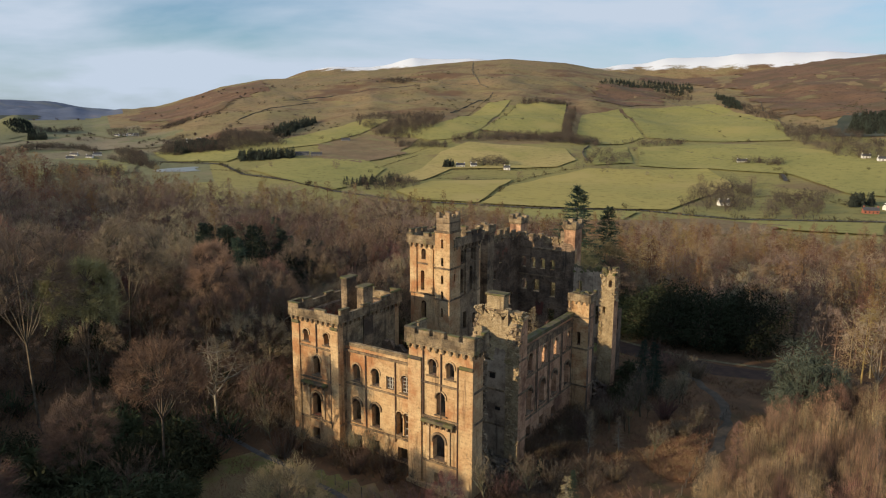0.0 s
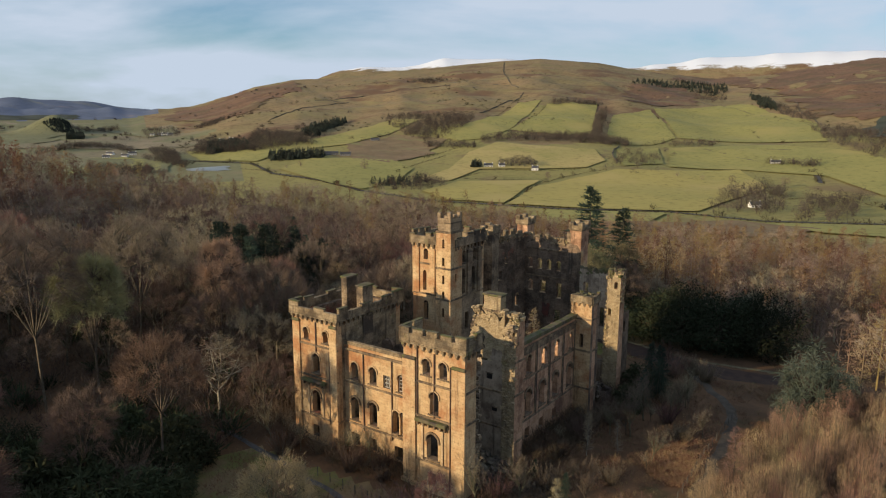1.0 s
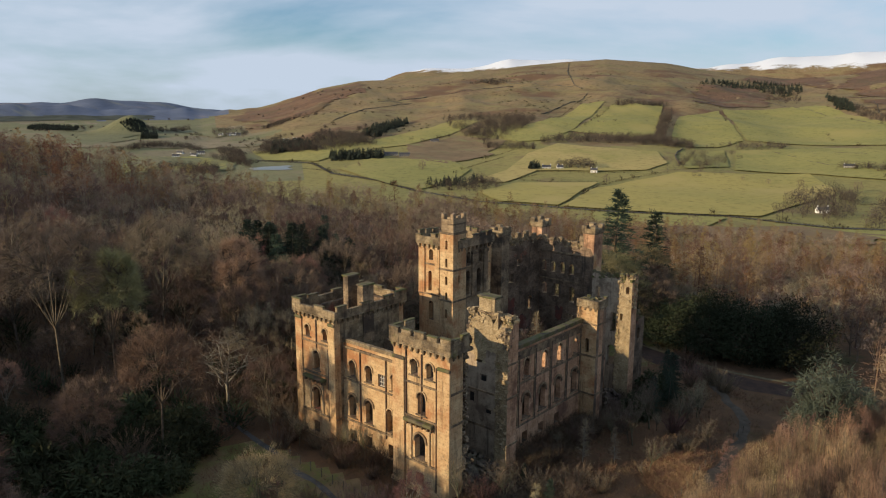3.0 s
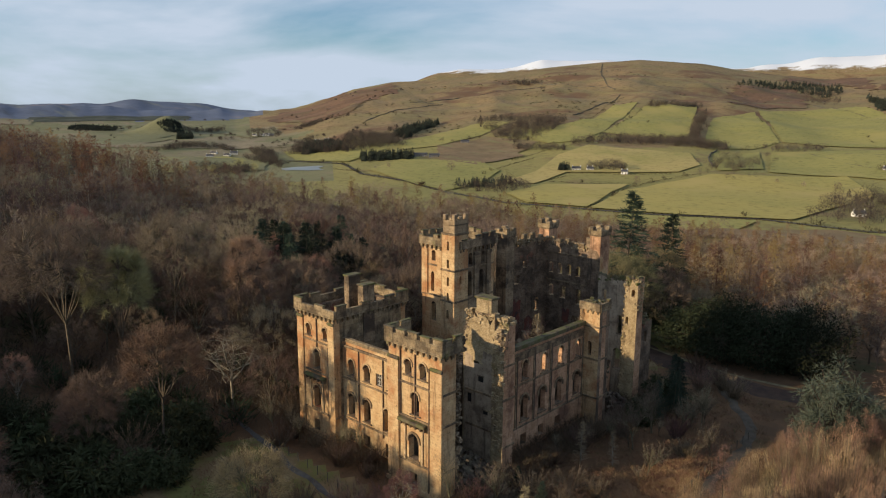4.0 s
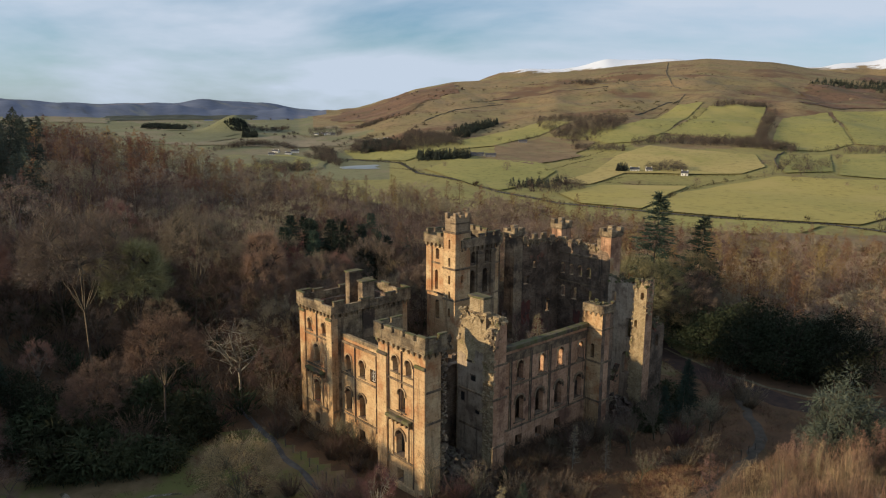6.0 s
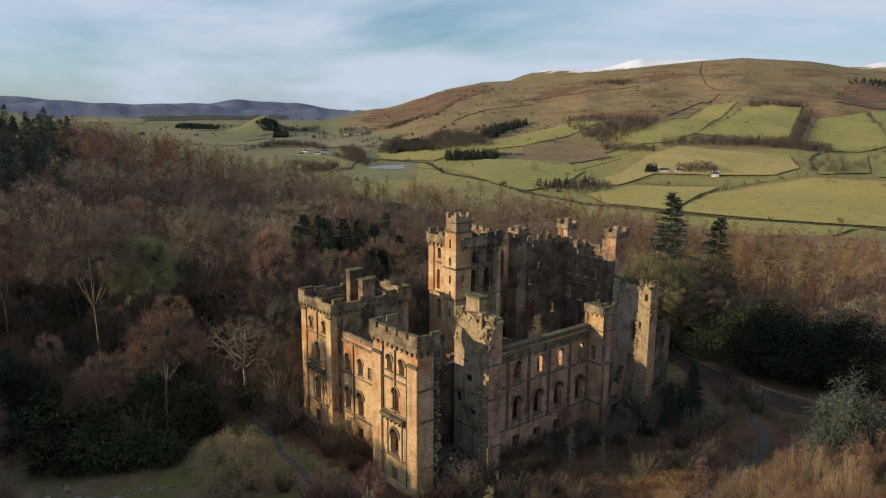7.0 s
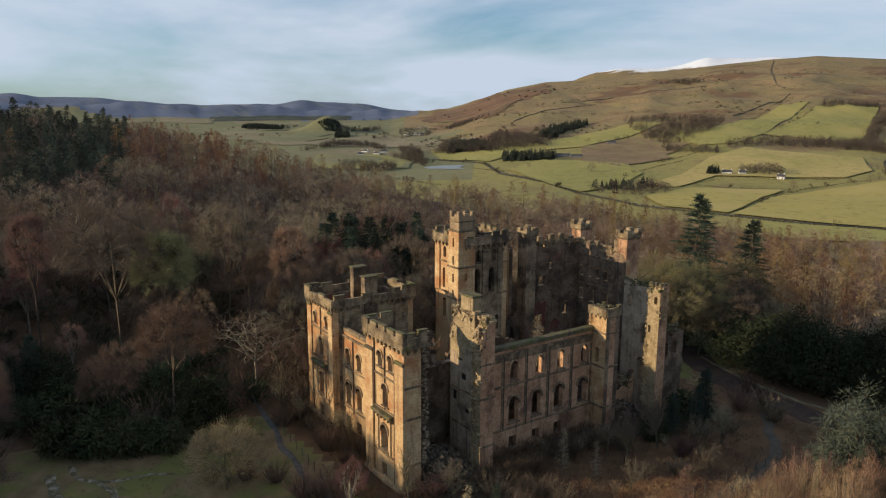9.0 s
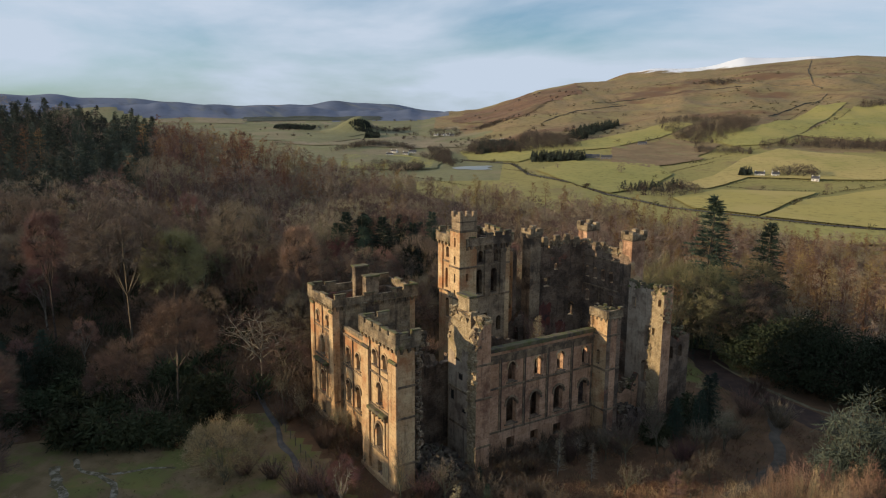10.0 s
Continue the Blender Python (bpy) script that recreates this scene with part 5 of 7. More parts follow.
proto("larchr", "red_larch_tree", "larch with reddish bare twigs", "tree", grow_larch, BARK, TW["red"], 2, h=13, rad=0.2)
proto("spruce", "spruce_tree", "dark green spruce with drooping boughs", "tree", grow_spruce, BARK, TW["green"], 2, h=18, rad=0.36, fine=24, w=0.10)
proto("fir", "blue_fir_tree", "broad bushy fir with silvery blue green needles", "tree", grow_evergreen, BARK, TW["blue"], 1, h=10.0, rad=3.1, clumps=260, fine=64, w=0.075)
proto("redtree", "cherry_tree", "rounded bare tree with dense dark red twigs", "tree", grow_dome, BARK, TW["red"], 1, h=14, wide=0.36, low=0.15, fine=50, w=0.06)
proto("bush", "willow_bush", "broad rounded leafless bush of golden green twigs", "bush", grow_dome, LICHEN, TW["willow"], 1, h=7, wide=0.58, low=0.06, tips=150, fine=60, w=0.034, limbs=12)
proto("silver", "pale_barked_tree", "slender bare tree with pale silvery limbs", "tree", grow_broadleaf, LICHEN, TW["grey"], 2, h=9, spread=0.42, upright=0.75, fine=12, w=0.03)
proto("spreading", "spreading_tree", "old bare tree with long pale spreading limbs", "tree", grow_broadleaf, PALEBARK, TW["brown"], 1, h=18, spread=0.85, upright=0.25, limbs=6, fine=16, w=0.045, droop=0.08)
proto("tanbroom", "birch_thicket", "dense young birch with fine tan brown twigs", "tree", grow_broom, BARK, TW["tan"], 3, h=10)
proto("pinkbroom", "red_birch_thicket", "dense young birch with fine pinkish red twigs", "tree", grow_broom, BARK, TW["pink"], 2, h=10)
proto("ochrebroom", "sallow_thicket", "dense leafless sallow with dull ochre twigs", "tree", grow_broom, LICHEN, TW["ochre"], 2, h=9, wide=0.36)
proto("yew", "yew_tree", "broad dark evergreen yew", "tree", grow_evergreen, BARK, TW["leaf"], 2, h=12, rad=7.0)
proto("laurel", "laurel_bush", "low dark green laurel bush", "bush", grow_evergreen, BARK, TW["laurel"], 1, h=3.2, rad=2.6, clumps=60, w=0.2)
proto("shrub", "shrub", "leafless golden brown shrub of many stems", "shrub", grow_shrub, BARK, TW["gold"], 2, h=5)
proto("redshrub", "red_shrub", "leafless reddish thicket shrub", "shrub", grow_shrub, BARK, TW["red"], 2, h=5)
proto("brownshrub", "brown_shrub", "leafless brown thicket shrub", "shrub", grow_shrub, BARK, TW["brown"], 2, h=4)


def plant(key, x, y, scale=1.0, z=None):
    if key in ("ash", "birch") and scale < 0.5:   # saplings are slender
        key, scale = "silver", scale * 1.65
    slot = PROTO[key][int(rng.integers(len(PROTO[key])))]
    m = pose(x, y, (tz(x, y) if z is None else z) - 0.1, rng.normal() * 2, rng.normal() * 2, rng.uniform(0, 360)) @ Matrix.Diagonal((scale, scale, scale * rng.uniform(0.92, 1.08), 1))
    if not slot[1]:
        slot[0].matrix_basis, slot[1] = m, True
        return slot[0]
    t = copy_thing(slot[0], Matrix())
    t.matrix_basis = m
    return t


def polar(x, y):
    return math.hypot(x - CX, y - CY), math.degrees(math.atan2(-(x - CX), y - CY))


def open_ground(x, y):
    """Where no wood stands: the castle, its lawns and the clearing beside it."""
    if -36 < x < 6 and -4 < y < 60:
        return True
    if -33 < x < 27 and -40 < y <= -4 and not (x < -22 and y < -27):
        return True
    if 3 <= x < 27 and -8 < y < 66:
        return True
    if -22 < x < 30 and 60 <= y < 94:
        return True
    return math.hypot(x + 28, y + 34) < 9 or math.hypot(x - CX - 2, y - CY) < 38


def woods():
    """Jittered places of the wood's trees and of an unseen shading belt: (x, y, distance, direction)."""
    out = []
    step = 9.0
    for i in range(-60, 44):
        for j in range(-28, 60):
            x = i * step + rng.uniform(-3.4, 3.4)
            y = j * step + rng.uniform(-3.4, 3.4)
            r, th = polar(x, y)
            limit = float(np.interp(th, [-40, 0, 20, 30, 45, 60, 75, 100], [385, 385, 375, 365, 340, 335, 420, 430]))
            # From 94 degrees on the trees are out of view, added to block low sun.
            if r > limit or open_ground(x, y) or (not -6 < th < 94 and (r > 130 or th < 0) and not 94 <= th < 122) or (th >= 94 and not 80 < r < 200):
                continue
            out.append((x, y, r, th))
            if th < 46 or th > 92 or th > 74 and r > 220 or r > 240 and rng.random() < 0.6:   # the larch woods and the unseen belt stand closer
                x, y = x + 4.5, y + 4.5 + rng.uniform(-1.5, 1.5)
                if not open_ground(x, y):
                    out.append((x, y, *polar(x, y)))
    return out


FAR = {"far": [], "farlarch": [], "fargreen": [], "farrust": []}
near_count = 0
for x, y, r, th in woods():
    patch = noise.noise(Vector((x * 0.018, y * 0.018, 3.0)))
    pick = rng.random()
    visible = -3 < th < 93
    if r < 190 and th > 40 and visible and near_count < 380 and not (y > 62 and x > -40):
        near_count += 1
        if patch > 0.33 and x < -50:
            key = "spruce" if pick < 0.5 else "ash"
        else:
            key = "oak" if pick < 0.28 else "ash" if pick < 0.60 else "olive" if pick < 0.67 else "birch" if pick < 0.86 else "gold" if pick < 0.93 else "oak"
        low = -82 < x < -33 and -52 < y < 3   # a hollow of young trees below the tall ones
        if low and key in ("oak", "olive", "gold"):
            key = "ash" if pick < 0.5 else "birch"
        if low and (rng.random() < 0.5 or x > -53 and y > -20):
            continue
        plant(key, x, y, rng.uniform(0.52, 0.78) if low else rng.uniform(0.62, 1.2))
    elif x > 24 and -25 < y < 66 and r < 125:
        continue
    else:
        if th > 76.5 and r > 225 or (patch > 0.5 and th > 70):
            drift = noise.noise(Vector((x * 0.03, y * 0.03, 11.0)))
            key = "far" if pick < 0.08 else "farrust" if drift > 0.28 else "fargreen"
        elif 63 < th <= 76.5 and r > 262:
            key = "farrust" if pick < 0.75 else "far"
        elif th < 40:
            key = "farlarch" if pick < 0.6 else "far"
        elif th < 62 and r > 265:
            key = "farlarch" if pick < 0.38 else "far"
        else:
            key = "far" if pick < 0.8 else "farlarch"
        # The unseen belt is grown taller for longer shadows.
        FAR[key].append((x, y, rng.uniform(1.1, 1.4) if th > 94 else rng.uniform(0.75, 1.1)))

# the young larch stand beside the clearing
for i in range(9):
    for j in range(28):
        x, y = 24 + i * 3.0 + rng.uniform(-1.2, 1.2), -22 + j * 3.0 + rng.uniform(-1.2, 1.2)
        if math.hypot(x - 31.2, y - 48.6) < 3.4 or polar(x, y)[0] < 34 or x < np.interp(y, [-22, 10, 20, 30, 45, 62], [22, 23.5, 25, 27, 31, 36]):
            continue
        pick = rng.random()
        redder = (x - 33) / 16 + 0.9 * noise.noise(Vector((x * 0.11, y * 0.11, 7.0))) + rng.normal() * 0.15
        key = "larchp" if pick < 0.07 else "ochrebroom" if pick < 0.22 else "pinkbroom" if redder > 0.22 else "tanbroom"
        if pick < 0.02:
            key = "larchr"
        plant(key, x, y, rng.uniform(0.62, 0.95) * (0.8 if key == "larchp" else 1.0) * float(np.interp(x, [23, 31], [0.62, 1.0])))


def far_wood(key, name, label, makers):
    """One sheet of many distant trees, each a stem, some limbs and a cloud of twigs."""
    kinds = []
    for maker, kw in makers:
        segs, tw = maker(rng, **kw)
        v1, f1 = tubes(segs[:22] if maker is grow_dome else segs[:2], 3)   # stem and limbs alone
        v2, f2 = blades(tw, rng)
        f1 = np.concatenate([f1[:, [0, 1, 2]], f1[:, [0, 2, 3]]])
        kinds.append((np.vstack([v1, v2]), np.vstack([f1, f2 + len(v1)])))
    VV, FF, TT_ = [], [], []
    base = 0
    for x, y, s in FAR[key]:
        v, f = kinds[int(rng.integers(len(kinds)))]
        a = rng.uniform(0, 2 * math.pi)
        c, n = math.cos(a) * s, math.sin(a) * s
        VV.append(np.stack([v[:, 0] * c - v[:, 1] * n + x, v[:, 0] * n + v[:, 1] * c + y, v[:, 2] * s * rng.uniform(0.9, 1.1) + tz(x, y)], -1))
        FF.append(f + base)
        TT_.append(np.full(len(v), rng.random()))
        base += len(v)
    V, F, T = np.vstack(VV), np.vstack(FF), np.concatenate(TT_)
    me = bpy.data.meshes.new(name)
    me.vertices.add(len(V))
    me.vertices.foreach_set("co", V.ravel().astype(np.float32))
    me.loops.add(len(F) * 3)
    me.loops.foreach_set("vertex_index", F.ravel().astype(np.int32))
    me.polygons.add(len(F))
    me.polygons.foreach_set("loop_start", (np.arange(len(F)) * 3).astype(np.int32))
    me.attributes.new("tint", "FLOAT", "POINT").data.foreach_set("value", T.astype(np.float32))
    me.materials.append(TW[key])
    me.update(calc_edges=True)
    return tagged(new(name, me), label, "woodland", kind="stuff")


far_wood("far", "bare_woodland", "bare brown winter woodland of broadleaved trees", [(grow_dome, dict(h=h, wide=wd, low=0.2, tips=72, fine=15, w=0.092, limbs=5, fan=0.95)) for h, wd in ((14, 0.56), (15, 0.5), (16, 0.46), (12, 0.58))])
far_wood("farlarch", "larch_woodland", "rust brown larch woodland, bare in winter", [(grow_larch, dict(h=h, whorls=20, fine=9, w=0.10, rad=0.26)) for h in (15, 17, 18)])
far_wood("farrust", "rust_larch_woodland", "red brown larch woodland along the ridge", [(grow_larch, dict(h=h, whorls=18, fine=12, w=0.10, rad=0.36)) for h in (13, 15, 16)])
far_wood("fargreen", "conifer_plantation", "dark green conifer plantation", [(grow_spruce, dict(h=h, whorls=20, fine=8, w=0.30, rad=0.34)) for h in (14, 16, 15)])

# singled-out trees and shrubs
for key, x, y, s in (("fir", 31.2, 48.6, 1.38), ("spruce", 7.6, 50, 0.5), ("spruce", -25.4, 89.0, 1.78), ("spruce", -25, 110, 1.5), ("yew", -7, 86, 0.95), ("yew", 0, 85.5, 1.05), ("yew", 8, 86, 1.1),
                     ("yew", 16, 87, 1.05), ("yew", -13, 91, 0.85), ("yew", -3, 93, 1.0), ("yew", 12, 95, 1.0), ("redtree", -83, 30, 1.15), ("spruce", -98, 46, 0.95), ("spruce", -93, 42, 0.8),
                     ("yew", -88, 47, 0.8), ("spruce", -84, 43, 0.7), ("spruce", -96, 50, 0.85), ("yew", -103, 52, 0.9), ("spruce", -105, 47, 1.0), ("spruce", -50, -38, 0.55), ("spruce", -54, -41, 0.6), ("spruce", -56, -35, 0.6), ("yew", -59, -44, 0.8), ("yew", -54, -34, 0.6), ("spruce", -97, 57, 0.75), ("bush", -13.2, -18, 1.32),
                     ("birch", 1.2, -8.0, 0.52), ("redshrub", -2.5, -7.5, 0.9), ("redshrub", -5, -9, 0.8), ("redshrub", 3.5, -4, 0.6), ("laurel", -35, -14, 1.2)):
    plant(key, x, y, s)
for key, x, y, s in (("laurel", -39, -21, 1.0), ("laurel", -36, -27, 1.1), ("laurel", -41, -12, 1.3), ("laurel", -44, -24, 1.2), ("laurel", -47, -17, 1.3), ("laurel", -33.5, -18, 1.2), ("brownshrub", -32, -22, 1.1),
                     ("brownshrub", -33, -26, 1.2), ("redshrub", -36.5, -22, 1.0), ("laurel", -43, -30, 1.3), ("russet", -33.8, -19.1, 1.0), ("spreading", -42.9, -3.1, 0.85), ("spruce", -97, 60, 0.95), ("spruce", -102, 66, 1.0), ("spruce", -92, 62, 0.8), ("tallolive", -58.7, -13.3, 1.0), ("tallpale", -60.1, -20.6, 1.0), ("tallred", -59, 10.4, 1.0), ("tallred", -72, -32, 0.95), ("tallpale", -72, 2, 0.8), ("olive", -121, 6, 0.9), ("spruce", -85.7, 36.8, 1.2), ("spruce", -90, 41.5, 1.18), ("spruce", -82, 40.5, 1.15), ("spruce", -93.5, 37, 1.1), ("spruce", -88, 33, 1.1), ("spruce", -79, 36, 1.0), ("yew", -86, 41, 0.9), ("yew", -43, -39, 0.5), ("yew", -47, -42, 0.6), ("spruce", -44, -42, 0.6), ("laurel", -31.5, -26, 1.3), ("laurel", -33, -29, 1.5), ("laurel", -35.5, -33, 1.4), ("laurel", -38, -30, 1.8),
                     ("spreading", -62, 30, 0.9), ("yew", -49, -31, 0.6), ("spruce", -88, 38, 0.65), ("birch", -97, 44, 1.0), ("spruce", -89, 50, 1.0), ("spruce", -101, 57, 1.0), ("spruce", -107, 59, 0.9), ("yew", -42, -27, 0.5), ("yew", -38, -22, 0.42), ("laurel", -45, -32, 1.6), ("laurel", -36, -15, 1.5), ("ash", -46, 6, 0.6),
                     ("brownshrub", -34, -19, 1.0), ("brownshrub", -35, -31, 1.1), ("ash", -31, -3.5, 0.42), ("ash", -33.5, -2, 0.62), ("ash", -26, -2.5, 0.3)):
    plant(key, x, y, s)
for key, x, y, s in (("ash", -20, 0.6, 0.3), ("ash", -15.5, 0.4, 0.32), ("brownshrub", -28, -1.8, 0.7), ("brownshrub", -23.5, -1.2, 0.6), ("brownshrub", -17.5, 1.0, 0.6), ("brownshrub", -13, 0.6, 0.5), ("silver", 9.5, 37, 0.95),
                     ("silver", 7.2, 29, 0.6), ("silver", -94, 33, 2.3), ("spruce", -80, 48, 1.05), ("yew", -84, 54, 1.0), ("spruce", -76, 55, 0.9), ("olive", -30, 72, 0.95), ("olive", -22, 76, 1.25),
                     ("olive", -34, 80, 1.0), ("ash", -16, 90, 0.9), ("olive", -23.5, 84.5, 1.3), ("olive", -27, 92, 1.1), ("olive", -18, 84, 0.8), ("olive", -21, 80, 0.8), ("laurel", 6, 40, 0.8), ("spruce", 7, 44, 0.35),
                     ("brownshrub", 12, 62, 1.0), ("olive", -22, 95, 0.9), ("olive", -30, 98, 0.95), ("ash", -19, 101, 0.85), ("olive", -23, 104, 1.25), ("oak", -13, 99, 0.8), ("ash", -33, 90, 0.9)):
    plant(key, x, y, s)

# ---- the valley beyond ----
SLATE = material("slate_roof", (0.085, 0.085, 0.092), (0.06, 0.06, 0.066), 0.8, 0.7, 0.1)
HARL = material("white_harling", (0.74, 0.72, 0.68), (0.64, 0.62, 0.58), 0.6, 0.9, 0.1)
GREYH = material("grey_harling", (0.33, 0.31, 0.29), (0.26, 0.24, 0.22), 0.6, 0.9, 0.1)
REDB = material("red_brick", (0.36, 0.13, 0.08), (0.28, 0.10, 0.07), 0.8, 0.9, 0.1)
DARKGLASS = material("dark_window_glass", (0.03, 0.035, 0.04), (0.05, 0.05, 0.055), 1.0, 0.15, 0.0, spec=0.5)
TARMAC = material("worn_tarmac", (0.065, 0.062, 0.060), (0.09, 0.085, 0.08), 0.4, 0.9, 0.2)


def stuff_mesh(name, V, F, T, mat):
    me = bpy.data.meshes.new(name)
    me.vertices.add(len(V))
    me.vertices.foreach_set("co", V.ravel().astype(np.float32))
    me.loops.add(len(F) * 3)
    me.loops.foreach_set("vertex_index", F.ravel().astype(np.int32))
    me.polygons.add(len(F))
    me.polygons.foreach_set("loop_start", (np.arange(len(F)) * 3).astype(np.int32))
    me.attributes.new("tint", "FLOAT", "POINT").data.foreach_set("value", T.astype(np.float32))
    me.materials.append(mat)
    me.update(calc_edges=True)
    return me


def tuft(n, rad, h, w):
    """A small cloud of twigs on the ground, rad wide and h high."""
    p = rng.normal(size=(n, 3)) * np.array([rad, rad, 0]) * 0.4
    p[:, 2] = rng.uniform(0.0, 0.62, n) * h
    d = np.stack([p[:, 0] / rad + rng.normal(size=n) * 0.4, p[:, 1] / rad + rng.normal(size=n) * 0.4, rng.uniform(0.3, 1.2, n)], -1)
    return np.hstack([p, d, np.full((n, 1), h * 0.45), np.full((n, 1), w) * rng.uniform(0.6, 1.3, (n, 1))])


def along(pts, step):
    out = []
    for (x0, y0), (x1, y1) in zip(pts, pts[1:]):
        k = max(1, int(math.hypot(x1 - x0, y1 - y0) / step))
        for i in range(k):
            f = (i + rng.uniform(-0.3, 0.3)) / k
            out.append((x0 + (x1 - x0) * f + rng.normal() * 0.6, y0 + (y1 - y0) * f + rng.normal() * 0.6))
    return out


def hedge(*pts):
    rows, tints = [], []
    for x, y in along(pts, 2.6):
        if rng.random() < 0.1:
            continue
        big = rng.random() < 0.03
        t = tuft(30 if big else 11, 3.0 if big else 1.2, 6.5 if big else rng.uniform(1.2, 2.3), 0.6 if big else 0.55)
        t[:, 0:3] += np.array([x, y, tz(x, y) - 0.2])
        rows.append(t)
        tints.append(np.full(len(t) * 3, rng.random()))
    v, f = blades(np.vstack(rows), rng)
    tagged(new("hedgerow", stuff_mesh("hedgerow", v, f, np.concatenate(tints), TW["hedge"])), "dark overgrown hedgerow between two pastures", "hedge", kind="stuff")


def inside(x, y, poly):
    c = False
    for (x0, y0), (x1, y1) in zip(poly, poly[1:] + poly[:1]):
        if (y0 > y) != (y1 > y) and x < (x1 - x0) * (y - y0) / (y1 - y0) + x0:
            c = not c
    return c


def small_tree(kind, h):
    if kind == "conifer":
        n = 80
        f = rng.uniform(0.05, 1, n)
        a = rng.uniform(0, 2 * math.pi, n)
        rr = (1.06 - f) * h * 0.27
        p = np.stack([np.cos(a) * rr * 0.4, np.sin(a) * rr * 0.4, f * h], -1)
        d = np.stack([np.cos(a), np.sin(a), np.full(n, -0.35)], -1) + rng.normal(size=(n, 3)) * 0.25
        return np.hstack([p, d, rr[:, None] * 1.0 + 0.6, np.full((n, 1), 1.0)])
    n = 110
    u = rng.normal(size=(n, 3))
    u /= np.linalg.norm(u, axis=1, keepdims=True)
    k = rng.uniform(0.45, 1.0, (n, 1)) ** 0.7
    wobble = 1 + 0.25 * np.sin(np.arctan2(u[:, 1:2], u[:, 0:1]) * 3 + rng.uniform(0, 6))
    p = u * k * wobble * np.array([h * 0.42, h * 0.42, h * 0.42]) + np.array([0, 0, h * 0.52])
    stem = np.array([[0.15, 0, 0, 0, 0, 1, h * 0.75, 0.55], [-0.1, 0.1, h * 0.2, 0.4, 0.2, 1, h * 0.5, 0.35], [0, -0.1, h * 0.2, -0.4, -0.1, 1, h * 0.5, 0.35]])
    return np.vstack([stem, np.hstack([p, u * 0.4 + rng.normal(size=(n, 3)) * 0.6 + np.array([0, 0, 0.4]), rng.uniform(0.06, 0.14, (n, 1)) * h, np.full((n, 1), 0.036 * h)])])


def copse(kind, count, h, *poly):
    poly = list(poly)
    xs, ys = [p[0] for p in poly], [p[1] for p in poly]
    rows, tints, made, tries = [], [], 0, 0
    while made < count * (4.5 if kind == "conifer" else 2.8) and tries < 9000:
        tries += 1
        x, y = rng.uniform(min(xs), max(xs)), rng.uniform(min(ys), max(ys))
        if not inside(x, y, poly):
            continue
        made += 1
        t = small_tree("conifer" if kind == "conifer" or rng.random() < 0.04 else "bare", h * rng.uniform(0.7, 1.2))
        t[:, 0:3] += np.array([x, y, tz(x, y) - 0.3])
        rows.append(t)
        tints.append(np.full(len(t) * 3, rng.random()))
    v, f = blades(np.vstack(rows), rng)
    name, label = ("conifer_copse", "dark green conifer copse on the hillside") if kind == "conifer" else ("bare_copse", "leafless grey brown copse among the fields")
    tagged(new(name, stuff_mesh(name, v, f, np.concatenate(tints), TW["needles"] if kind == "conifer" else TW["copse"])), label, "copse", kind="stuff")


def lone_tree(h, at):
    t = tagged(new("field_tree"), "bare rounded tree standing alone in pasture", "tree", "field trees")
    t.matrix_basis = pose(at[0], at[1], tz(*at) - 0.2)
    v, f = tubes([(0, 0, 0, 0.1, 0, h * 0.4, h * 0.028, h * 0.02), (0.1, 0, h * 0.4, 0.6, 0.3, h * 0.8, h * 0.02, 0.05), (0.1, 0, h * 0.4, -0.8, -0.2, h * 0.75, h * 0.016, 0.05)], 5)
    part("trunk", mesh_of("trunk", v.tolist(), f.tolist(), [BARK], None, True), t)
    v, f = blades(np.vstack([small_tree("bare", h)[3:], small_tree("bare", h)[3:]]), rng)
    part("crown", mesh_of("crown", v.tolist(), f.tolist(), [TW["grey"]]), t)


def lane(*pts):
    """A narrow metalled lane draped on the ground, hedged on both sides."""
    fine = []
    for (x0, y0), (x1, y1) in zip(pts, pts[1:]):
        k = max(2, int(math.hypot(x1 - x0, y1 - y0) / 8))
        fine += [(x0 + (x1 - x0) * i / k, y0 + (y1 - y0) * i / k) for i in range(k)]
    fine.append(pts[-1])
    V, F = [], []
    for i, (x, y) in enumerate(fine):
        a, b = fine[max(0, i - 1)], fine[min(len(fine) - 1, i + 1)]
        d = Vector((b[0] - a[0], b[1] - a[1])).normalized()
        for s in (-2.6, 0.0, 2.6):
            px, py = x - d.y * s, y + d.x * s
            V.append((px, py, max(tz(px, py), tz(x, y)) + 0.45))
    for i in range(len(fine) - 1):
        a = i * 3
        F += [(a, a + 3, a + 4, a + 1), (a + 1, a + 4, a + 5, a + 2)]
    tagged(new("lane", mesh_of("lane", V, F, [TARMAC])), "narrow grey country lane between hedges", "road", kind="structure")
    for s in (-5.5, 5.5):
        hedge(*[(x + s * 0.75, y - s * 0.75) for x, y in pts])


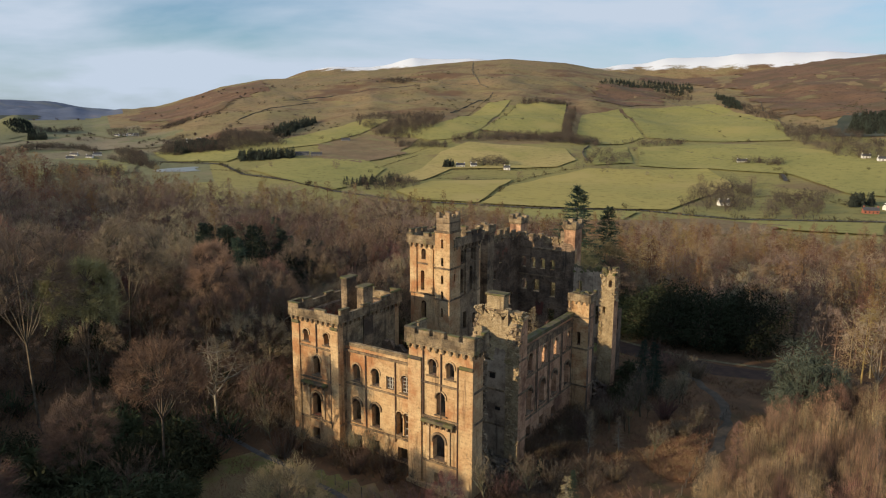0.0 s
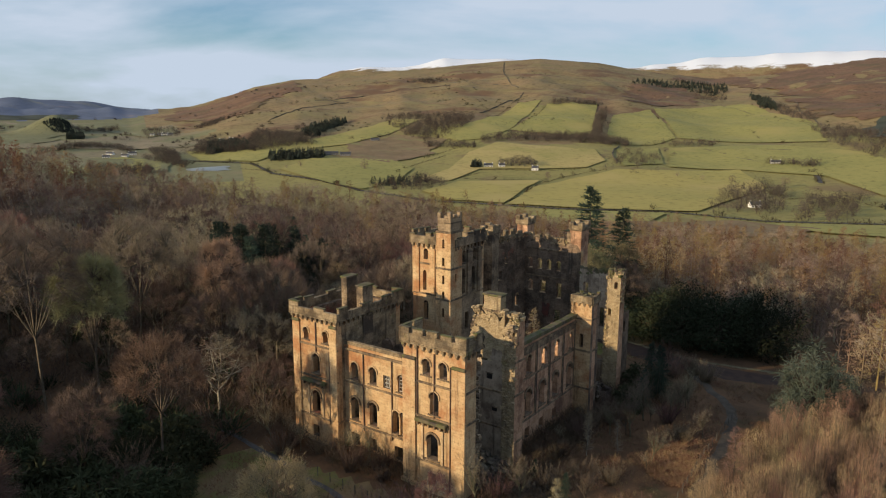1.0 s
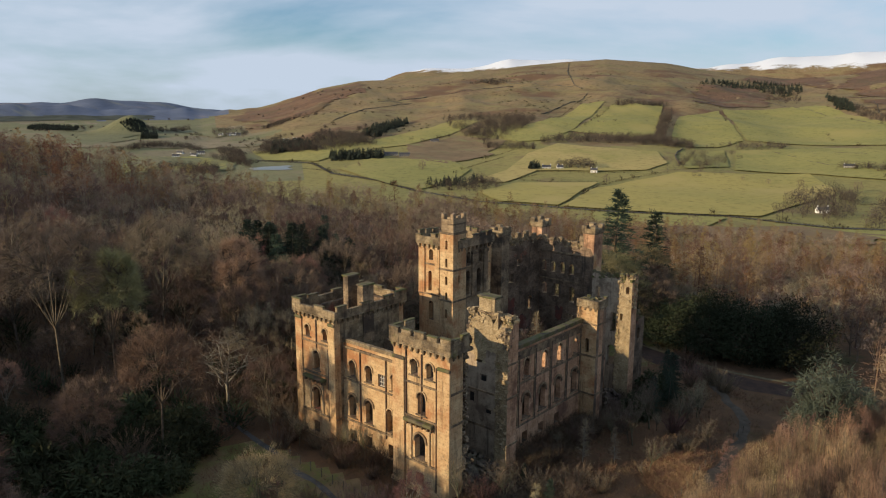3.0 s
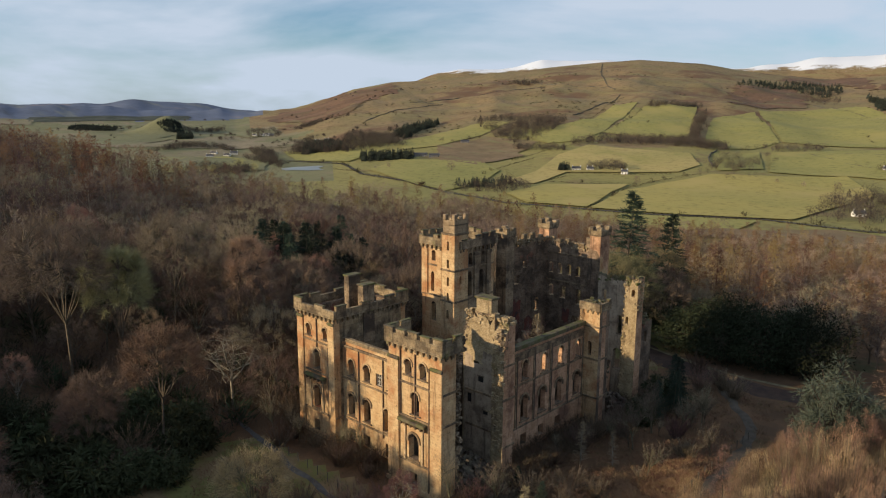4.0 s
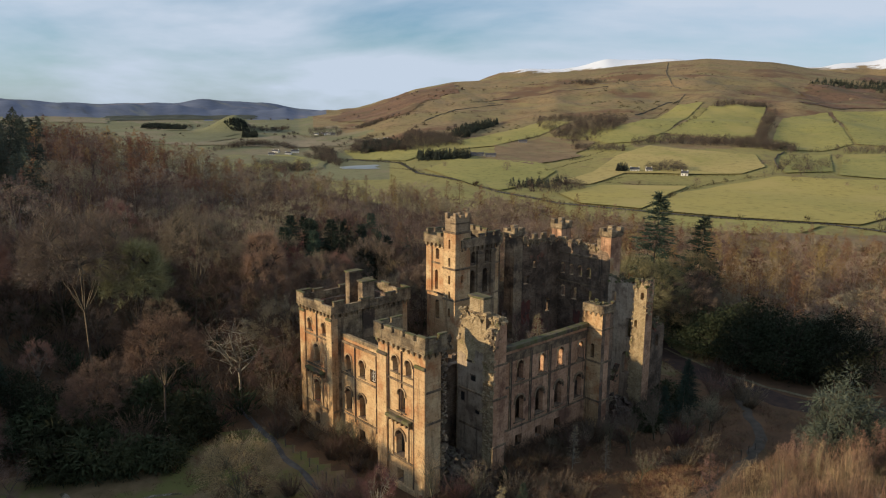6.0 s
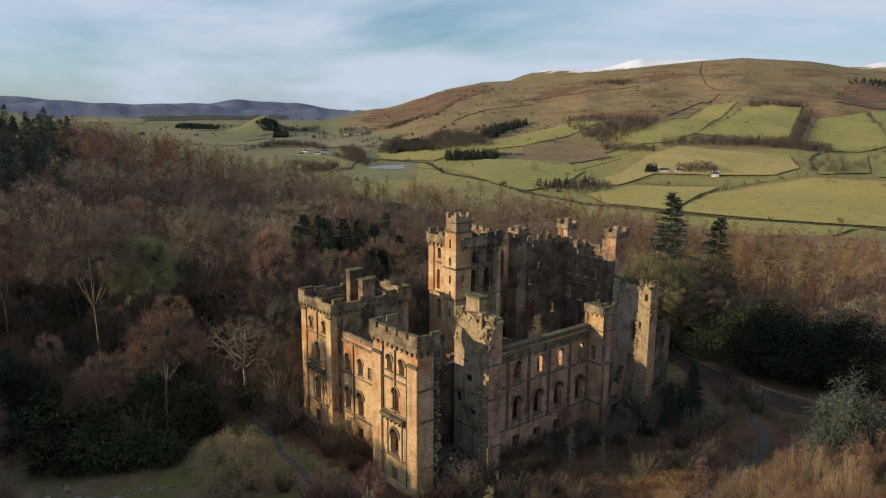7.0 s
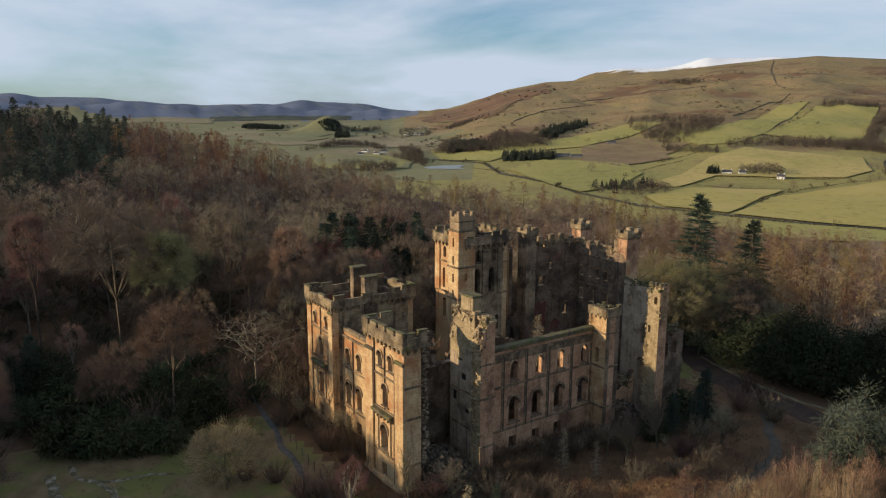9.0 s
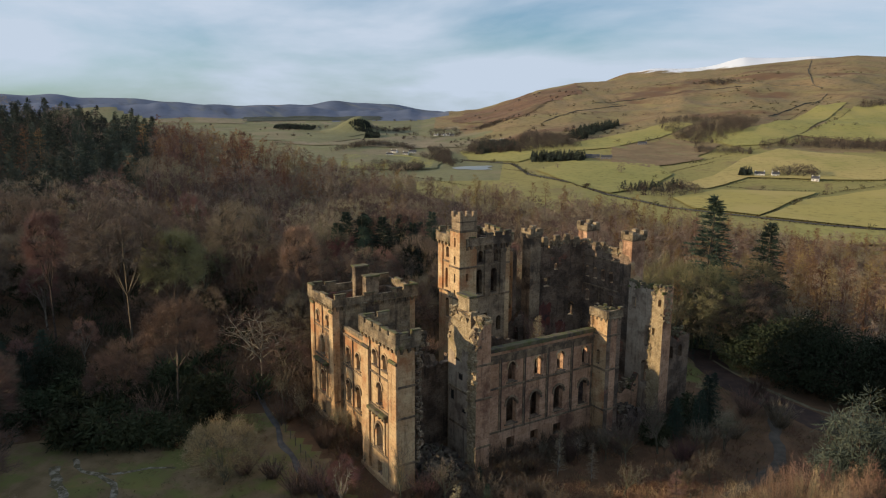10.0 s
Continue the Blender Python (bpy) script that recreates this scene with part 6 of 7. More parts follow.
def cottage(colour, w, at):
    """A long gabled house: walls, slate roof, chimneys, door and windows."""
    mat = {"white": HARL, "grey": GREYH, "red": REDB}[colour]
    w *= 0.8
    d, h, rise = 5.5, 3.6, 2.4
    t = tagged(new("cottage"), {"white": "white harled cottage with a grey slate roof", "grey": "grey stone farm building with a slate roof", "red": "red brick house with a slate roof"}[colour], "house", "valley houses")
    t.matrix_basis = pose(at[0], at[1], tz(*at) - 0.5, 0, 0, rng.uniform(15, 55))
    V = [(-w / 2, -d / 2, 0), (w / 2, -d / 2, 0), (w / 2, d / 2, 0), (-w / 2, d / 2, 0), (-w / 2, -d / 2, h), (w / 2, -d / 2, h), (w / 2, d / 2, h), (-w / 2, d / 2, h), (-w / 2, 0, h + rise), (w / 2, 0, h + rise)]
    part("wall", mesh_of("wall", V, [(0, 1, 5, 4), (1, 2, 6, 9, 5), (2, 3, 7, 6), (3, 0, 4, 8, 7)], [mat]), t)
    for s in (-1, 1):
        e, th = 0.35, 0.18
        run = d / 2 + e
        zl = h - rise * e / (d / 2)
        V = [(-w / 2 - e, s * run, zl), (w / 2 + e, s * run, zl), (w / 2 + e, 0, h + rise), (-w / 2 - e, 0, h + rise)]
        V += [(x, y, z + th) for x, y, z in V]
        part("roof", mesh_of("roof", V, [(0, 1, 2, 3), (7, 6, 5, 4), (0, 4, 5, 1), (1, 5, 6, 2), (2, 6, 7, 3), (3, 7, 4, 0)], [SLATE]), t)
    for x in (-w / 2 + 0.6, w / 2 - 0.6):
        part("chimney", boxes_mesh("chimney", mat, [(x - 0.5, x + 0.5, -0.4, 0.4, h + rise - 0.8, h + rise + 1.3)], 0.04), t)
    k = max(2, int(w / 3.2))
    for i in range(k):
        x = -w / 2 + (i + 0.5) * w / k
        door = i == k // 2
        part("door" if door else "window", boxes_mesh("opening", PIPE if door else DARKGLASS, [(x - 0.55, x + 0.55, -d / 2 - 0.04, -d / 2 + 0.05, 0.1 if door else 1.2, 2.6)], 0.0), t)


hedge((-297, 504), (-312, 574), (-348, 675), (-351, 731), (-338, 802), (-327, 823))
hedge((-438, 572), (-448, 640), (-449, 705))
hedge((-460, 723), (-424, 748), (-396, 757), (-353, 810))
hedge((-595, 782), (-609, 875), (-599, 942))
hedge((-626, 1080), (-657, 1200), (-709, 1355), (-741, 1457))
hedge((-710, 1116), (-662, 1164), (-665, 1249))
hedge((-540, 1557), (-433, 1326), (-367, 1201))
hedge((-387, 1239), (-339, 1322), (-280, 1376))
hedge((-319, 1092), (-239, 1089), (-169, 1107))
hedge((-98, 950), (-41, 958), (11, 972))
hedge((-280, 1376), (-229, 1237), (-128, 1195))
hedge((-243, 830), (-179, 801))
hedge((-444, 658), (-403, 670), (-364, 711))
hedge((-665, 991), (-722, 1135), (-812, 1398), (-882, 1606))
hedge((-364, 1633), (-311, 1611), (-172, 1437))
hedge((-500, 588), (-545, 667), (-568, 746), (-580, 818))
hedge((-744, 574), (-671, 571))
hedge((-795, 388), (-768, 434), (-700, 436), (-622, 434))
hedge((-1714, 504), (-1696, 599), (-1605, 652))
hedge((-1387, 463), (-1378, 558))
hedge((-629, 1217), (-583, 1248), (-583, 1315))
hedge((-359, 951), (-322, 881))
hedge((-93, 734), (-57, 785), (-9, 722))
def bushes(name, label, h, n, *pts):
    """Separate small trees and thorn bushes dotted over the pastures."""
    rows, tints = [], []
    for x, y in pts:
        for _ in range(n):
            t = small_tree("bare", h * rng.uniform(0.7, 1.2))
            px, py = x + rng.normal() * h * 0.6, y + rng.normal() * h * 0.6
            t[:, 0:3] += np.array([px, py, tz(px, py) - 0.3 - h * 0.12])
            rows.append(t)
            tints.append(np.full(len(t) * 3, rng.random()))
    v, f = blades(np.vstack(rows), rng)
    tagged(new(name, stuff_mesh(name, v, f, np.concatenate(tints), TW["copse"])), label, "trees", kind="stuff")


bushes("thorn_bushes", "low grey thorn bushes scattered over upland pasture", 5.0, 2, (-642, 1208), (-630, 1209), (-594, 1230), (-573, 1272), (-610, 1378), (-470, 1447), (-469, 1496), (-467, 1525), (-453, 1573), (-438, 1582), (-375, 1644), (-347, 1622), (-314, 1572), (-287, 1544), (-260, 1514), (-497, 1194), (-679, 1124), (-674, 1147))
bushes("pasture_trees", "row of bare trees along a field edge", 10.0, 2, (-343, 1155), (-339, 1170), (-323, 1163), (-316, 1183), (-301, 1177), (-295, 1200), (-376, 1144), (-368, 1161), (-379, 1103))
bushes("hollow_trees", "bare trees round a hollow between two pastures", 8.0, 2, (-334, 834), (-364, 893), (-363, 950), (-328, 904), (-303, 901), (-320, 977), (-330, 1053), (-308, 1013), (-276, 848), (-290, 810))
bushes("valley_floor_trees", "bare trees along the burn on the valley floor", 9.0, 3, (-1414, 791), (-1410, 805), (-1182, 855), (-1204, 901), (-1072, 825), (-1039, 826), (-971, 796), (-1407, 855), (-920, 778), (-907, 819), (-900, 867), (-907, 903), (-837, 889), (-803, 882), (-807, 931), (-804, 959), (-470, 550), (-460, 524))
bushes("hillside_thorns", "dark thorn scrub on the open hillside", 6.0, 5, (-1090, 1239), (-1057, 1241), (-1005, 1239), (-1144, 1220), (-944, 1223), (-1403, 1126), (-1480, 1228), (-1359, 1055), (-1308, 1153), (-1459, 1330), (-1149, 1149))
STONEDYKE = material("dry_stone_dyke", (0.115, 0.100, 0.078), (0.080, 0.072, 0.058), 0.5, 1.0, 0.3)


def dyke(*pts):
    """A low dry-stone wall that runs over the hillside."""
    path = []
    for (x0, y0), (x1, y1) in zip(pts, pts[1:]):
        k = max(2, int(math.hypot(x1 - x0, y1 - y0) / 10))
        path += [(x0 + (x1 - x0) * i / k + rng.normal() * 1.2, y0 + (y1 - y0) * i / k + rng.normal() * 1.2) for i in range(k)]
    path.append(pts[-1])
    V, F = [], []
    for i, (x, y) in enumerate(path):
        a, b = path[max(0, i - 1)], path[min(len(path) - 1, i + 1)]
        d = Vector((b[0] - a[0], b[1] - a[1])).normalized()
        z, hh = tz(x, y), rng.uniform(1.1, 1.9)
        for side, up in ((-0.8, -1.5), (-0.5, hh), (0.5, hh), (0.8, -1.5)):
            V.append((x - d.y * side, y + d.x * side, z + up))
    for i in range(len(path) - 1):
        for j in range(3):
            a = i * 4 + j
            F.append((a, a + 4, a + 5, a + 1))
    tagged(new("dry_stone_wall", mesh_of("dry_stone_wall", V, F, [STONEDYKE])), "low grey dry stone wall across the hillside", "wall", kind="structure")


dyke((-1407, 2364), (-1256, 2107), (-1056, 1807), (-966, 1701))
dyke((-1547, 1939), (-1343, 1855), (-1140, 1774), (-1007, 1772))
dyke((-1424, 1383), (-1382, 1523), (-1315, 1648), (-1240, 1772))
dyke((-1223, 1042), (-1333, 1294), (-1327, 1416), (-1424, 1383))
dyke((-613, 1607), (-625, 1865), (-519, 1843), (-396, 1725), (-269, 1557), (-173, 1440))
dyke((-374, 2186), (-248, 1652), (-173, 1440))
dyke((-904, 1624), (-843, 1438), (-811, 1269))
dyke((-279, 1089), (-237, 1108), (-163, 1114))
dyke((-290, 1097), (-253, 1066), (-214, 1022), (-180, 998))
dyke((-408, 1057), (-378, 955), (-341, 887))
copse("bare", 110, 13, (-599, 942), (-577, 996), (-537, 1022), (-496, 1045), (-444, 1042), (-388, 1051), (-411, 1108), (-481, 1128), (-522, 1099), (-569, 1081), (-602, 1040), (-613, 982))
copse("bare", 70, 13, (-619, 1453), (-608, 1468), (-492, 1183), (-454, 1066), (-469, 1076))
copse("bare", 44, 11, (-726, 1429), (-637, 1509), (-650, 1545), (-742, 1474))
copse("bare", 14, 13, (-450, 756), (-411, 778), (-422, 806), (-465, 788))
copse("conifer", 6, 10, (-477, 729), (-466, 735), (-476, 751), (-485, 745))
copse("bare", 90, 12, (-784, 968), (-833, 1102), (-821, 1162), (-772, 1193), (-710, 1059), (-720, 983))
copse("bare", 30, 10, (-669, 881), (-576, 888), (-595, 918), (-698, 920))
copse("bare", 16, 11, (-338, 1092), (-280, 1128), (-292, 1173), (-353, 1138))
copse("bare", 45, 12, (-139, 580), (-161, 768), (-136, 833), (-95, 761), (-77, 595))
copse("bare", 34, 11, (-61, 567), (-82, 771), (-27, 807), (-24, 589))
copse("conifer", 40, 12, (-450, 2055), (-358, 1884), (-299, 1692), (-344, 1729))
copse("conifer", 90, 12, (-809, 2085), (-814, 2394), (-632, 2493), (-528, 2154), (-566, 2101), (-672, 2196))
copse("bare", 40, 11, (-648, 2203), (-536, 2165), (-455, 1859), (-528, 1836))
copse("bare", 44, 11, (-1652, 824), (-1739, 992), (-1844, 1052), (-1704, 853))
copse("bare", 34, 11, (-1430, 859), (-1370, 920), (-1607, 1068), (-1717, 1045))
copse("bare", 90, 12, (-1013, 698), (-896, 721), (-974, 781), (-1165, 811))
copse("bare", 60, 12, (-928, 745), (-838, 804), (-907, 868), (-1025, 825))
copse("bare", 40, 9, (-866, 415), (-828, 498), (-940, 557), (-980, 496))
copse("bare", 40, 12, (-960, 607), (-890, 584), (-1047, 680), (-1143, 696), (-1095, 661))
copse("bare", 110, 12, (-187, 1408), (-100, 1380), (2, 1169), (8, 1037), (-51, 1060), (-128, 1202))
copse("bare", 50, 10, (-329, 1780), (-268, 1717), (-201, 1557), (-196, 1472), (-278, 1620))
copse("bare", 16, 10, (-172, 972), (-101, 971), (-105, 998), (-170, 995))
copse("bare", 80, 12, (-1037, 687), (-1043, 778), (-954, 778), (-861, 781), (-885, 719), (-989, 679))
copse("conifer", 34, 13, (-773, 649), (-712, 690), (-740, 725), (-815, 682))
copse("conifer", 60, 12, (-1080, 770), (-1000, 790), (-920, 735), (-975, 690))
copse("conifer", 50, 13, (-942, 869), (-1088, 1114), (-1053, 1112), (-908, 880))
copse("bare", 70, 11, (-1067, 863), (-940, 871), (-865, 811), (-991, 786))
copse("bare", 120, 11, (-1002, 1165), (-887, 1215), (-756, 1168), (-684, 967), (-713, 940), (-826, 987))
copse("bare", 26, 10, (-477, 527), (-488, 573), (-486, 636), (-409, 579), (-413, 528))
copse("conifer", 7, 10, (-488, 539), (-488, 573), (-478, 625), (-443, 568))
copse("bare", 14, 12, (-329, 838), (-277, 865), (-311, 976), (-365, 991))
copse("conifer", 10, 11, (-6, 709), (11, 732), (10, 761), (-8, 737))
copse("conifer", 70, 12, (-57, 1286), (-2, 1254), (-14, 1492), (-65, 1470))
copse("conifer", 90, 5, (-1744, 800), (-1736, 836), (-1732, 861), (-1635, 822), (-1656, 786))
copse("conifer", 30, 11, (-1514, 737), (-1487, 761), (-1581, 813), (-1594, 781))
copse("bare", 70, 11, (-1167, 492), (-1222, 563), (-1246, 624), (-1213, 658), (-1117, 648), (-1175, 682), (-1288, 685), (-1313, 632))
copse("conifer", 110, 10, (-2066, 704), (-1921, 773), (-2039, 830), (-2176, 765))
copse("bare", 40, 10, (-1048, 614), (-919, 581), (-848, 556), (-893, 596), (-1026, 636))
copse("bare", 30, 10, (-838, 445), (-825, 493), (-876, 524), (-891, 474))
copse("bare", 60, 10, (-1598, 1146), (-1573, 1198), (-1400, 1046), (-1457, 1009))
copse("bare", 50, 10, (-1458, 1820), (-1408, 1875), (-1307, 1874), (-1358, 1807))
lone_tree(9, (-676, 615))
lone_tree(14, (-586, 642))
lone_tree(8, (-207, 822))
lone_tree(7, (-239, 829))
lone_tree(11, (-356, 711))
lone_tree(6, (-684, 597))
lone_tree(14, (-115, 822))
lone_tree(11, (-173, 826))
lane((-941, 634), (-866, 628), (-783, 621), (-666, 557), (-568, 546), (-465, 500), (-414, 492), (-372, 482), (-295, 501), (-239, 516), (-161, 560), (-79, 557), (26, 621))
lane((-110, 951), (-96, 914), (-85, 868))
cottage("white", 14, (-462, 747))
cottage("white", 10, (-448, 757))
cottage("white", 10, (-402, 764))
cottage("white", 16, (-159, 989))
cottage("white", 13, (-107, 645))
cottage("red", 16, (12, 677))
cottage("white", 13, (-16, 1055))
cottage("white", 14, (4, 1036))
cottage("white", 12, (-1099, 816))
cottage("white", 10, (-1072, 817))
cottage("grey", 18, (-783, 892))
cottage("grey", 26, (-734, 734))
cottage("grey", 20, (-708, 737))
cottage("white", 14, (-1085, 577))
cottage("white", 14, (-1082, 608))
cottage("white", 14, (-1452, 900))
cottage("white", 16, (-1441, 926))
cottage("white", 18, (-1124, 607))
cottage("white", 16, (-1107, 637))
cottage("white", 14, (-1441, 912))
cottage("grey", 12, (-1423, 928))
cottage("white", 8, (24, 713))

# ---- round the castle ----
GRASS = twigs("dead_grass", (0.185, 0.136, 0.070), (0.130, 0.102, 0.054), True, 0.4, (0.100, 0.094, 0.045))
BRUSH = twigs("low_brush", (0.195, 0.112, 0.064), (0.132, 0.080, 0.047), True, 0.35)
FERN = twigs("dead_bracken", (0.34, 0.205, 0.12), (0.25, 0.15, 0.09), True, 0.3)
WOODPOST = material("weathered_post", (0.13, 0.115, 0.095), (0.085, 0.075, 0.06), 3.0, 0.9, 0.2)
GREYPATH = material("grey_footpath", (0.115, 0.110, 0.102), (0.075, 0.072, 0.066), 0.9, 1.0, 0.3)
MUD = material("muddy_drive", (0.078, 0.048, 0.035), (0.050, 0.033, 0.026), 0.5, 0.9, 0.3)
VERGE = material("pale_verge", (0.20, 0.165, 0.10), (0.12, 0.105, 0.06), 0.9, 1.0, 0.4)
GRAVEL = material("gravel_track", (0.105, 0.085, 0.064), (0.070, 0.058, 0.044), 0.8, 1.0, 0.4)


def cover(name, label, mat, count, spot, n, rad, h, w):
    """Low growth scattered where spot() finds room: one sheet of many tufts."""
    rows, tints, made, tries = [], [], 0, 0
    while made < count and tries < count * 20:
        tries += 1
        q = spot()
        if q is None:
            continue
        made += 1
        s = rng.uniform(0.6, 1.35)
        t = tuft(n, rad * s, h * s, w)
        t[:, 0:3] += np.array([q[0], q[1], tz(*q) - 0.05])
        rows.append(t)
        tints.append(np.full(n * 3, rng.random()))
    v, f = blades(np.vstack(rows), rng)
    return tagged(new(name, stuff_mesh(name, v, f, np.concatenate(tints), mat)), label, "undergrowth", kind="stuff")


def in_castle(x, y, m=0.0):
    return (-31 - m < x < 1.4 + m and 0 - m < y < 51 + m) and not (x > 0.6 + m and y < 33)


def on_way(x, y):
    for way, half in WAYS:
        for (x0, y0), (x1, y1) in zip(way, way[1:]):
            l2 = (x1 - x0) ** 2 + (y1 - y0) ** 2
            t = max(0, min(1, ((x - x0) * (x1 - x0) + (y - y0) * (y1 - y0)) / l2))
            if math.hypot(x - x0 - t * (x1 - x0), y - y0 - t * (y1 - y0)) < half + 0.4:
                return True
    return False


DRIVE = [(-24, 88), (-14, 79), (-4, 74), (4, 71.5), (14, 71), (26, 73), (40, 77)]
TRACK = [(8, 68), (10.5, 62), (15, 57), (19, 51), (21.5, 43), (22.5, 30), (23.2, 18), (24, 2), (25, -12)]
FOOTPATH = [(-40, -5.0), (-24, -7.2), (-4, -8.6), (10, -11), (25, -12)]
WAYS = [(DRIVE, 3.6), (TRACK, 0.9), (FOOTPATH, 0.4)]


def ribbon(name, label, pts, half, mat, lift):
    fine = []
    for (x0, y0), (x1, y1) in zip(pts, pts[1:]):
        k = max(2, int(math.hypot(x1 - x0, y1 - y0) / 1.5))
        fine += [(x0 + (x1 - x0) * i / k, y0 + (y1 - y0) * i / k) for i in range(k)]
    fine.append(pts[-1])
    fine = [(x + 0.9 * noise.noise(Vector((x * 0.22, y * 0.22, 3))), y + 0.9 * noise.noise(Vector((x * 0.22, y * 0.22, 9)))) for x, y in fine]
    V, F = [], []
    for i, (x, y) in enumerate(fine):
        a, b = fine[max(0, i - 2)], fine[min(len(fine) - 1, i + 2)]
        d = Vector((b[0] - a[0], b[1] - a[1])).normalized()
        wob = 0.25 * noise.noise(Vector((x * 0.4, y * 0.4, 7)))
        for s in (-half - wob, -half * 0.4, half * 0.4, half + wob):
            px, py = x - d.y * s, y + d.x * s
            V.append((px, py, tz(px, py) + (lift if abs(s) < half * 0.5 else lift * 0.3)))
    for i in range(len(fine) - 1):
        for j in range(3):
            a = i * 4 + j
            F.append((a, a + 4, a + 5, a + 1))
    tagged(new(name, mesh_of(name, V, F, [mat], None, True)), label, "path", kind="structure")


ribbon("drive", "dark tarmac drive through the clearing", DRIVE, 3.4, MUD, 0.14)
ribbon("verge", "pale strip of dead grass beside the drive", [(-17, 84), (-5, 78.5), (2, 76.5), (8, 76), (14, 76), (24, 78)], 0.55, VERGE, 0.16)
ribbon("track", "narrow gravel track along the fence", TRACK, 0.8, GRAVEL, 0.14)
ribbon("footpath", "grey gravel footpath before the castle front", FOOTPATH, 0.42, GREYPATH, 0.14)
PALE = material("pale_stony_track", (0.30, 0.272, 0.215), (0.11, 0.095, 0.058), 1.1, 1.0, 0.5, 4.0, (0.10, 0.09, 0.05), 0.9, (0.48, 0.56))
ribbon("stony_track", "pale frosted stony track across rough grass", [(-29.5, -36), (-27.5, -36.3), (-25.2, -35.8), (-23.7, -36.2), (-20.2, -35.8), (-15, -37)], 0.62, PALE, 0.12)
ribbon("stony_track", "pale frosted stony track across rough grass", [(-30.8, -33.5), (-28, -33.6), (-25.6, -32.8), (-23.6, -31.2), (-22.4, -30.8), (-20, -30.1), (-17.7, -30.2), (-13, -32)], 0.42, PALE, 0.12)
ribbon("stony_track", "thin pale trodden line across rough grass", [(-24.6, -31.8), (-23.3, -29.7), (-23.2, -27.5), (-22.6, -25.6), (-20.6, -22.5)], 0.24, PALE, 0.12)


def spot_brush():
    x, y = rng.uniform(-45, 34), rng.uniform(-38, 74)
    if in_castle(x, y, 0.4) or on_way(x, y) or noise.noise(Vector((x * 0.09, y * 0.09, 1.5))) < -0.12:
        return None
    return x, y


def spot_grass():
    x, y = rng.uniform(-45, 36), rng.uniform(-42, 76)
    if in_castle(x, y, 0.3) or on_way(x, y) or noise.noise(Vector((x * 0.07, y * 0.07, 8.5))) < -0.1:
        return None
    return x, y


def spot_fern():
    x, y = rng.normal(18, 4.0), rng.normal(21, 8)
    if in_castle(x, y, 2) or on_way(x, y) or noise.noise(Vector((x * 0.12, y * 0.12, 4.5))) < -0.15:
        return None
    return x, y


def spot_yard():
    x, y = rng.uniform(-30, 0), rng.uniform(3, 50)
    if noise.noise(Vector((x * 0.2, y * 0.2, 2.5))) < 0:
        return None
    return x, y


cover("low_brush", "low brown leafless brush on the clearing floor", BRUSH, 4200, spot_brush, 14, 0.9, 1.2, 0.05)
cover("dead_grass", "tussocks of dead straw coloured grass", GRASS, 3600, spot_grass, 11, 0.5, 0.5, 0.05)
cover("dead_bracken", "rust orange bank of dead bracken", FERN, 1500, spot_fern, 18, 0.7, 0.8, 0.05)
cover("courtyard_weeds", "weeds and brambles inside the roofless castle", BRUSH, 500, spot_yard, 14, 0.9, 1.6, 0.07)


def spot_wood():
    x, y = rng.uniform(-120, -30), rng.uniform(-55, 125)
    if open_ground(x, y) or not 36 < polar(x, y)[1] < 93:
        return None
    return x, y


UNDER = twigs("understorey_twigs", (0.128, 0.086, 0.064), (0.085, 0.062, 0.047), True, 0.4)
HOLLY = twigs("holly_leaves", (0.050, 0.062, 0.030), (0.036, 0.046, 0.024), True, 0.3)
cover("understorey", "dark reddish brown understorey below the bare trees", UNDER, 2000, spot_wood, 46, 2.4, 4.2, 0.09)
cover("holly_understorey", "dark green holly and laurel below the bare trees", HOLLY, 300, spot_wood, 90, 2.2, 3.4, 0.3)


def spot_foot():
    k = rng.random()
    if k < 0.55:
        x, y = rng.uniform(-1.2, 5.5), rng.uniform(14, 56)
        if x < 1.8 and 33.5 < y < 37.5 or y < 14:
            return None
    elif k < 0.8:
        x, y = rng.uniform(-33, -9), rng.uniform(-2.6, 1.3)
        if in_castle(x, y, 0.3) and not (-22 < x < -9.5 and y < 2.6):
            return None
    else:
        x, y = rng.uniform(1.5, 9), rng.uniform(-1, 13)
    return x, y


BRAMBLE = twigs("bramble_stems", (0.120, 0.082, 0.058), (0.080, 0.062, 0.042), True, 0.4)
cover("bramble_thicket", "dark brown bramble thicket at the foot of the walls", BRAMBLE, 520, spot_foot, 40, 1.4, 2.3, 0.06)


def spot_valley():
    a, r = radians(rng.uniform(46, 76)), rng.uniform(1250, 2700)
    x, y = CX - r * math.sin(a), CY + r * math.cos(a)
    if noise.noise(Vector((x * 0.006, y * 0.006, 9.5))) < 0.12:
        return None
    return x, y


def spot_scrub():
    a, r = radians(rng.uniform(2, 56)), rng.uniform(1150, 2600)
    x, y = CX - r * math.sin(a), CY + r * math.cos(a)
    if noise.noise(Vector((x * 0.008, y * 0.008, 5.5))) < 0.22:
        return None
    for kind, poly in FIELDS:
        if kind in (5, 6, 7) and within(np.array([x]), np.array([y]), poly)[0]:
            return None
    return x, y


cover("valley_trees", "scattered small bare trees on the valley floor", TW["copse"], 120, spot_valley, 44, 4.2, 8.0, 1.0)
cover("hill_scrub", "dark scrub and gorse scattered over the hillside", TW["hedge"], 420, spot_scrub, 26, 4.2, 3.6, 1.1)

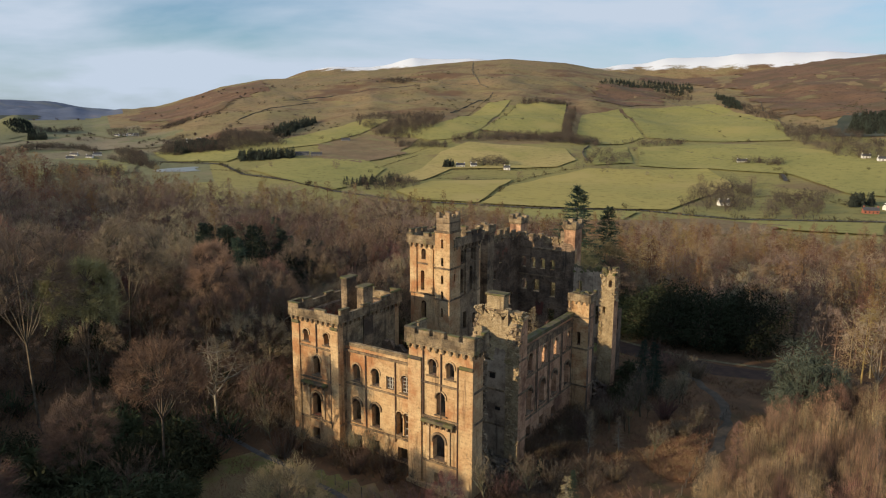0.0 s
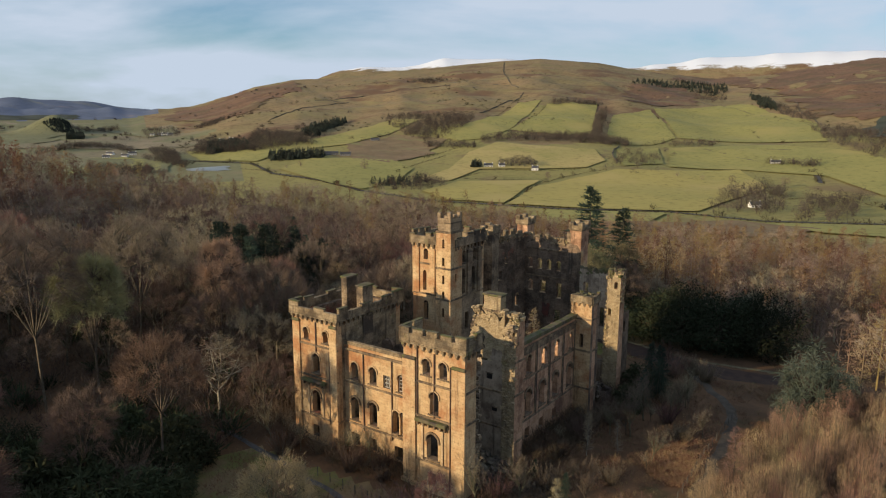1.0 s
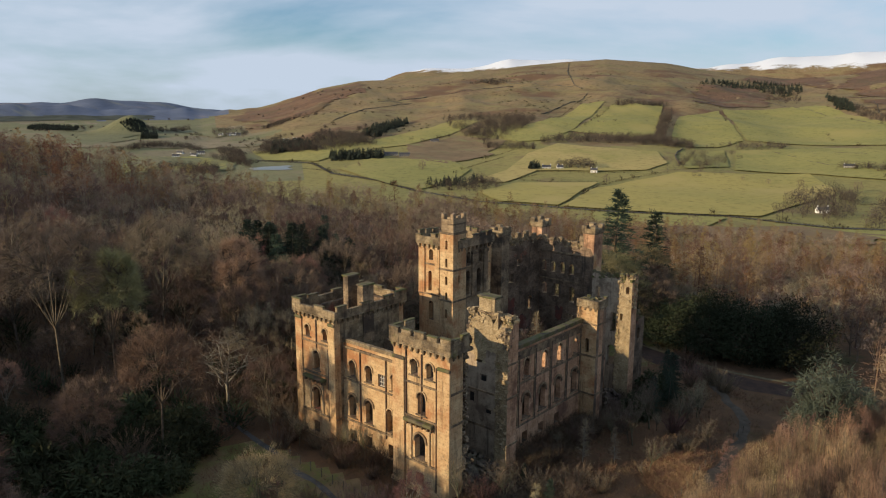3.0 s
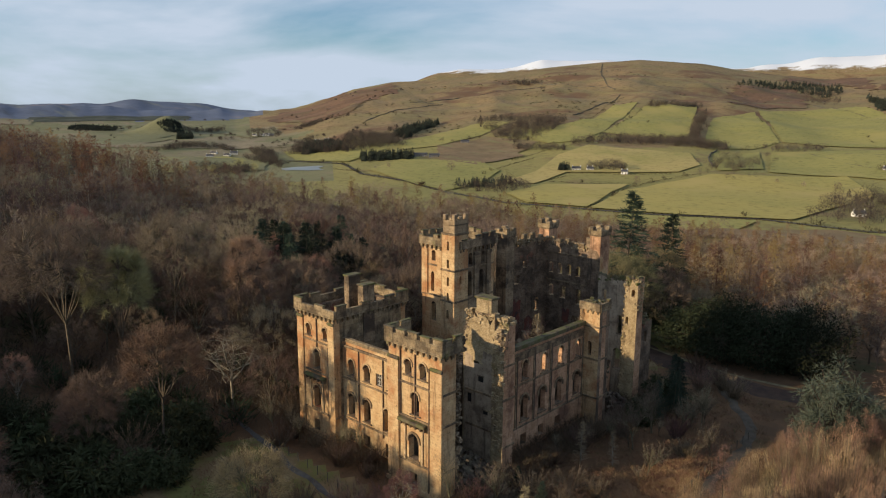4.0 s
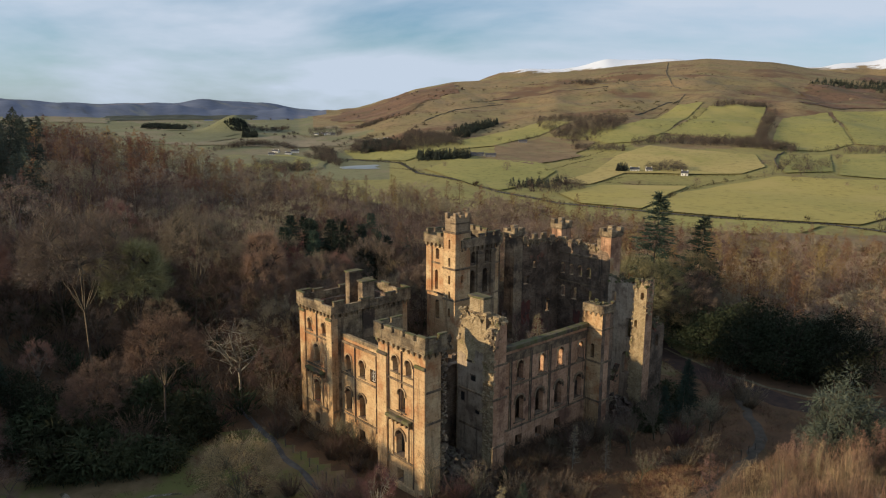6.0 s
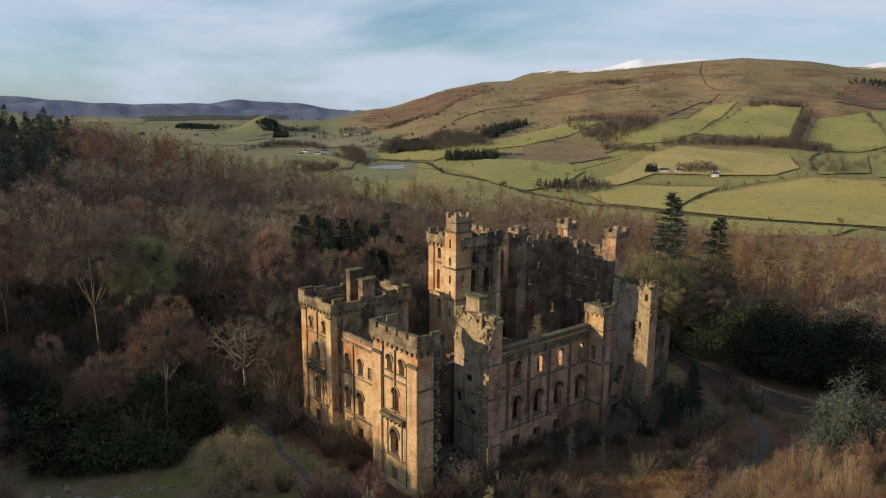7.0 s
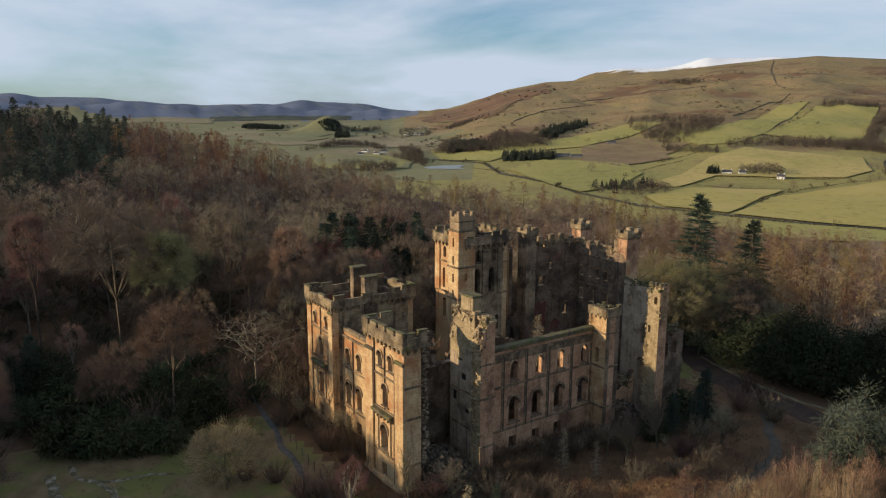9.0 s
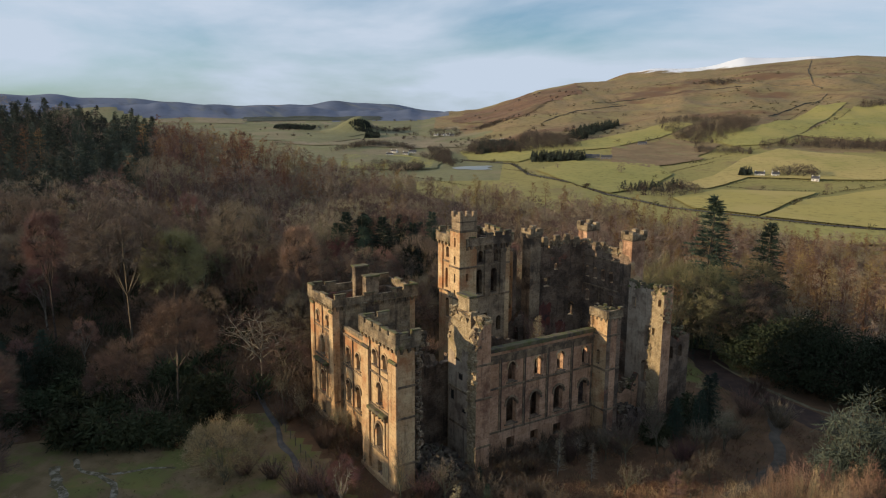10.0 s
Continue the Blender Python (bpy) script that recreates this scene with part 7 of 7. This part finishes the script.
# shrubs and thin young trees in the clearing
for key, x, y, s in (("brownshrub", 8, 8, 0.9), ("brownshrub", 10, 14, 0.8), ("redshrub", 4, 2, 0.8), ("birch", 6.5, 3.0, 0.42), ("birch", 2.6, -1.0, 0.42), ("larchp", 12, 1.0, 0.5), ("larchp", 9, -5, 0.42),
                     ("larchp", 7.5, 20, 0.45), ("brownshrub", 5, 24, 0.9), ("brownshrub", 4, 30, 0.9), ("ash", 12, 41, 0.38), ("ash", 7, 40, 0.4), ("brownshrub", 6, 33, 1.0), ("laurel", 5, 42, 0.9),
                     ("spruce", 8, 47, 0.4), ("shrub", 1.5, 71.5, 0.8), ("laurel", 4, 51, 1.2), ("spruce", 3.6, 56, 0.42), ("brownshrub", 9, 65, 1.0), ("redshrub", 6, 62, 0.9), ("silver", 13, 47, 0.7), ("brownshrub", 11, 52, 0.8), ("silver", 10, 30, 0.8), ("redshrub", 13, 38, 0.7), ("shrub", 7, 67.5, 0.7), ("brownshrub", 16, 33, 0.6), ("spruce", 5, 9, 0.2), ("spruce", 11, 6, 0.24), ("ash", -29, -2, 0.3), ("ash", -18.5, 0.8, 0.26),
                     ("brownshrub", -27, -5, 0.9), ("brownshrub", -16, -3, 0.8), ("brownshrub", -11, -2.5, 0.5), ("brownshrub", -12, -12, 0.7), ("redshrub", -15, -15, 0.8)):
    plant(key, x, y, s)
for key, x, y, s in (("brownshrub", -34, 2, 1.1), ("ash", -36, 6, 0.6), ("brownshrub", -35, 12, 1.0), ("redshrub", -6, -11, 0.8), ("laurel", -31, -24, 1.3), ("laurel", -29, -21, 1.0), ("laurel", -40, -16, 1.3)):
    plant(key, x, y, s)
for k in range(46):   # thin saplings along the foot of the south range and over the clearing
    x, y = rng.uniform(2.5, 21), rng.uniform(2, 60)
    if on_way(x, y) or rng.random() < (x - 4) / 24:
        continue
    pick = rng.random()
    plant("larchp" if pick < 0.25 else "silver" if pick < 0.5 else "ash" if pick < 0.75 else "brownshrub" if pick < 0.92 else "spruce", x, y, {0: 0.34, 1: 0.5, 2: 0.24, 3: 0.6, 4: 0.25}[0 if pick < 0.25 else 1 if pick < 0.5 else 2 if pick < 0.75 else 3 if pick < 0.92 else 4] * rng.uniform(0.75, 1.25))
for k in range(110):   # young growth at the edge of the larch stand
    x, y = rng.uniform(13, 28), rng.uniform(-12, 7)
    if x < 13 + (y + 12) * 0.55 or on_way(x, y):
        continue
    plant(("pinkbroom", "tanbroom", "ochrebroom", "redshrub")[k % 4], x, y, (0.95 if k % 4 == 3 else 0.58) * rng.uniform(0.8, 1.2))
# growth on the wall tops and in the roofless rooms
for key, x, y, z, s in (("larchp", -4.5, 26, 10.5, 0.58), ("larchp", -1.9, 33.6, 12.5, 0.36), ("redshrub", -12, 33, 8.0, 1.3), ("brownshrub", -6, 5, 17.0, 0.5), ("brownshrub", -4, 3, 17.2, 0.4), ("brownshrub", -17, 5.5, 12.6, 0.55), ("brownshrub", -15.5, 6, 12.2, 0.45), ("redshrub", -14, 13.5, 11.5, 0.6)):
    plant(key, x, y, s, z)


def rubble_heap(cx, cy, rx, ry, high, count, seed):
    """A bank of fallen building stone, every larger stone a piece of its own."""
    r = random.Random(seed)
    heap = tagged(new("rubble_heap"), "heap of fallen building stone below the collapsed wall", "rubble")
    shapes = []
    for k in range(6):
        bm = bmesh.new()
        bmesh.ops.create_cube(bm, size=1.0)
        for v in bm.verts:
            v.co += Vector((r.uniform(-0.12, 0.12), r.uniform(-0.12, 0.12), r.uniform(-0.12, 0.12)))
        bmesh.ops.bevel(bm, geom=bm.edges[:], offset=0.07, segments=1, affect="EDGES")
        me = bpy.data.meshes.new("stone")
        bm.to_mesh(me)
        bm.free()
        me.materials.append(DEBRIS)
        shapes.append(me)
    n = 18
    V, F = [], []
    for i in range(n + 1):
        for j in range(n + 1):
            u, v = i / n * 2 - 1, j / n * 2 - 1
            x, y = cx + u * rx, cy + v * ry
            V.append((x, y, tz(x, y) - 0.15 + high * max(0, 1 - u * u) * max(0, 1 - v * v) * (0.8 + 0.5 * noise.noise(Vector((x, y, 2))))))
    for i in range(n):
        for j in range(n):
            a = i * (n + 1) + j
            F.append((a, a + n + 1, a + n + 2, a + 1))
    part("rubble_bank", mesh_of("rubble_bank", V, F, [DEBRIS]), heap)
    for k in range(count):
        u, v = r.uniform(-0.95, 0.95), r.uniform(-0.95, 0.95)
        x, y = cx + u * rx, cy + v * ry
        z = tz(x, y) + high * (1 - u * u) * (1 - v * v) * 0.95
        s = r.uniform(0.25, 0.75)
        ob = part("stone", shapes[k % 6], heap)
        ob.matrix_basis = pose(x, y, z, r.uniform(0, 360), r.uniform(0, 360), r.uniform(0, 360)) @ Matrix.Diagonal((s * r.uniform(0.8, 1.5), s, s * 0.7, 1))


rubble_heap(-3.2, 7.0, 4.6, 4.6, 2.6, 170, 3)
rubble_heap(5.5, 6.0, 3.4, 5.5, 1.0, 90, 4)
rubble_heap(-1.0, 41.5, 4.0, 4.2, 3.0, 90, 5)
rubble_heap(-14.0, 40.0, 5.0, 8.0, 3.5, 70, 6)


def fence(pts, gap=2.4):
    f = tagged(new("fence"), "thin wire fence on weathered wooden posts", "fence")
    for (x0, y0), (x1, y1) in zip(pts, pts[1:]):
        k = max(1, round(math.hypot(x1 - x0, y1 - y0) / gap))
        for i in range(k):
            x, y = x0 + (x1 - x0) * i / k, y0 + (y1 - y0) * i / k
            part("post", boxes_mesh("post", WOODPOST, [(x - 0.05, x + 0.05, y - 0.05, y + 0.05, tz(x, y) - 0.2, tz(x, y) + 1.35)], 0.015), f)
            nx, ny = x0 + (x1 - x0) * (i + 1) / k, y0 + (y1 - y0) * (i + 1) / k
            for hgt in (0.5, 0.9, 1.25):
                v, fc = tubes([(x, y, tz(x, y) + hgt, nx, ny, tz(nx, ny) + hgt, 0.015, 0.015)], 3)
                part("wire", mesh_of("wire", v.tolist(), fc.tolist(), [WOODPOST]), f)


fence([(20.6, 46), (20.8, 30), (21.6, 18), (22.3, 2), (23.2, -8)])
fence([(-26, -5.8), (-14, -6.6), (-3, -7.2), (9, -9.4)])

# trees of a kind that found no place
for slots in PROTO.values():
    for thing, used in slots:
        if not used:
            for piece in list(thing.children):
                bpy.data.objects.remove(piece)
            bpy.data.objects.remove(thing)
